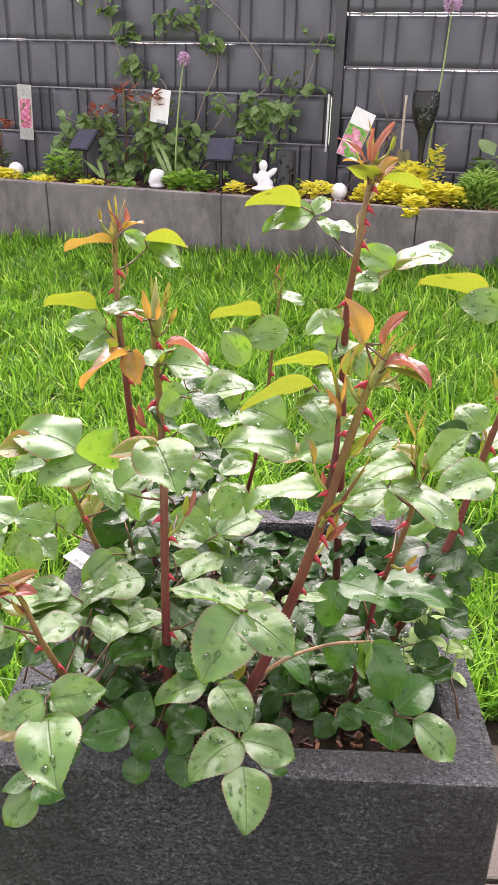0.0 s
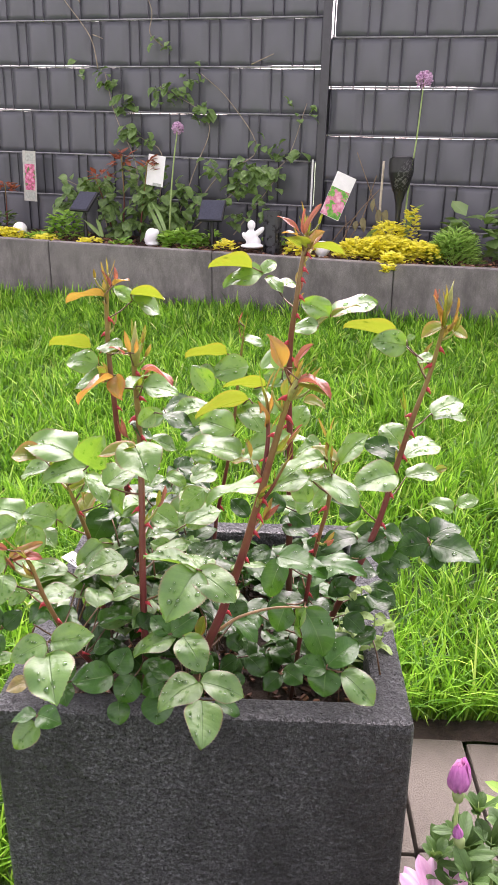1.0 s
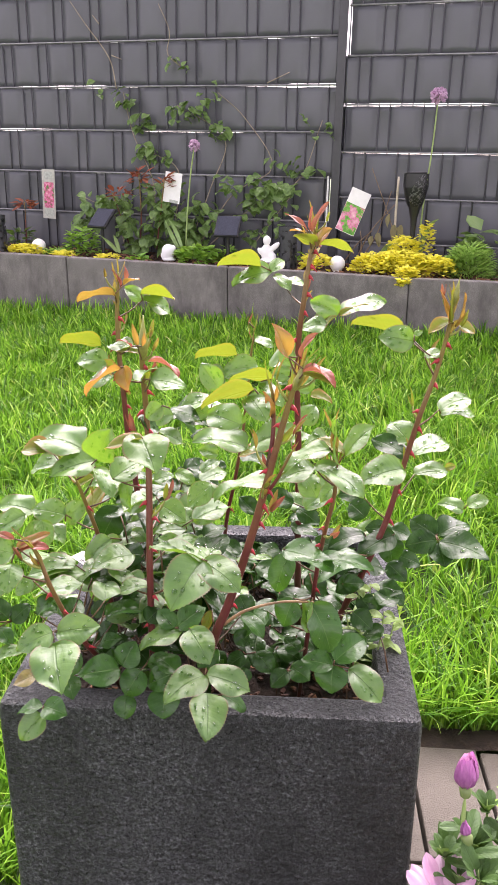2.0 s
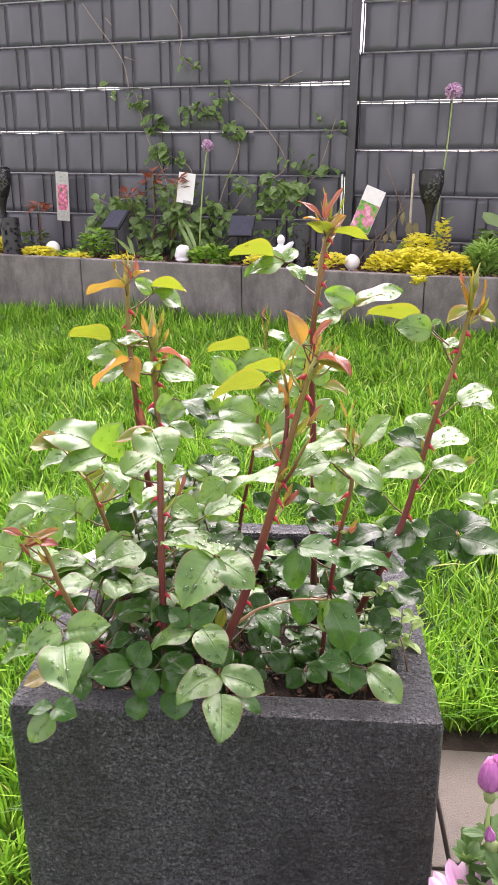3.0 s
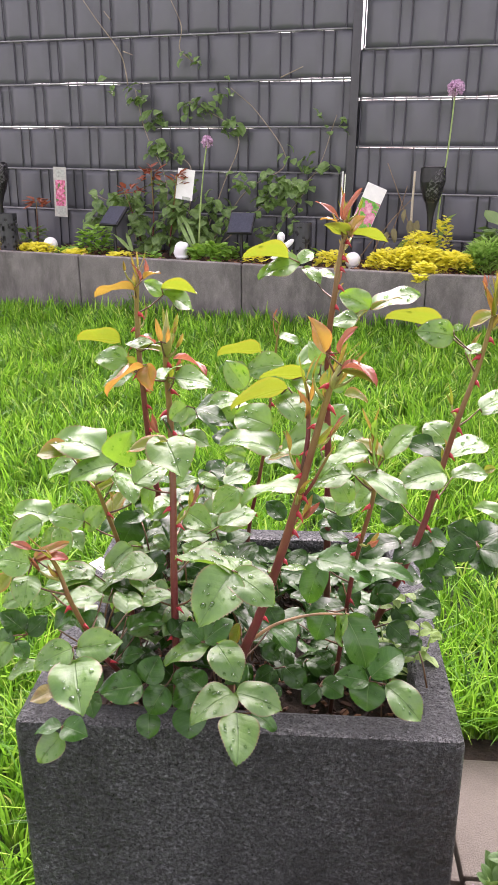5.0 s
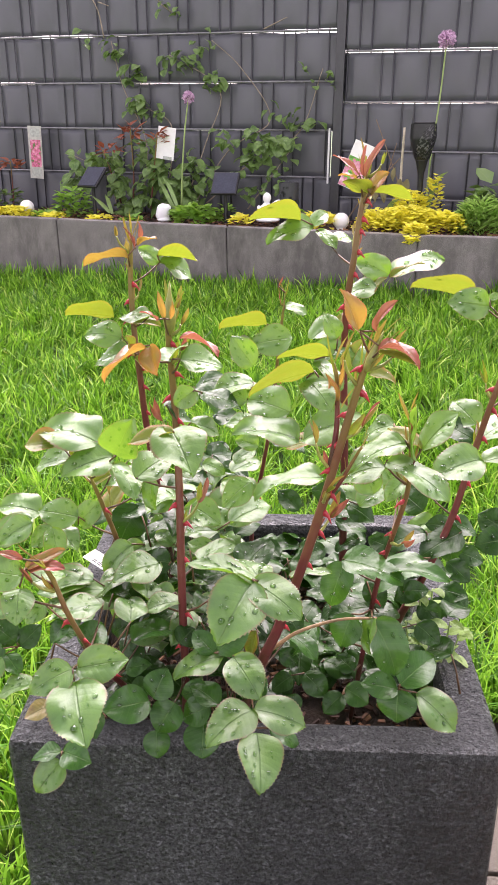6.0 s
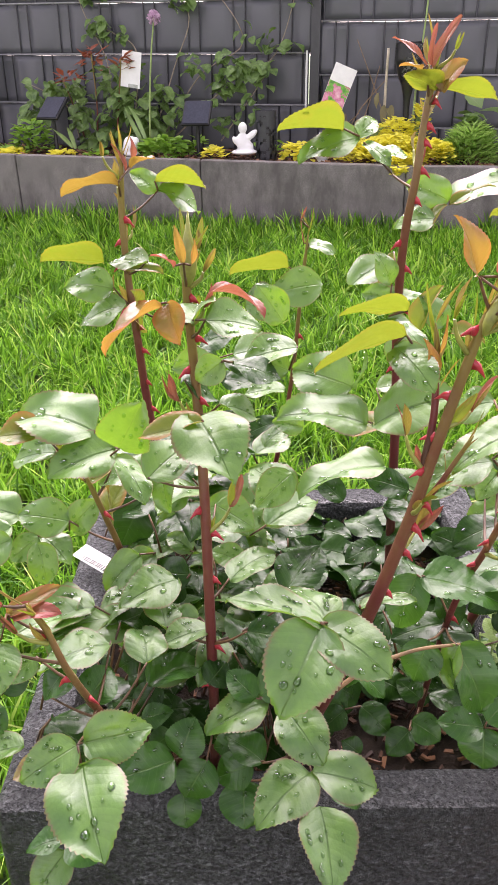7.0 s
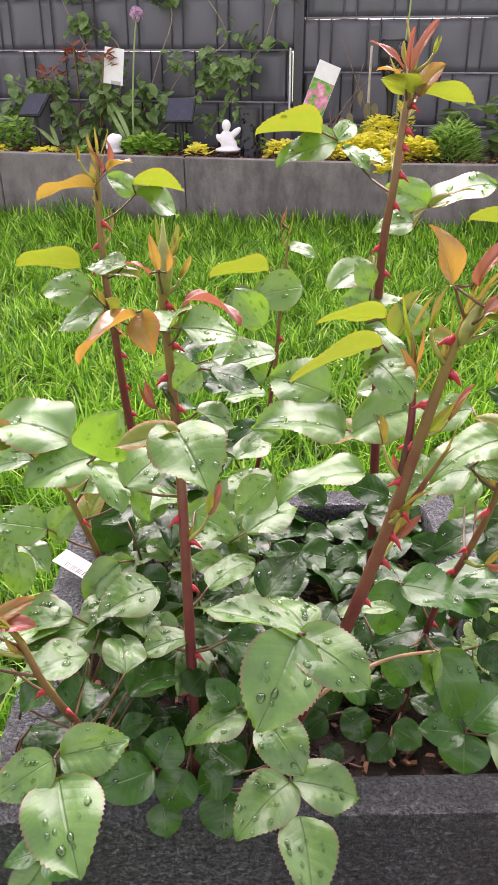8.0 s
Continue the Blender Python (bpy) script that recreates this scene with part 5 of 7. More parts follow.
leaflet(bush_of["Q"], (0.277, 0.250, 0.509), (0.301, 0.250, 0.519), 0.020, 37, "fresh")
leaflet(bush_of["Q"], (0.180, 0.134, 0.525), (0.142, 0.119, 0.510), 0.033, -17, "old_shaded")
leaflet(bush_of["Q"], (0.180, 0.150, 0.520), (0.152, 0.150, 0.525), 0.022, -36, "old_shaded")
leaflet(bush_of["Q"], (0.150, 0.140, 0.522), (0.112, 0.129, 0.515), 0.031, -15, "old_shaded")
leaflet(bush_of["Q"], (0.182, 0.200, 0.490), (0.189, 0.189, 0.460), 0.030, 26, "old_shaded")
leaflet(bush_of["Q"], (0.144, 0.120, 0.498), (0.175, 0.131, 0.486), 0.027, 19, "old_shaded")
leaflet(bush_of["Q"], (0.124, 0.130, 0.507), (0.099, 0.141, 0.514), 0.022, -43, "old_shaded")
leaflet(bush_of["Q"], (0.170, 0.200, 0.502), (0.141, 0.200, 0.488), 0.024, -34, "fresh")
leaflet(bush_of["Q"], (0.184, 0.200, 0.499), (0.214, 0.200, 0.489), 0.024, 26, "old_shaded")
leaflet(bush_of["Q"], (0.181, 0.180, 0.467), (0.202, 0.169, 0.452), 0.023, 44, "old_shaded")
leaflet(bush_of["Q"], (0.166, 0.150, 0.456), (0.193, 0.139, 0.456), 0.022, 30, "old_shaded")
leaflet(bush_of["Q"], (0.174, 0.140, 0.449), (0.153, 0.129, 0.437), 0.021, -33, "old_shaded")
leaflet(bush_of["Q"], (0.195, 0.200, 0.467), (0.222, 0.200, 0.456), 0.022, 45, "old_shaded")
leaflet(bush_of["Q"], (0.146, 0.120, 0.460), (0.164, 0.109, 0.443), 0.022, 39, "old_shaded")
leaflet(bush_of["Q"], (0.182, 0.160, 0.448), (0.198, 0.149, 0.433), 0.019, 27, "old_shaded")
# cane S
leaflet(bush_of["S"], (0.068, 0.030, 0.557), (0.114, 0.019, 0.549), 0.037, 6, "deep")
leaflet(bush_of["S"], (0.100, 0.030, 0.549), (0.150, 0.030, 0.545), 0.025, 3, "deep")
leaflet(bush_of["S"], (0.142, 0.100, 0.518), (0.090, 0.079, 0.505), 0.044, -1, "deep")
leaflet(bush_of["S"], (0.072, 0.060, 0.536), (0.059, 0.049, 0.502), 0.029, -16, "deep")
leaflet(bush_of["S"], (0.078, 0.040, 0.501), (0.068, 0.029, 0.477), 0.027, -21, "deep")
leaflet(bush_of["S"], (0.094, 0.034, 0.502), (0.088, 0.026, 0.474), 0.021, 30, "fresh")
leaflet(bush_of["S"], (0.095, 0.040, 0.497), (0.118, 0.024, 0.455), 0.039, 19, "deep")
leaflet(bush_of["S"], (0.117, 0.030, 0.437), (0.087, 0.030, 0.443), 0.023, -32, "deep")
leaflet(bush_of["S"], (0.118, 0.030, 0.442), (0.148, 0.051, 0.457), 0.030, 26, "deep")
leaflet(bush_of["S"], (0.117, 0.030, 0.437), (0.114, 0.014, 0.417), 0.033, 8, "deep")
leaflet(bush_of["S"], (0.132, 0.030, 0.434), (0.164, 0.015, 0.410), 0.033, 23, "fresh")
leaflet(bush_of["S"], (0.144, 0.110, 0.485), (0.121, 0.099, 0.477), 0.022, -38, "old_shaded")
leaflet(bush_of["S"], (0.093, 0.080, 0.506), (0.108, 0.069, 0.487), 0.021, 34, "old_shaded")
leaflet(bush_of["S"], (0.026, 0.060, 0.491), (0.038, 0.049, 0.473), 0.021, 24, "old_shaded")
leaflet(bush_of["S"], (0.016, 0.050, 0.485), (0.003, 0.071, 0.497), 0.021, 24, "old_shaded")
leaflet(bush_of["S"], (0.052, 0.080, 0.462), (0.030, 0.059, 0.448), 0.026, -2, "deep")
leaflet(bush_of["S"], (0.042, 0.060, 0.427), (0.062, 0.049, 0.412), 0.022, 32, "old_shaded")
leaflet(bush_of["S"], (0.074, 0.050, 0.414), (0.058, 0.039, 0.404), 0.020, -29, "old_shaded")
leaflet(bush_of["S"], (0.077, 0.060, 0.413), (0.096, 0.049, 0.406), 0.023, 33, "deep")
leaflet(bush_of["S"], (0.085, 0.070, 0.423), (0.070, 0.081, 0.431), 0.018, -31, "old_shaded")
leaflet(bush_of["S"], (0.031, 0.060, 0.424), (0.015, 0.049, 0.418), 0.018, -33, "old_shaded")
leaflet(bush_of["S"], (0.021, 0.060, 0.448), (0.038, 0.060, 0.436), 0.017, 46, "old_shaded")
leaflet(bush_of["S"], (0.038, 0.030, 0.415), (0.027, 0.030, 0.427), 0.016, -48, "old_shaded")
leaflet(bush_of["S"], (0.061, 0.150, 0.498), (0.037, 0.139, 0.493), 0.021, -26, "old_shaded")
leaflet(bush_of["S"], (0.020, 0.150, 0.487), (0.001, 0.161, 0.499), 0.019, -14, "old_shaded")
leaflet(bush_of["S"], (0.097, 0.200, 0.481), (0.072, 0.200, 0.469), 0.021, -19, "old_shaded")
leaflet(bush_of["S"], (0.029, 0.040, 0.481), (0.053, 0.029, 0.468), 0.023, -1, "deep")
leaflet(bush_of["S"], (0.137, 0.080, 0.465), (0.156, 0.069, 0.453), 0.022, 39, "old_shaded")
leaflet(bush_of["S"], (0.127, 0.100, 0.484), (0.149, 0.100, 0.487), 0.018, 47, "old_shaded")


def low_foliage():
    """Dense small mature leaves close over the soil, below the canes' own leaves, mostly in the shade-darkened green.
    """
    rnd = random.Random(31)
    roses = (left_rose, middle_rose, right_rose)
    made = 0
    while made < 360:
        x, y = rnd.uniform(-0.175, 0.165), rnd.uniform(0.04, 0.37)
        if x > 0.0 and y < 0.12 and rnd.random() < 0.85:
            continue
        z = 0.375 + 0.12 * rnd.random() ** 1.3 + (0.06 if x < -0.02 else 0.0) * rnd.random()
        if x > -0.04 and y > 0.14:
            z = 0.365 + 0.035 * rnd.random()
        if x > -0.04 and y > 0.15 and rnd.random() < 0.66:
            continue
        a = rnd.uniform(0, 6.283)
        ln = rnd.uniform(0.026, 0.044)
        base = Vector((x, y, z))
        tip = base + Vector((math.cos(a) * ln, math.sin(a) * ln - 0.006, rnd.uniform(-0.014, 0.006)))
        if max(abs(tip.x), abs(base.x)) > 0.19 or tip.y > 0.40 or tip.y < 0.025:
            continue
        if x < -0.12 and 0.08 < y < 0.29 and z > 0.392:
            continue  # the rim and the tag lie open here
        # mostly the shade-darkened blades, so the interior between the canes reads dark
        ob = part("leaf", rnd.choice(BLADES["fresh" if rnd.random() < (0.25 if x < -0.03 else 0.04) else "old_shaded"]))
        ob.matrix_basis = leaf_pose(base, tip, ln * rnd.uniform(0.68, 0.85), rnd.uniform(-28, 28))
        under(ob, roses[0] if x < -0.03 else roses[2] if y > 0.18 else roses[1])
        if made % 2 == 0:
            foot = base + Vector((-math.cos(a) * 0.015, -math.sin(a) * 0.015, -0.03))
            under(part("petiole", tube(bmesh.new(), [foot, (foot + base) / 2 + Vector((0, 0, 0.004)), base], 0.001, 0.0007, 5), M["stalk"]), ob.parent)
        made += 1


low_foliage()
# long stalk from the stout cane to the hanging leaves, and the side branch that carries them
long_stalk = smooth_line([(0.014, 0.006, 0.490), (0.035, 0.012, 0.503), (0.066, 0.026, 0.505), (0.097, 0.038, 0.499)], 6)
under(part("petiole", tube(bmesh.new(), long_stalk, 0.0016, 0.0010, 7), M["stalk_tan"]), middle_rose)
chips("bark_mulch", 1300, lambda r: (r.uniform(-0.158, 0.158), r.uniform(0.045, 0.365), 0.350 + r.uniform(-0.006, 0.008)), 0.0085, "reddish bark chips on the soil inside the planter")


def shoot_tip(key, count, size, seed):
    """The growing end of a cane: narrow folded leaflets and bracts closing round it."""
    rnd = random.Random(seed)
    line = CANE_LINES[list(CANES).index(key)]
    up = (line[-1] - line[-4]).normalized()
    for k in range(count):
        t = k / max(count - 1, 1)
        at = line[-1] - up * 0.05 * (1 - t) * rnd.uniform(0.3, 1.0)
        a = k * 2.4 + rnd.uniform(-0.4, 0.4)
        out = Vector((math.cos(a), math.sin(a), 0))
        ln = size * rnd.uniform(0.55, 1.1)
        d = (up + out * rnd.uniform(0.10, 0.75)).normalized()
        ob = part("bract", rnd.choice(BLADES[rnd.choice(("bract", "bract", "bract", "young"))]))
        ob.matrix_basis = leaf_pose(at, at + d * ln, ln * rnd.uniform(0.06, 0.12), rnd.uniform(0, 360))
        under(ob, bush_of[key])


for key, count, size, seed in (("L1", 7, 0.022, 1), ("L2", 8, 0.024, 2), ("M1", 10, 0.026, 3), ("M2", 10, 0.026, 4), ("R1", 9, 0.024, 5), ("R0", 6, 0.024, 6), ("A", 5, 0.020, 7), ("C", 5, 0.020, 8), ("V", 6, 0.026, 9), ("U", 5, 0.016, 10)):
    shoot_tip(key, count, size, seed)


def node_bracts(key, spots, seed):
    """Short side shoots and bracts that stand in the leaf axils along a cane."""
    rnd = random.Random(seed)
    line = CANE_LINES[list(CANES).index(key)]
    for t in spots:
        i = min(int(t * (len(line) - 1)), len(line) - 2)
        d = (line[i + 1] - line[i]).normalized()
        a = rnd.uniform(0, 6.283)
        out = Vector((math.cos(a), math.sin(a), 0))
        out = (out - d * out.dot(d)).normalized()
        root = line[i] + out * 0.002
        end = root + (d * 0.7 + out * 0.6).normalized() * rnd.uniform(0.010, 0.022)
        under(part("side_shoot", tube(bmesh.new(), smooth_line([root, (root + end) / 2 + out * 0.002, end], 4), 0.0015, 0.0007, 6), M["shoot"]), bush_of[key])
        for k in range(3):
            ln = rnd.uniform(0.010, 0.022)
            dd = (d + out * rnd.uniform(0.1, 0.7) + Vector((rnd.uniform(-0.4, 0.4), rnd.uniform(-0.4, 0.4), 0))).normalized()
            at = root if k == 0 else end
            ob = part("bract", rnd.choice(BLADES[rnd.choice(("bract", "bract", "young", "red"))]))
            ob.matrix_basis = leaf_pose(at, at + dd * ln, ln * rnd.uniform(0.16, 0.28), rnd.uniform(0, 360))
            under(ob, bush_of[key])


for key, spots, seed in (("M1", (0.42, 0.5, 0.6, 0.68, 0.8, 0.86), 1), ("L1", (0.45, 0.62, 0.8, 0.88, 0.94), 2), ("M2", (0.55, 0.66, 0.78, 0.88, 0.94), 3), ("R1", (0.5, 0.62, 0.74, 0.84, 0.92), 4), ("L2", (0.6, 0.75, 0.86, 0.94), 5), ("R0", (0.5, 0.7, 0.88), 6), ("A", (0.6, 0.8), 7), ("B", (0.7, 0.95), 8)):
    node_bracts(key, spots, seed)


def flower_bud(key, at, tilt, size):
    """A plump green bud with drawn-out sepals at the end of a cane."""
    bm = bmesh.new()
    lathe(bm, [(0.0015, 0), (0.0042, 0.006), (0.0050, 0.012), (0.0040, 0.020), (0.0016, 0.030), (0.0003, 0.040)], 12)
    ob = part("flower_bud", bm, M["shoot"], None, "olive green flower bud", smooth=True)
    ob.matrix_basis = Matrix.Translation(at) @ Euler(tilt).to_matrix().to_4x4() @ Matrix.Diagonal((size, size, size, 1))
    under(ob, bush_of[key])


flower_bud("L1", CANE_LINES[0][-1] - Vector((0, 0, 0.020)), (0, 0.05, 0), 1.0)
flower_bud("M1", CANE_LINES[2][-1] - Vector((0.006, 0, 0.022)), (0, 0.35, 0), 0.7)
flower_bud("R1", CANE_LINES[4][-1] - Vector((0, 0, 0.012)), (0, 0.15, 0), 0.7)

# ---------------------------------------------------------------- the raised bed


def bed_leaf_clump(name, parent, material, centre, radius, height, count, size, seed, slim=0.6, droop=0.3, label=""):
    """A mound of many small leaves as one part: leaves stand out from the middle, more at the outside."""
    rnd = random.Random(seed)
    verts, faces, uvs = [], [], []
    cx, cy, cz = centre
    for _ in range(count):
        a, u = rnd.uniform(0, 6.283), rnd.random() ** 0.5
        h = rnd.random() ** 0.7
        r = radius * u * (1 - 0.45 * h)
        base = Vector((cx + r * math.cos(a), cy + r * math.sin(a) * 0.8, cz + height * h * (1 - 0.25 * u)))
        ln = size * rnd.uniform(0.6, 1.25)
        aa = a + rnd.uniform(-0.9, 0.9)
        d = Vector((math.cos(aa), math.sin(aa), rnd.uniform(-droop, 0.9))).normalized()
        x = d.cross(Vector((0, 0, 1)) + 0.4 * Vector((rnd.uniform(-1, 1), rnd.uniform(-1, 1), 0))).normalized()
        z = x.cross(d)
        k = len(verts)
        w = ln * slim * 0.5
        for p in (base, base + d * ln * 0.35 + x * w + z * w * 0.2, base + d * ln * 0.38 - z * w * 0.15, base + d * ln * 0.35 - x * w + z * w * 0.2, base + d * ln * 0.75 + x * w * 0.7 - z * ln * 0.06, base + d * ln * 0.75 - x * w * 0.7 - z * ln * 0.06, base + d * ln - z * ln * 0.14):
            verts.append(tuple(p))
        faces += [(k, k + 1, k + 2), (k, k + 2, k + 3), (k + 1, k + 4, k + 6, k + 2), (k + 3, k + 2, k + 6, k + 5)]
        uvs += [(0.5, 0), (1, 0.35), (0.5, 0.38)] + [(0.5, 0), (0.5, 0.38), (0, 0.35)] + [(1, 0.35), (0.9, 0.75), (0.5, 1), (0.5, 0.38)] + [(0, 0.35), (0.5, 0.38), (0.5, 1), (0.1, 0.75)]
    ob = part(name, quads_mesh(name, verts, faces, material, uvs, True))
    return under(ob, parent) if parent else ob


def stem_part(name, parent, points, r0, r1, material, steps=5):
    return under(part(name, tube(bmesh.new(), smooth_line(points, steps), r0, r1, 6), material), parent)


def strap_leaf(parent, points, width, material):
    """A long grassy leaf, folded along its middle."""
    line = smooth_line(points, 5)
    bm = bmesh.new()
    rows = []
    for i, c in enumerate(line):
        t = i / (len(line) - 1)
        d = (line[min(i + 1, len(line) - 1)] - line[max(i - 1, 0)]).normalized()
        x = d.cross(Vector((0, 1, 0.3))).normalized()
        w = width * (0.6 + 0.4 * math.sin(3.1 * t)) * (1 - t ** 3) + 0.0004
        rows.append([bm.verts.new(c + x * s * w + Vector((0, -0.35 * w * abs(s), 0))) for s in (-1, 0, 1)])
    for a, b in zip(rows, rows[1:]):
        for k in range(2):
            f = bm.faces.new((a[k], a[k + 1], b[k + 1], b[k]))
            f.smooth = True
    return under(part("strap_leaf", bm, material), parent)


def allium(points, r, seed, label):
    foot = points[0]
    plant = thing("allium", foot, label, "flower", "alliums in the bed")
    stem_part("stem", plant, points, 0.0042, 0.003, M["stem_green"], 6)
    rnd = random.Random(seed)
    verts, faces = [], []
    c = Vector(points[-1])
    for _ in range(170):
        d = Vector((rnd.gauss(0, 1), rnd.gauss(0, 1), rnd.gauss(0.35, 0.8))).normalized()
        s = r * rnd.uniform(0.75, 1.1)
        a = d.orthogonal().normalized()
        b = d.cross(a)
        p = c + d * s
        q = r * 0.2
        k = len(verts)
        for ang in range(6):
            rad = q if ang % 2 == 0 else q * 0.35
            verts.append(tuple(p + rad * (a * math.cos(ang * 1.047) + b * math.sin(ang * 1.047)) + d * (q * 0.4 if ang % 2 == 0 else 0)))
        verts.append(tuple(c + d * r * 0.15))
        faces += [tuple(range(k, k + 6)), (k, k + 3, k + 6)]
    under(part("flower_head", quads_mesh("flower_head", verts, faces, M["mauve"])), plant)
    return plant


def plant_tag(name, corners, label, design, card_mat=None):
    """A printed plastic plant tag: a thin plate between a top and a foot point, with its printed fields on it."""
    top, foot, width = Vector(corners[0]), Vector(corners[1]), corners[2]
    tag = thing(name, foot, label, "plant label")
    up = (top - foot)
    h = up.length
    y = up.normalized()
    x = Vector((1, -0.2523, 0))
    x = (x - y * x.dot(y)).normalized()
    z = x.cross(y)
    m = Matrix.Translation(foot) @ Matrix((x, y, z)).transposed().to_4x4()
    bm = bmesh.new()
    box(bm, -width / 2, width / 2, 0, h, -0.0008, 0.0008)
    card = part("card", bm, card_mat or M["tag_white"])
    card.matrix_basis = m
    under(card, tag)
    for nm, x0, x1, y0, y1, mt in design:
        bm = bmesh.new()
        box(bm, x0 * width, x1 * width, y0 * h, y1 * h, 0.0009, 0.0016)
        pr = part(nm, bm, mt)
        pr.matrix_basis = m
        under(pr, tag)
    return tag


def solar_torch(x, y, z0, tall, r, label):
    """A garden torch: a spiked stem, a flared neck and a head with a pierced flame pattern round a frosted lens."""
    torch = thing("solar_torch", (x, y, z0), label, "garden light", "solar torches")
    bm = bmesh.new()
    lathe(bm, [(0.006, -0.06), (0.011, 0.0), (0.011, tall * 0.30), (0.014, tall * 0.42), (r * 0.48, tall * 0.56), (r * 0.52, tall * 0.575), (0.0, tall * 0.578)], 20, (x, y, z0))
    under(part("stem", bm, M["black"], smooth=True), torch)
    bm = bmesh.new()
    lathe(bm, [(r * 0.42, tall * 0.575), (r * 0.84, tall * 0.75), (r * 0.86, tall * 0.85), (r * 0.80, tall * 0.975), (0.0, tall * 0.976)], 20, (x, y, z0))
    under(part("lens", bm, M["grey_lens"], smooth=True), torch)
    bm = bmesh.new()
    sides, rows = 64, 30
    grid = []
    for j in range(rows + 1):
        t = j / rows
        rr = r * (0.52 + 0.48 * min(1.0, 1.7 * t) ** 0.75 - 0.06 * max(0.0, t - 0.7))
        grid.append([bm.verts.new((x + rr * math.cos(6.2832 * i / sides + 0.05 * j), y + rr * math.sin(6.2832 * i / sides + 0.05 * j), z0 + tall * (0.57 + 0.41 * t))) for i in range(sides)])
    for j in range(rows):
        for i in range(sides):
            if 0 < j < rows - 1 and noise.noise((i * 0.62, j * 0.62, x * 3)) > -0.04 and (i + 2 * j) % 5 and math.sin(6.2832 * i / sides + 2.0) > -0.75:
                continue
            bm.faces.new((grid[j][i], grid[j][(i + 1) % sides], grid[j + 1][(i + 1) % sides], grid[j + 1][i]))
    shell = part("pierced_shell", bm, M["black"])
    shell.modifiers.new("thickness", "SOLIDIFY").thickness = 0.002
    under(shell, torch)
    bm = bmesh.new()
    lathe(bm, [(r * 0.78, tall * 0.975), (r * 0.82, tall * 0.985), (r * 0.78, tall), (0.0, tall)], 24, (x, y, z0))
    under(part("solar_top", bm, M["black"], smooth=True), torch)
    return torch


def pierced_lantern(x, y, z0, w, h, label):
    """A dark column light with a pierced metal sleeve."""
    lamp = thing("column_light", (x, y, z0), label, "garden light", "column lights")
    bm = bmesh.new()
    lathe(bm, [(w * 0.40, 0), (w * 0.40, h * 0.97), (0, h * 0.97)], 16, (x, y, z0))
    under(part("core", bm, M["black"]), lamp)
    bm = bmesh.new()
    sides, rows = 40, 34
    grid = [[bm.verts.new((x + w / 2 * math.cos(6.2832 * i / sides), y + w / 2 * math.sin(6.2832 * i / sides), z0 + h * j / rows)) for i in range(sides)] for j in range(rows + 1)]
    for j in range(rows):
        for i in range(sides):
            if 1 < j < rows - 3 and noise.cell((i * 0.5, j * 0.5, x)) > 0.35 and (i % 3 or j % 3):
                continue
            bm.faces.new((grid[j][i], grid[j][(i + 1) % sides], grid[j + 1][(i + 1) % sides], grid[j + 1][i]))
    sleeve = part("pierced_sleeve", bm, M["steel"])
    sleeve.modifiers.new("thickness", "SOLIDIFY").thickness = 0.0015
    under(sleeve, lamp)
    return lamp


def solar_spot(px, py, pz, wide, tilt, turn, label):
    """A spotlight's tilted solar panel on a short spike."""
    spot = thing("solar_light", (px, py, bed_z(px)), label, "solar panel", "solar panels in the bed")
    m = pose(px, py, pz, tilt, 0, turn)
    bm = bmesh.new()
    box(bm, -wide / 2, wide / 2, -wide * 0.48, wide * 0.48, -0.012, 0.0, 0.003)
    ob = part("housing", bm, M["black"])
    ob.matrix_basis = m
    under(ob, spot)
    bm = bmesh.new()
    box(bm, -wide * 0.45, wide * 0.45, -wide * 0.44, wide * 0.44, 0.0005, 0.0025)
    ob = part("cell_panel", bm, M["solar"])
    ob.matrix_basis = m
    under(ob, spot)
    stem_part("spike", spot, [(px, py + 0.01, bed_z(px) - 0.05), (px, py + 0.012, (pz + bed_z(px)) / 2), (px, py + 0.005, pz - 0.008)], 0.009, 0.007, M["black"])
    return spot


def n_mat(name, stops, rough=0.6, scale=40, share=0.0):
    n = Nodes(name)
    c = n.ramp(n.noise(scale, 4, 0.6), *stops)
    n.colour(c)
    n.rough(rough)
    if share:
        n.translucent(c, share)
    return n.mat


M["withered"] = leaf_mat("withered_leaf", (0.16, 0.13, 0.06), (0.26, 0.24, 0.10), (0.2, 0.17, 0.1), 0.25, 0.5, (0.3, 0.28, 0.1))
M["stem_green"] = plain_mat("flower_stem", (0.26, 0.36, 0.12), 0.45, vary=0.2, scale=30)
M["mauve"] = n_mat("mauve_petal", [(0.3, (0.50, 0.28, 0.44)), (0.7, (0.74, 0.55, 0.69))], 0.6, 60, 0.25)
M["tag_white"] = plain_mat("tag_plastic", (0.84, 0.84, 0.82), 0.35, vary=0.05, scale=40)
M["tag_faded"] = plain_mat("faded_plastic", (0.46, 0.46, 0.41), 0.5, vary=0.2, scale=50)
M["tag_pink"] = n_mat("printed_blossom", [(0.38, (0.10, 0.22, 0.06)), (0.47, (0.62, 0.09, 0.22)), (0.6, (0.75, 0.30, 0.42)), (0.72, (0.80, 0.55, 0.60))], 0.35, 55)
M["tag_rose"] = n_mat("printed_rose", [(0.38, (0.06, 0.26, 0.03)), (0.47, (0.16, 0.46, 0.06)), (0.49, (0.66, 0.16, 0.30)), (0.66, (0.88, 0.66, 0.68))], 0.35, 17)
M["tag_grey"] = plain_mat("printed_grey", (0.42, 0.44, 0.40), 0.35, vary=0.25, scale=90)
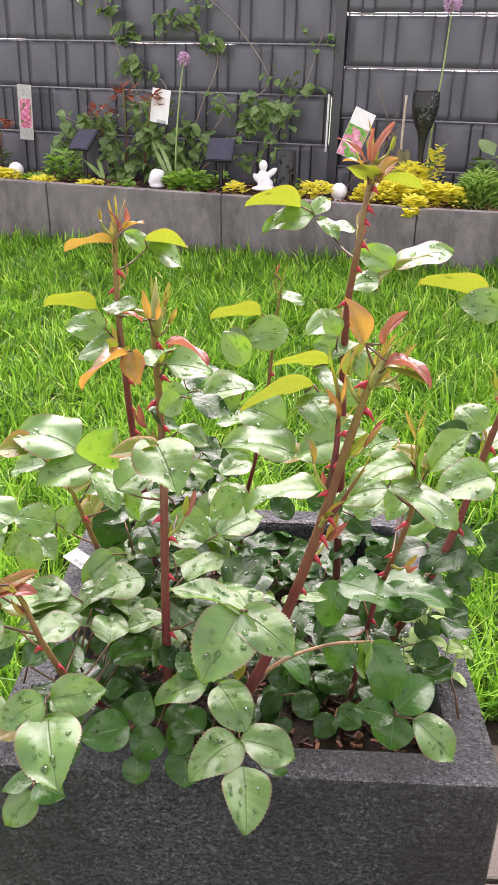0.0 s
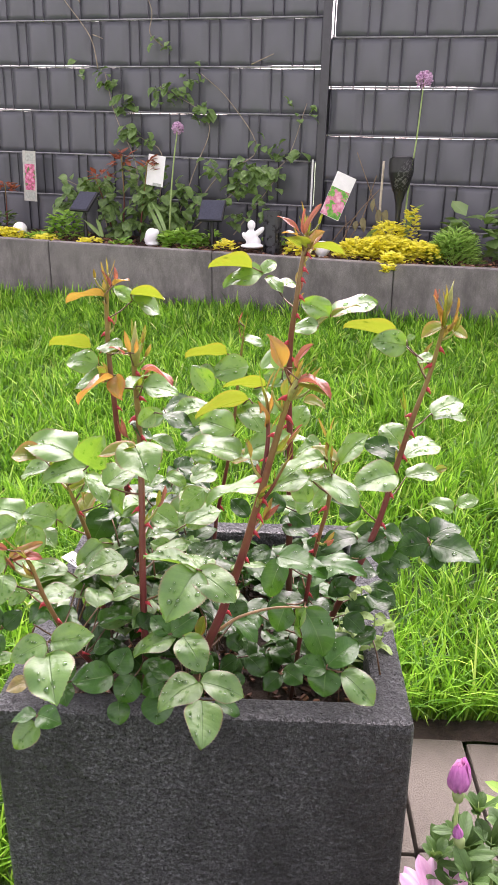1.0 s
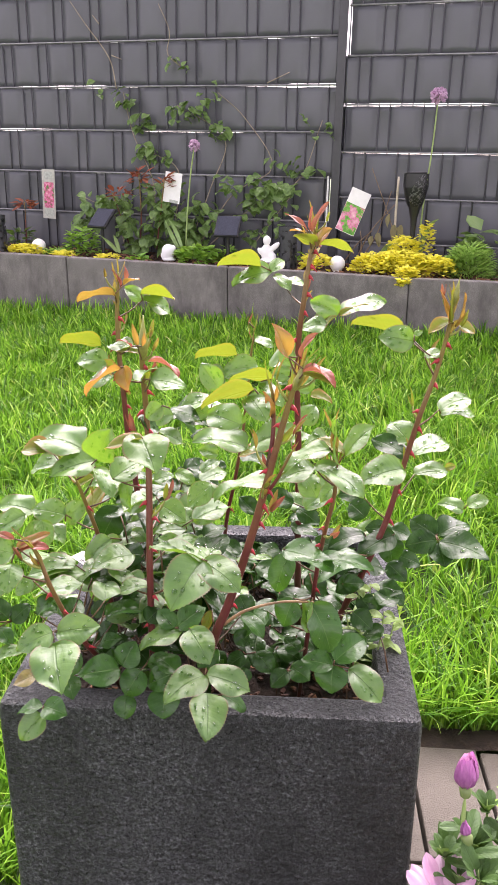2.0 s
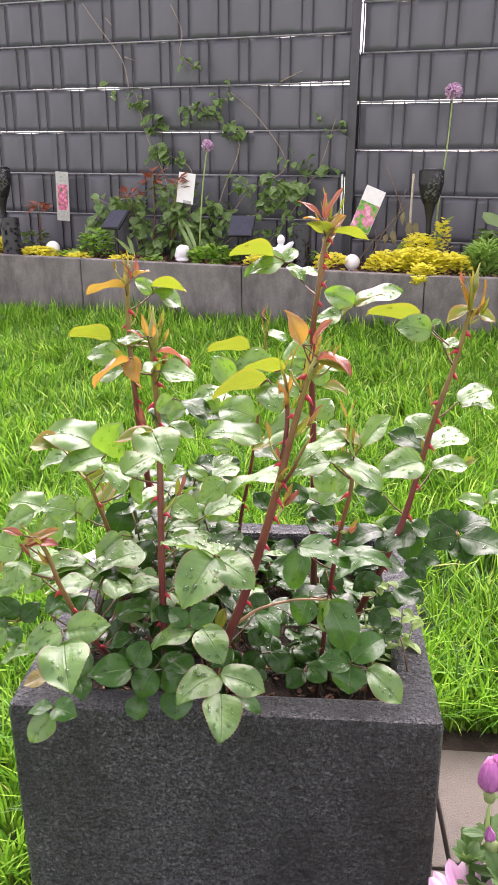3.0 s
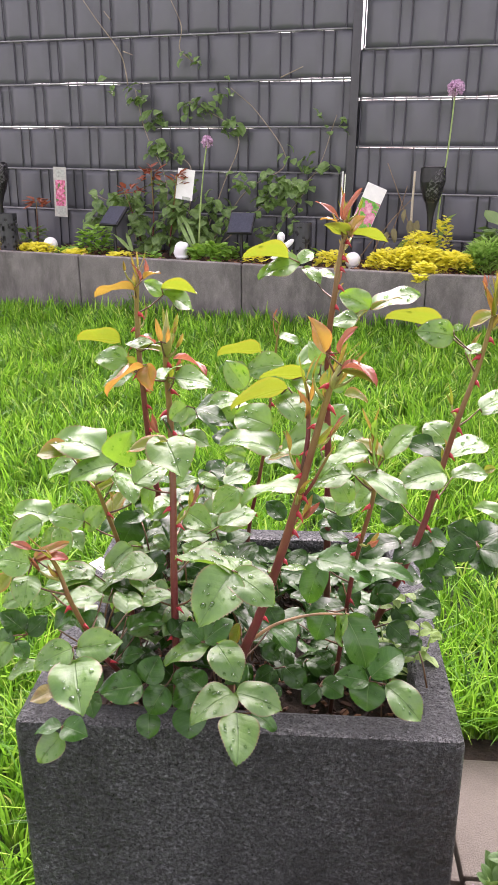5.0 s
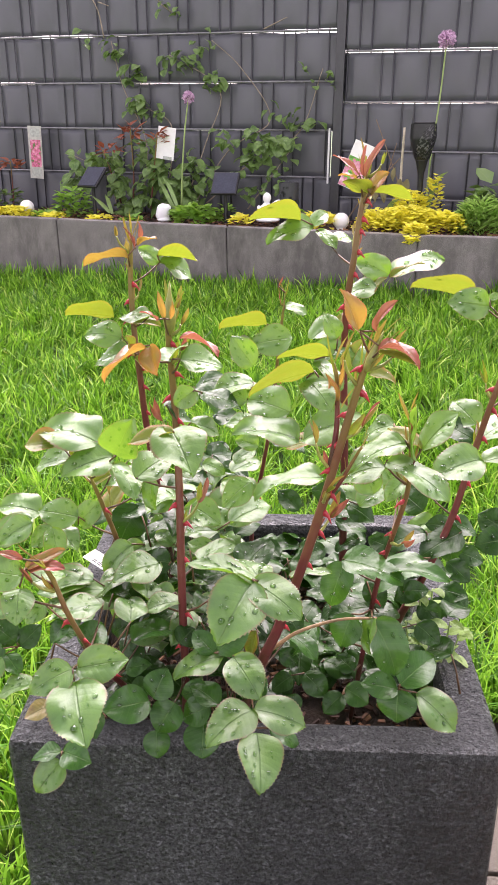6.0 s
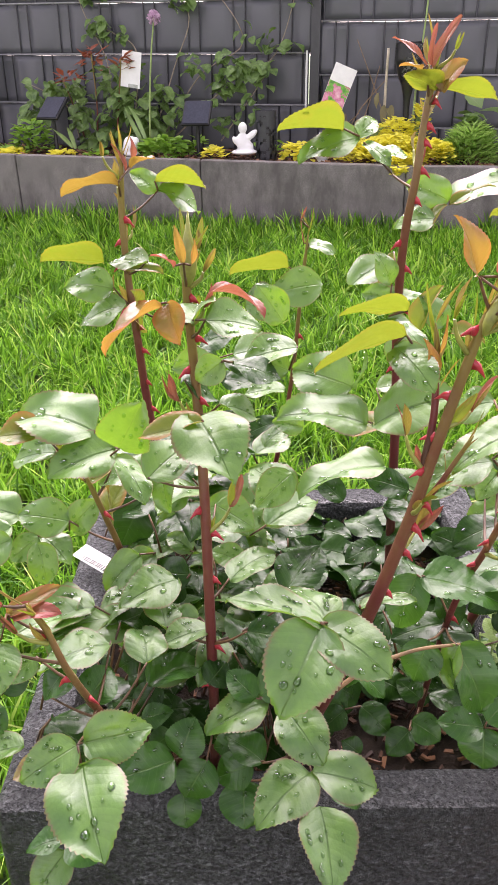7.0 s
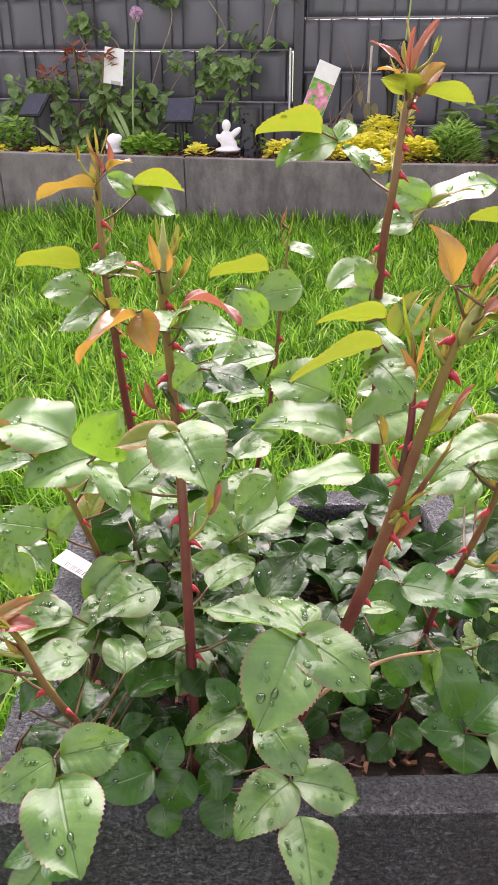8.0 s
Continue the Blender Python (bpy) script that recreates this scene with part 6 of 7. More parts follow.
M["ink"] = plain_mat("black_ink", (0.02, 0.02, 0.02), 0.5, vary=0.1)
M["strap"] = plain_mat("strap_leaf", (0.20, 0.30, 0.11), 0.5, vary=0.35, scale=25)
M["lavender"] = n_mat("needle_leaf", [(0.3, (0.24, 0.46, 0.08)), (0.7, (0.46, 0.66, 0.18))], 0.5, 45, 0.5)
M["red_shoot"] = leaf_mat("red_rose_shoot", (0.30, 0.055, 0.045), (0.30, 0.12, 0.05), (0.25, 0.1, 0.06), 0.3, 0.4, (0.5, 0.12, 0.06))

# lights and ornaments
solar_torch(0.553, 2.903, 0.527, 0.33, 0.052, "black solar garden torch with a pierced flame-pattern head")
solar_torch(-1.470, 3.361, 0.545, 0.34, 0.054, "black solar garden torch beside a dark column light")
pierced_lantern(0.019, 2.957, 0.440, 0.083, 0.19, "dark pierced metal column light standing in the mulch")
pierced_lantern(-1.380, 3.200, 0.465, 0.089, 0.190, "dark pierced metal column light among golden creeper")
solar_spot(-0.869, 3.199, 0.646, 0.118, 45, -32, "solar light with tilted dark blue panel above low plants")
solar_spot(-0.255, 3.045, 0.623, 0.115, 50, -12, "solar light with tilted dark panel on a spike before the climber")


def ball_light(x, y, z, r, label):
    ball = thing("ball_ornament", (x, y, z), label, "ornament", "white balls in the bed")
    bm = bmesh.new()
    bmesh.ops.create_uvsphere(bm, u_segments=24, v_segments=14, radius=r, matrix=Matrix.Translation((x, y, z + r * 0.9)))
    under(part("ball", bm, M["white"], smooth=True), ball)
    bm = bmesh.new()
    lathe(bm, [(r * 0.55, -0.02), (r * 0.6, 0.006), (r * 0.5, 0.012)], 16, (x, y, z))
    under(part("foot", bm, M["white"], smooth=True), ball)


ball_light(-1.212, 3.295, 0.474, 0.034, "white ceramic ball in golden creeper")
ball_light(0.237, 2.905, 0.447, 0.034, "white ceramic ball beside the golden creeper")


def figurine(name, x, y, z, lumps, label):
    """A plain white garden figure out of rounded lumps melted into one skin."""
    bm = bmesh.new()
    for dx, dz, rx, rz, lean in lumps:
        bmesh.ops.create_icosphere(bm, subdivisions=3, radius=1, matrix=Matrix.LocRotScale((dx, 0, dz), Euler((0, lean, 0)), (rx, rx * 0.8, rz)))
    ob = part(name, bm, M["white"], smooth=True)
    rm = ob.modifiers.new("melt", "REMESH")
    rm.mode, rm.voxel_size, rm.use_smooth_shade = "VOXEL", 0.004, True
    sm = ob.modifiers.new("soften", "SMOOTH")
    sm.iterations = 4
    ob.location = (x, y, z)
    tagged(ob, label, "figurine")


figurine("garden_figurine", -0.532, 3.079, 0.461, [(0.0, 0.008, 0.034, 0.010, 0), (-0.002, 0.042, 0.031, 0.036, 0), (0.016, 0.055, 0.018, 0.020, 0.3), (-0.010, 0.026, 0.028, 0.020, 0)], "small rounded white ceramic figure on the mulch")
figurine("garden_figurine", -0.068, 2.927, 0.473, [(0.0, 0.010, 0.052, 0.011, 0), (-0.006, 0.045, 0.025, 0.036, -0.1), (-0.004, 0.098, 0.018, 0.022, 0), (0.028, 0.070, 0.013, 0.032, 0.9), (-0.030, 0.050, 0.012, 0.022, -0.7), (0.012, 0.030, 0.026, 0.02, 0)], "white ceramic figure with raised wings on a round foot")

# printed plant tags
plant_tag("plant_tag", ((-1.222, 3.569, 0.859), (-1.233, 3.571, 0.617), 0.074), "faded plant tag with pink blossom hanging on the fence", [("print", -0.36, 0.40, 0.22, 0.74, M["tag_pink"]), ("print", -0.36, 0.36, 0.05, 0.18, M["tag_grey"]), ("print", -0.30, 0.34, 0.80, 0.95, M["tag_grey"])], M["tag_faded"])
plant_tag("plant_tag", ((-0.526, 3.270, 0.848), (-0.546, 3.275, 0.712), 0.085), "blank white plant tag among climber leaves", [("print", -0.1, 0.4, 0.0, 0.10, M["tag_grey"])])
plant_tag("plant_tag", ((0.344, 3.103, 0.775), (0.273, 3.122, 0.593), 0.092), "leaning plant tag with printed pink roses and green leaves", [("print", -0.49, 0.49, 0.01, 0.66, M["tag_rose"])])

# alliums
allium([(-0.464, 3.167, 0.514), (-0.454, 3.164, 0.657), (-0.435, 3.160, 0.829), (-0.413, 3.154, 0.963)], 0.026, 2, "tall allium with a small mauve ball flower")
allium([(0.593, 2.979, 0.508), (0.599, 2.977, 0.708), (0.618, 2.973, 0.929), (0.629, 2.970, 1.151)], 0.034, 3, "very tall allium with a mauve ball flower")
grassy = thing("allium_foliage", (0.520, 2.936, 0.500), "arching grey-green strap leaves beside the creeper", "plant")
strap_leaf(grassy, [(0.591, 2.918, 0.509), (0.604, 2.904, 0.597), (0.624, 2.879, 0.649), (0.651, 2.842, 0.673)], 0.011, M["strap"])
strap_leaf(grassy, [(0.416, 2.880, 0.502), (0.436, 2.854, 0.551), (0.462, 2.817, 0.573)], 0.011, M["strap"])
grassy = thing("allium_foliage", (-0.492, 3.139, 0.506), "upright green strap leaves among the climber", "plant")
for a, b, c in (((-0.492, 3.139, 0.506), (-0.528, 3.131, 0.583), (-0.553, 3.111, 0.648)), ((-0.473, 3.135, 0.506), (-0.508, 3.144, 0.595), (-0.539, 3.134, 0.648)), ((-0.795, 3.189, 0.489), (-0.829, 3.181, 0.529), (-0.868, 3.164, 0.567)), ((-0.784, 3.187, 0.484), (-0.798, 3.182, 0.542), (-0.806, 3.166, 0.571))):
    strap_leaf(grassy, [a, b, c], 0.010, M["strap"])

# canes and dry stems
stick = thing("bamboo_stake", (0.497, 3.044, 0.489), "pale split bamboo stake stuck in the bed", "stake")
stem_part("stake", stick, [(0.495, 3.044, 0.477), (0.492, 3.046, 0.658), (0.496, 3.044, 0.836)], 0.006, 0.005, M["bamboo"])
dry = thing("dry_perennial", (0.402, 3.088, 0.472), "withered brown perennial with hanging leaves", "plant")
for pts in ([(0.328, 3.108, 0.470), (0.395, 3.090, 0.608), (0.493, 3.066, 0.723)], [(0.357, 3.100, 0.483), (0.420, 3.084, 0.595), (0.473, 3.091, 0.775)], [(0.278, 3.120, 0.461), (0.335, 3.105, 0.545), (0.394, 3.070, 0.604)], [(0.509, 3.082, 0.485), (0.489, 3.087, 0.608), (0.388, 3.154, 0.869)], [(0.351, 3.102, 0.496), (0.351, 3.102, 0.558), (0.344, 3.103, 0.602)]):
    stem_part("stem", dry, pts, 0.0032, 0.0018, M["dead"])
DRY_LEAF = leaf_mesh("dry_leaf", M["withered"], 40, 0.5, 0.3, 0.1)
for b, t in (((0.466, 3.042, 0.682), (0.453, 3.025, 0.624)), ((0.487, 3.036, 0.635), (0.484, 3.016, 0.564)), ((0.516, 3.030, 0.635), (0.513, 3.010, 0.560)), ((0.499, 3.033, 0.623), (0.532, 3.005, 0.566)), ((0.394, 3.060, 0.585), (0.385, 3.042, 0.543)), ((0.417, 3.054, 0.598), (0.426, 3.031, 0.539))):
    ob = part("dry_leaf", DRY_LEAF)
    ob.matrix_basis = leaf_pose(b, t, 0.028, 20)
    under(ob, dry)

# climber on the fence
climber = thing("climber", (-0.655, 3.373, 0.456), "leafy climbing plant with bare brown twigs on the fence", "climber")
for pts in (
    [(-0.841, 3.542, 1.231), (-0.872, 3.550, 1.369), (-0.987, 3.579, 1.522), (-1.060, 3.597, 1.623)],
    [(-0.512, 3.460, 1.322), (-0.574, 3.475, 1.378), (-0.562, 3.472, 1.472), (-0.612, 3.485, 1.588)],
    [(-0.684, 3.380, 0.483), (-0.657, 3.461, 0.774), (-0.762, 3.514, 1.024), (-0.808, 3.534, 1.217)],
    [(-0.566, 3.351, 0.485), (-0.524, 3.427, 0.826), (-0.625, 3.470, 0.919), (-0.747, 3.510, 0.965)],
    [(-0.479, 3.329, 0.488), (-0.367, 3.371, 0.774), (-0.298, 3.397, 1.001), (-0.532, 3.464, 1.152)],
    [(-0.420, 3.314, 0.515), (-0.256, 3.342, 0.748), (-0.067, 3.330, 0.874), (-0.197, 3.379, 1.086), (-0.331, 3.414, 1.204)],
    [(-0.364, 3.299, 0.517), (-0.119, 3.308, 0.724), (0.065, 3.296, 0.823), (0.162, 3.298, 1.077)],
    [(-0.804, 3.411, 0.480), (-0.864, 3.461, 0.641), (-1.047, 3.524, 0.735)],
    [(-0.170, 3.250, 0.495), (-0.091, 3.274, 0.596), (0.027, 3.305, 0.748)],
    [(-0.915, 3.561, 1.518), (-0.946, 3.568, 1.556)],
    [(-0.859, 3.547, 1.380), (-0.808, 3.534, 1.361)],
    [(-0.097, 3.354, 1.238), (0.006, 3.328, 1.280)],
):
    stem_part("twig", climber, pts, 0.0032, 0.0018, M["vine"], 6)
CLIMB = [leaf_mesh("climber_leaf", M["climber"], 50 + s, 0.25, 0.3, 0.1, teeth=6, toothed=False) for s in range(3)]
vine_rnd = random.Random(12)


def climber_leaves(x0, x1, z0, z1, y, count, size):
    """Leaves hung at random over a stretch of the fence."""
    knots = [(vine_rnd.uniform(x0, x1), vine_rnd.uniform(z0, z1)) for _ in range(count // 7)] if count > 30 else []
    for _ in range(count):
        x, z = vine_rnd.uniform(x0, x1), vine_rnd.uniform(z0, z1)
        if knots:
            x, z = vine_rnd.choice(knots)
            x, z = x + vine_rnd.gauss(0, 0.026), z + vine_rnd.gauss(0, 0.020)
        yy = y + WALL_SLOPE * (x - 0.2) - vine_rnd.uniform(0, 0.12 if z < 0.85 else 0.03)
        a = vine_rnd.uniform(0, 6.283)
        ln = size * vine_rnd.uniform(0.65, 1.2)
        tip = Vector((x + ln * math.cos(a) * 0.75, yy - 0.5 * ln, z - ln * vine_rnd.uniform(0.1, 0.75)))
        ob = part("leaf", vine_rnd.choice(CLIMB))
        ob.matrix_basis = leaf_pose((x, yy, z), tip, ln * vine_rnd.uniform(0.6, 0.8), vine_rnd.uniform(-35, 35))
        under(ob, climber)


for spot, count, size in (((-0.789, 3.529, 1.187), 7, 0.05), ((-0.708, 3.508, 1.075), 9, 0.055), ((-0.905, 3.558, 1.233), 2, 0.045), ((-0.505, 3.457, 1.112), 7, 0.05), ((-0.434, 3.439, 1.134), 5, 0.05), ((-0.353, 3.419, 1.041), 8, 0.055), ((-0.364, 3.422, 1.205), 5, 0.045), ((-0.511, 3.459, 1.327), 4, 0.04), ((-0.699, 3.498, 0.938), 8, 0.055), ((-0.597, 3.472, 0.905), 5, 0.05), ((0.025, 3.315, 0.873), 3, 0.06), ((0.103, 3.295, 0.872), 3, 0.06), ((-0.055, 3.335, 0.923), 2, 0.05), ((0.099, 3.305, 1.066), 2, 0.04), ((0.159, 3.290, 1.017), 3, 0.045)):
    climber_leaves(spot[0] - 0.05, spot[0] + 0.05, spot[2] - 0.035, spot[2] + 0.05, spot[1] + 0.2523 * (spot[0] - 0.2), round(count * 2.0), size * 1.05)
climber_leaves(-0.721, -0.314, 0.479, 0.791, 3.210, 190, 0.062)
climber_leaves(-0.294, 0.021, 0.664, 0.831, 3.218, 104, 0.062)
climber_leaves(-1.048, -0.753, 0.596, 0.760, 3.192, 84, 0.062)
climber_leaves(-0.827, -0.476, 0.457, 0.721, 3.157, 96, 0.062)
climber_leaves(-0.334, 0.099, 0.505, 0.686, 3.192, 44, 0.052)

# red-shooted rose in the bed and its small neighbour
bed_rose = thing("bed_rose", (-0.668, 3.289, 0.465), "low rose with dark red new shoots before the fence", "rose", "roses in the bed")
for pts in ([(-0.710, 3.299, 0.491), (-0.696, 3.296, 0.650), (-0.700, 3.297, 0.842)], [(-0.623, 3.277, 0.493), (-0.599, 3.271, 0.651), (-0.572, 3.264, 0.824)], [(-0.767, 3.314, 0.517), (-0.804, 3.323, 0.649), (-0.841, 3.333, 0.754)]):
    stem_part("stem", bed_rose, pts, 0.004, 0.0025, M["cane"])
bed_leaf_clump("red_leaves", bed_rose, M["red_shoot"], (-0.700, 3.297, 0.778), 0.05, 0.09, 34, 0.05, 3, 0.4)
bed_leaf_clump("red_leaves", bed_rose, M["red_shoot"], (-0.576, 3.265, 0.774), 0.04, 0.06, 22, 0.05, 4, 0.4)
bed_leaf_clump("red_leaves", bed_rose, M["red_shoot"], (-0.804, 3.323, 0.741), 0.06, 0.03, 18, 0.05, 5, 0.4)
bed_rose = thing("bed_rose", (-1.347, 3.461, 0.448), "small rose with reddish leaves before the fence", "rose", "roses in the bed")
stem_part("stem", bed_rose, [(-1.329, 3.455, 0.477), (-1.322, 3.454, 0.617), (-1.319, 3.453, 0.705)], 0.0035, 0.002, M["cane"])
bed_leaf_clump("red_leaves", bed_rose, M["red_shoot"], (-1.323, 3.454, 0.666), 0.05, 0.05, 26, 0.045, 6, 0.55)
bed_leaf_clump("leaves", bed_rose, M["climber"], (-1.349, 3.443, 0.500), 0.07, 0.07, 36, 0.05, 7, 0.6)

# low green plants
for centre, radius, high, count, size, seed, label in (
    ((-0.972, 3.234, 0.466), 0.10, 0.15, 200, 0.04, 8, "bushy bright green herb in the bed"),
    ((-1.098, 3.223, 0.459), 0.09, 0.05, 90, 0.034, 9, "low green ground cover along the bed edge"),
    ((-0.397, 3.063, 0.438), 0.125, 0.10, 260, 0.040, 10, "dense low rosette of fresh green leaves"),
    ((-0.265, 3.100, 0.453), 0.06, 0.09, 50, 0.038, 11, "sparse green seedling plant under the solar panel"),
    ((0.034, 3.042, 0.478), 0.05, 0.10, 30, 0.04, 12, "thin green plant beside the column light"),
    ((-0.675, 3.072, 0.457), 0.05, 0.04, 46, 0.035, 14, "small green plant at the bed edge"),
):
    herb = thing("low_plant", centre, label, "plant")
    bed_leaf_clump("leaves", herb, M["herb"], (centre[0], centre[1], bed_z(centre[0]) - 0.005), radius, high, count, size, seed, 0.62)
hyd = thing("leafy_shrub", (0.868, 2.868, 0.437), "broad-leaved green shrub at the end of the bed", "shrub")
bed_leaf_clump("leaves", hyd, M["climber"], (0.885, 2.885, 0.416), 0.13, 0.26, 70, 0.085, 15, 0.65)
needle = thing("needle_shrub", (0.777, 2.788, 0.424), "rounded fresh green shrub with narrow needle leaves", "shrub")
bed_leaf_clump("foliage", needle, M["lavender"], (0.781, 2.788, 0.415), 0.115, 0.165, 1700, 0.040, 16, 0.18, -0.40)

# golden creeper spilling over the wall
gold = thing("golden_creeper", (0.490, 2.759, 0.451), "bright yellow creeping plant spilling over the bed wall", "ground cover", "golden creepers")
for centre, radius, high, count, seed in (((0.493, 2.788, 0.451), 0.16, 0.075, 560, 20), ((0.383, 2.847, 0.449), 0.11, 0.06, 300, 21), ((0.628, 2.765, 0.450), 0.12, 0.06, 330, 22), ((0.512, 2.856, 0.462), 0.10, 0.11, 240, 23), ((0.603, 2.853, 0.509), 0.04, 0.12, 50, 27), ((0.505, 2.651, 0.432), 0.055, 0.05, 110, 28), ((0.487, 2.590, 0.422), 0.028, 0.03, 36, 29)):
    bed_leaf_clump("leaves", gold, M["yellow"], centre, radius, high * 1.35, round(count * 2.0), 0.021, seed, 1.0, -0.1)
gold = thing("golden_creeper", (0.150, 2.908, 0.465), "thin yellow creeping plant on the mulch", "ground cover", "golden creepers")
bed_leaf_clump("leaves", gold, M["yellow"], (0.150, 2.907, 0.456), 0.085, 0.06, 120, 0.030, 24, 0.9)
bed_leaf_clump("leaves", gold, M["yellow"], (-0.189, 2.949, 0.461), 0.05, 0.04, 50, 0.028, 25, 0.9)
gold = thing("golden_creeper", (-1.311, 3.276, 0.473), "yellow creeping plant along the bed edge", "ground cover", "golden creepers")
for centre, radius, high, count, seed in (((-1.274, 3.249, 0.465), 0.12, 0.05, 240, 30), ((-1.502, 3.324, 0.469), 0.10, 0.09, 200, 31), ((-1.054, 3.167, 0.462), 0.08, 0.03, 90, 32), ((-1.632, 3.357, 0.474), 0.12, 0.09, 200, 33), ((-0.821, 3.109, 0.464), 0.07, 0.02, 50, 34)):
    bed_leaf_clump("leaves", gold, M["yellow"], centre, radius, high, round(count * 1.9), 0.020, seed, 1.0, -0.25)


def in_bed(r):
    x = r.uniform(-1.7, 1.3)
    return (x, wall_y(x) + 0.07 + 0.5 * r.random() ** 1.6, bed_z(x) + r.uniform(0.0, 0.018))


chips("bed_mulch", 2600, in_bed, 0.022, "reddish brown bark chips strewn over the bed")

# ---------------------------------------------------------------- beside the planter


def daisy_pot():
    """A potted pink daisy standing on the paving beside the planter."""
    pot = thing("flower_pot", (0.30, -0.10, 0), "terracotta-brown round pot standing on the paving", "pot")
    bm = bmesh.new()
    lathe(bm, [(0.075, 0.0), (0.08, 0.004), (0.10, 0.20), (0.108, 0.20), (0.108, 0.225), (0.098, 0.225), (0.094, 0.205), (0.0, 0.205)], 28, (0.31, -0.10, 0))
    under(part("body", bm, M["pot"], smooth=False), pot)
    plant = thing("pink_daisy", (0.30, -0.10, 0.205), "pink daisy with one open flower, a closed bud and fleshy leaves", "flower")
    rnd = random.Random(44)
    leaf = [leaf_mesh("fleshy_leaf", M["daisy_leaf"], 60 + k, 0.25, 0.25, 0.05, teeth=6, shape=1.5, toothed=True) for k in range(2)]

    def stalk(points, leaves, r=0.0022):
        line = smooth_line(points, 6)
        under(part("stem", tube(bmesh.new(), line, r * 1.2, r * 0.7, 7, 0.2), M["stem_green"]), plant)
        for k in range(leaves):
            i = int((0.25 + 0.62 * k / max(leaves, 1)) * (len(line) - 1))
            a = k * 2.4 + rnd.uniform(-0.4, 0.4)
            ln = rnd.uniform(0.026, 0.042)
            tip = line[i] + Vector((math.cos(a) * ln * 0.75, math.sin(a) * ln * 0.75, ln * rnd.uniform(0.25, 0.8)))
            ob = part("leaf", rnd.choice(leaf))
            ob.matrix_basis = leaf_pose(line[i], tip, ln * 0.32, rnd.uniform(-20, 20))
            under(ob, plant)
        if leaves == 8:
            for k in range(6):
                a = k * 1.05 + rnd.uniform(-0.3, 0.3)
                ln = rnd.uniform(0.022, 0.034)
                ob = part("leaf", rnd.choice(leaf))
                ob.matrix_basis = leaf_pose(line[-2], line[-2] + Vector((math.cos(a) * ln * 0.5, math.sin(a) * ln * 0.5, ln * rnd.uniform(0.5, 1.0))), ln * 0.40, rnd.uniform(-20, 20))
                under(ob, plant)
        return line[-1], (line[-1] - line[-2]).normalized()

    petal = leaf_mesh("petal", M["petal"], 70, -0.35, 0.1, 0.03, teeth=5, shape=1.35, toothed=False)

    def bloom(at, up, length, open_, petals, tone, name, inner=None):
        """Petals round an axis; open_: the angle in degrees between petal and axis."""
        up = Vector(up).normalized()
        a = up.orthogonal().normalized()
        b = up.cross(a)
        head = part(name, lathe(bmesh.new(), [(0.0006, -0.006), (0.004, -0.003), (0.0052, 0.003), (0.003, 0.006)], 12, (0, 0, 0)), M["disc"] if tone is petal else M["sepal"], smooth=True)
        head.matrix_basis = Matrix.Translation(at) @ up.to_track_quat("Z", "Y").to_matrix().to_4x4()
        under(head, plant)
        for ring in range(2):
            for k in range(petals):
                an = 6.2832 * (k + 0.5 * ring) / petals + rnd.uniform(-0.08, 0.08)
                out = a * math.cos(an) + b * math.sin(an)
                op = radians(open_ + rnd.uniform(-6, 6) - 8 * ring)
                d = up * math.cos(op) + out * math.sin(op)
                base = Vector(at) + out * (0.0042 if open_ > 30 else 0.003) + up * 0.002
                z = (up * math.sin(op) - out * math.cos(op))
                x = d.cross(z)
                ln = length * rnd.uniform(0.9, 1.08)
                m = Matrix((x, d, z)).transposed().to_4x4() @ Matrix.Diagonal((length * (0.36 if open_ > 30 else 0.40), ln, ln, 1))
                ob = part("petal", inner if inner and ring else tone)
                ob.matrix_basis = Matrix.Translation(base) @ m
                ob.parent = head
                ob.matrix_parent_inverse = head.matrix_basis.inverted()

    closed = leaf_mesh("petal_back", M["petal_dark"], 71, 0.55, -0.75, 0.03, teeth=8, shape=1.2, toothed=False)
    closed_pink = leaf_mesh("petal_inside", M["petal_inner"], 72, 0.45, -0.60, 0.05, teeth=8, shape=1.3, toothed=False)
    top, up = stalk([(0.27, -0.10, 0.20), (0.245, -0.095, 0.30), (0.223, -0.09, 0.36), (0.220, -0.088, 0.404)], 5)
    bloom(top, up, 0.029, 29, 8, closed, "closed_flower", closed_pink)
    top, up = stalk([(0.28, -0.11, 0.20), (0.255, -0.11, 0.29), (0.228, -0.10, 0.345), (0.224, -0.095, 0.362)], 6)
    bloom(top, up, 0.013, 16, 8, closed, "spent_flower")
    top, up = stalk([(0.27, -0.13, 0.20), (0.23, -0.13, 0.27), (0.205, -0.12, 0.318)], 5)
    bloom(top, Vector((-0.15, -0.15, 1)), 0.036, 62, 9, petal, "open_flower")
    for tip in ((0.203, -0.092, 0.352), (0.214, -0.108, 0.338), (0.210, -0.075, 0.330), (0.232, -0.078, 0.345)):
        stalk([(0.285, -0.10, 0.20), (0.5 * (tip[0] + 0.265), tip[1], 0.28), tip], 8, 0.0018)
    for k in range(14):
        a = k * 2.4
        x, y = 0.31 + 0.07 * math.cos(a) * (0.3 + 0.7 * ((k * 37) % 10) / 10), -0.10 + 0.07 * math.sin(a)
        stalk([(0.31 + 0.3 * (x - 0.31), -0.10 + 0.3 * (y + 0.1), 0.20), (x - 0.01, y, 0.28), (x - 0.02, y, 0.335 + 0.03 * math.sin(k * 1.7))], 8, 0.0018)


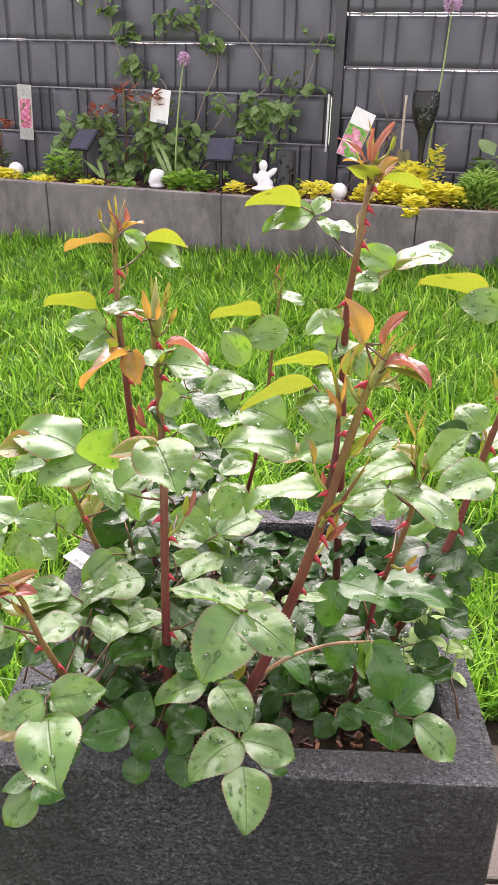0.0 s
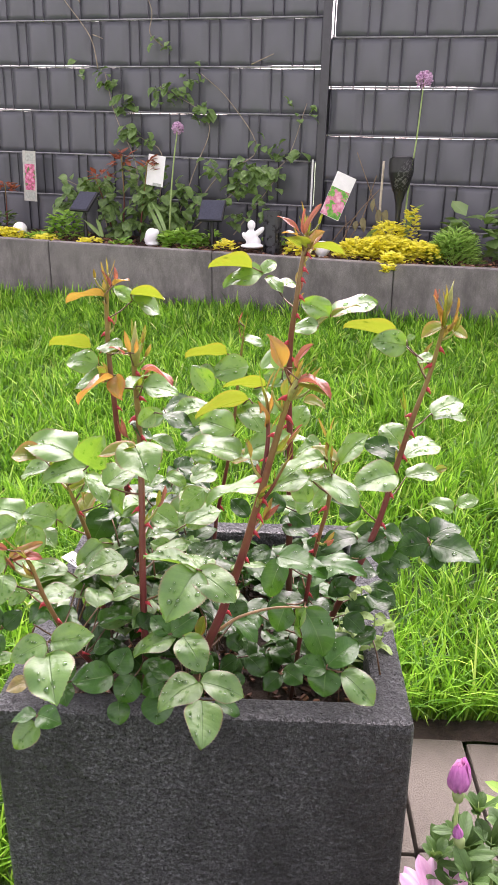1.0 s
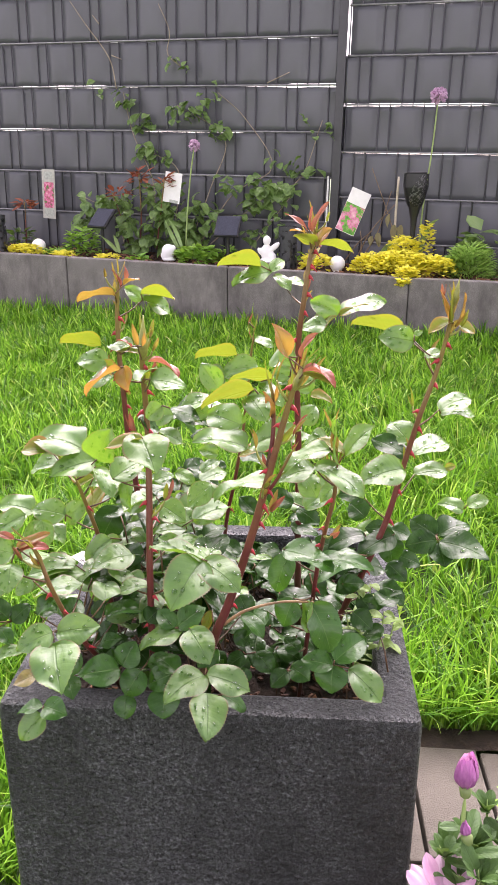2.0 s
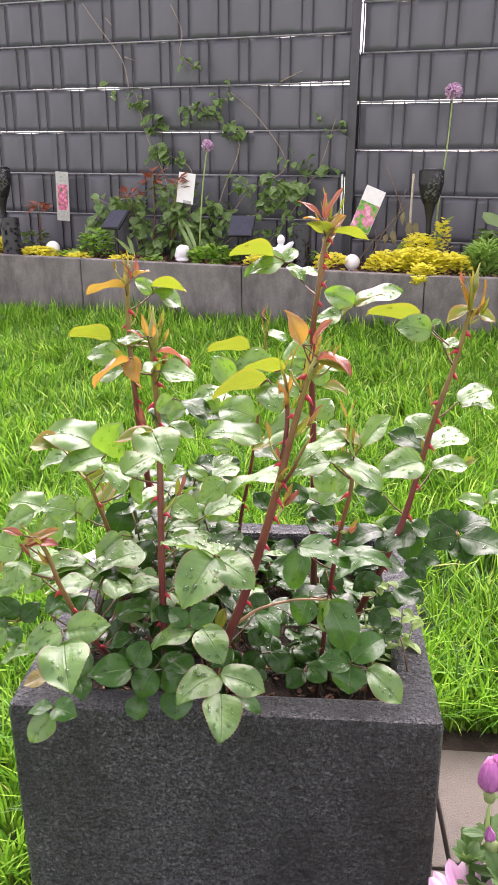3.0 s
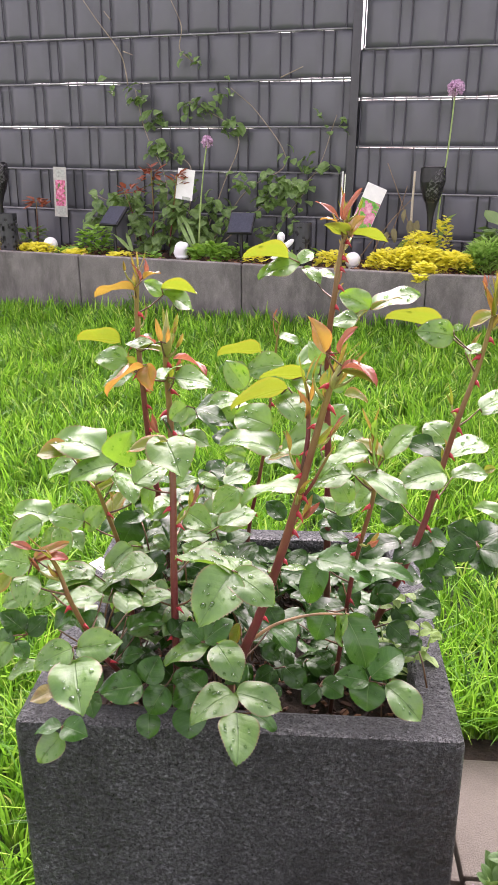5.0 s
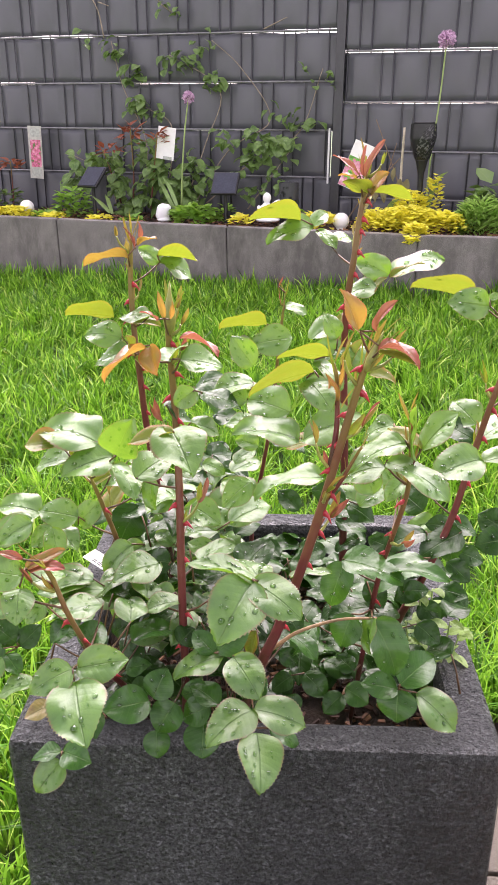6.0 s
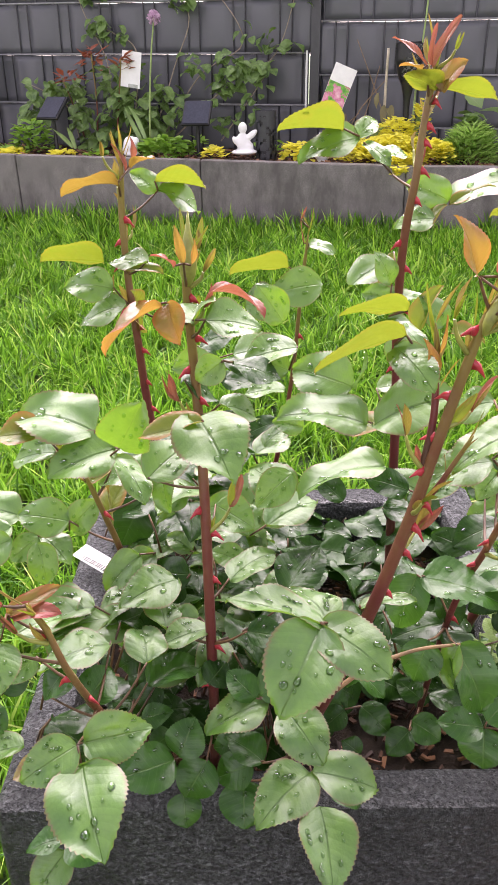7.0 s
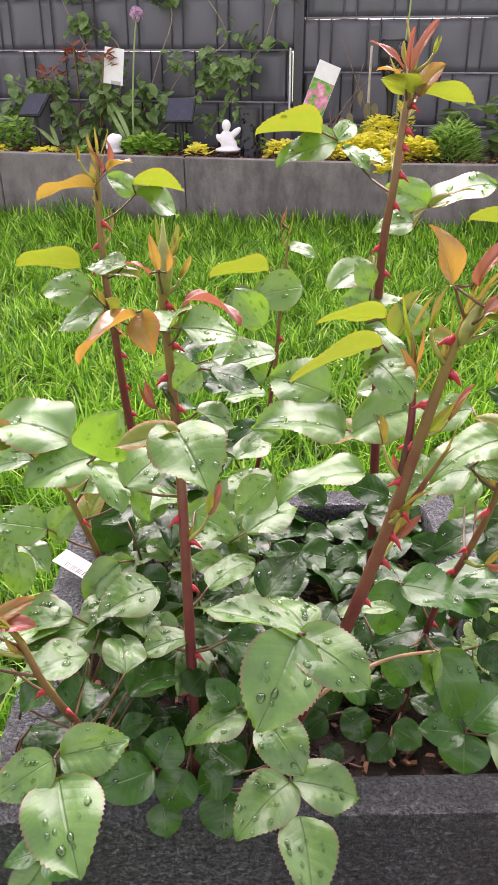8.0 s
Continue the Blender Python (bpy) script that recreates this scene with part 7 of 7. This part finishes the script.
M["pot"] = plain_mat("terracotta", (0.22, 0.12, 0.08), 0.8, vary=0.2, scale=30)
M["daisy_leaf"] = leaf_mat("daisy_leaf", (0.022, 0.066, 0.011), (0.055, 0.125, 0.022), (0.14, 0.22, 0.08), 0.15, 0.5, (0.2, 0.35, 0.06), veiny=0.4)
M["petal"] = leaf_mat("pink_petal", (0.72, 0.36, 0.58), (0.90, 0.66, 0.80), (0.72, 0.40, 0.60), 0.35, 0.5, (0.8, 0.4, 0.65), veiny=0.25)
M["petal_dark"] = leaf_mat("purple_petal", (0.30, 0.08, 0.26), (0.52, 0.20, 0.44), (0.24, 0.06, 0.22), 0.3, 0.45, (0.6, 0.2, 0.5), veiny=0.8)
M["petal_inner"] = leaf_mat("rosy_petal", (0.55, 0.20, 0.44), (0.74, 0.42, 0.62), (0.45, 0.14, 0.36), 0.35, 0.45, (0.7, 0.3, 0.55), veiny=0.6)
M["sepal"] = plain_mat("sepal_green", (0.16, 0.22, 0.07), 0.5, vary=0.2)
M["disc"] = plain_mat("purple_disc", (0.10, 0.05, 0.14), 0.6, vary=0.4, scale=300)
daisy_pot()
pot = thing("flower_pot", (0.43, 0.09, 0), "black plastic pot beside the daisy on the paving", "pot")
bm = bmesh.new()
lathe(bm, [(0.060, 0.0), (0.064, 0.004), (0.080, 0.17), (0.085, 0.17), (0.085, 0.19), (0.078, 0.19), (0.076, 0.175), (0.0, 0.175)], 28, (0.43, 0.09, 0))
under(part("body", bm, M["black"]), pot)
fresh = thing("low_plant", (0.43, 0.09, 0.175), "bright yellow-green leafy plant in a black pot", "plant")
bed_leaf_clump("leaves", fresh, M["herb"], (0.43, 0.09, 0.165), 0.125, 0.07, 240, 0.032, 77, 0.5)

# seedlings at the rim, and the tag left on the rose
weed = thing("seedling", (0.172, 0.15, 0.35), "pale green seedling leaning over the planter rim", "plant")
WEED = leaf_mesh("seedling_leaf", M["seedling"], 80, 0.2, 0.2, 0.06, teeth=4)
weed_rnd = random.Random(8)
for k in range(5):
    root = Vector((0.140 + 0.006 * k, 0.125 + 0.008 * (k % 3), 0.345))
    top = Vector((0.132 + 0.013 * k, 0.105 + 0.012 * (k % 3), 0.478 - 0.018 * abs(k - 1.5)))
    line = smooth_line([root, root.lerp(top, 0.5) + Vector((0.004, 0, 0)), top], 7)
    under(part("stem", tube(bmesh.new(), line, 0.0012, 0.0007, 5), M["stem_green"]), weed)
    for j in range(11):
        c = line[min(4 + j, len(line) - 1)]
        a = j * 2.4 + weed_rnd.uniform(-0.4, 0.4)
        ln = weed_rnd.uniform(0.012, 0.019)
        ob = part("leaf", WEED)
        ob.matrix_basis = leaf_pose(c, c + Vector((math.cos(a) * ln, math.sin(a) * ln - 0.003, weed_rnd.uniform(-0.002, 0.008))), ln * 0.62, weed_rnd.uniform(-25, 25))
        under(ob, weed)
tag = thing("barcode_tag", (-0.178, 0.255, 0.412), "white plastic plant tag with printed barcode resting on the planter rim", "plant label")
tx = Vector((0.0335, -0.0155, -0.0120)).normalized()
ty = Vector((0.0073, 0.0212, -0.0018))
ty = (ty - tx * ty.dot(tx)).normalized()
m = Matrix.Translation((-0.198, 0.255, 0.4213)) @ Matrix((tx, ty, tx.cross(ty))).transposed().to_4x4()
bm = bmesh.new()
box(bm, 0.0, 0.058, 0.0, 0.0225, -0.0004, 0.0004)
ob = part("card", bm, M["tag_white"])
ob.matrix_basis = m
under(ob, tag)
for k in range(16):
    bm = bmesh.new()
    wide = 0.0012 if k % 3 else 0.0007
    box(bm, 0.009 + 0.0021 * k, 0.009 + 0.0021 * k + wide, 0.0015, 0.0085, 0.0005, 0.0008)
    ob = part("bar", bm, M["ink"])
    ob.matrix_basis = m
    under(ob, tag)

# ---------------------------------------------------------------- paving, laid last


def build_paving():
    paving = thing("pavement", (0.5, 0, 0), "beige-grey concrete pavers laid in rows with dark open joints", "paving", kind="structure")
    variants = []
    for k in range(4):
        bm = bmesh.new()
        box(bm, -0.0525, 0.0525, -0.1085, 0.1085, -0.05, 0.0, 0.004)
        for v in bm.verts:
            v.co += Vector((0.0012 * noise.noise(v.co * 30 + Vector((k, 0, 0))), 0.0012 * noise.noise(v.co * 30 + Vector((0, k, 5))), 0))
        me = bpy.data.meshes.new("paver")
        bm.to_mesh(me)
        bm.free()
        me.materials.append(M["paver"])
        variants.append(me)
    rnd = random.Random(9)
    for c in range(-4, 12):
        x = 0.323 + 0.11 * c
        for r in range(9):
            y = 0.334 - 0.222 * r - (0.006 if c % 2 else 0)
            ob = new("paver", variants[rnd.randrange(4)])
            ob.parent = paving
            ob.location = (x - 0.5, y, rnd.uniform(-0.0015, 0.0015))
            ob.rotation_euler = (rnd.uniform(-0.004, 0.004), rnd.uniform(-0.004, 0.004), rnd.uniform(-0.006, 0.006))


build_paving()
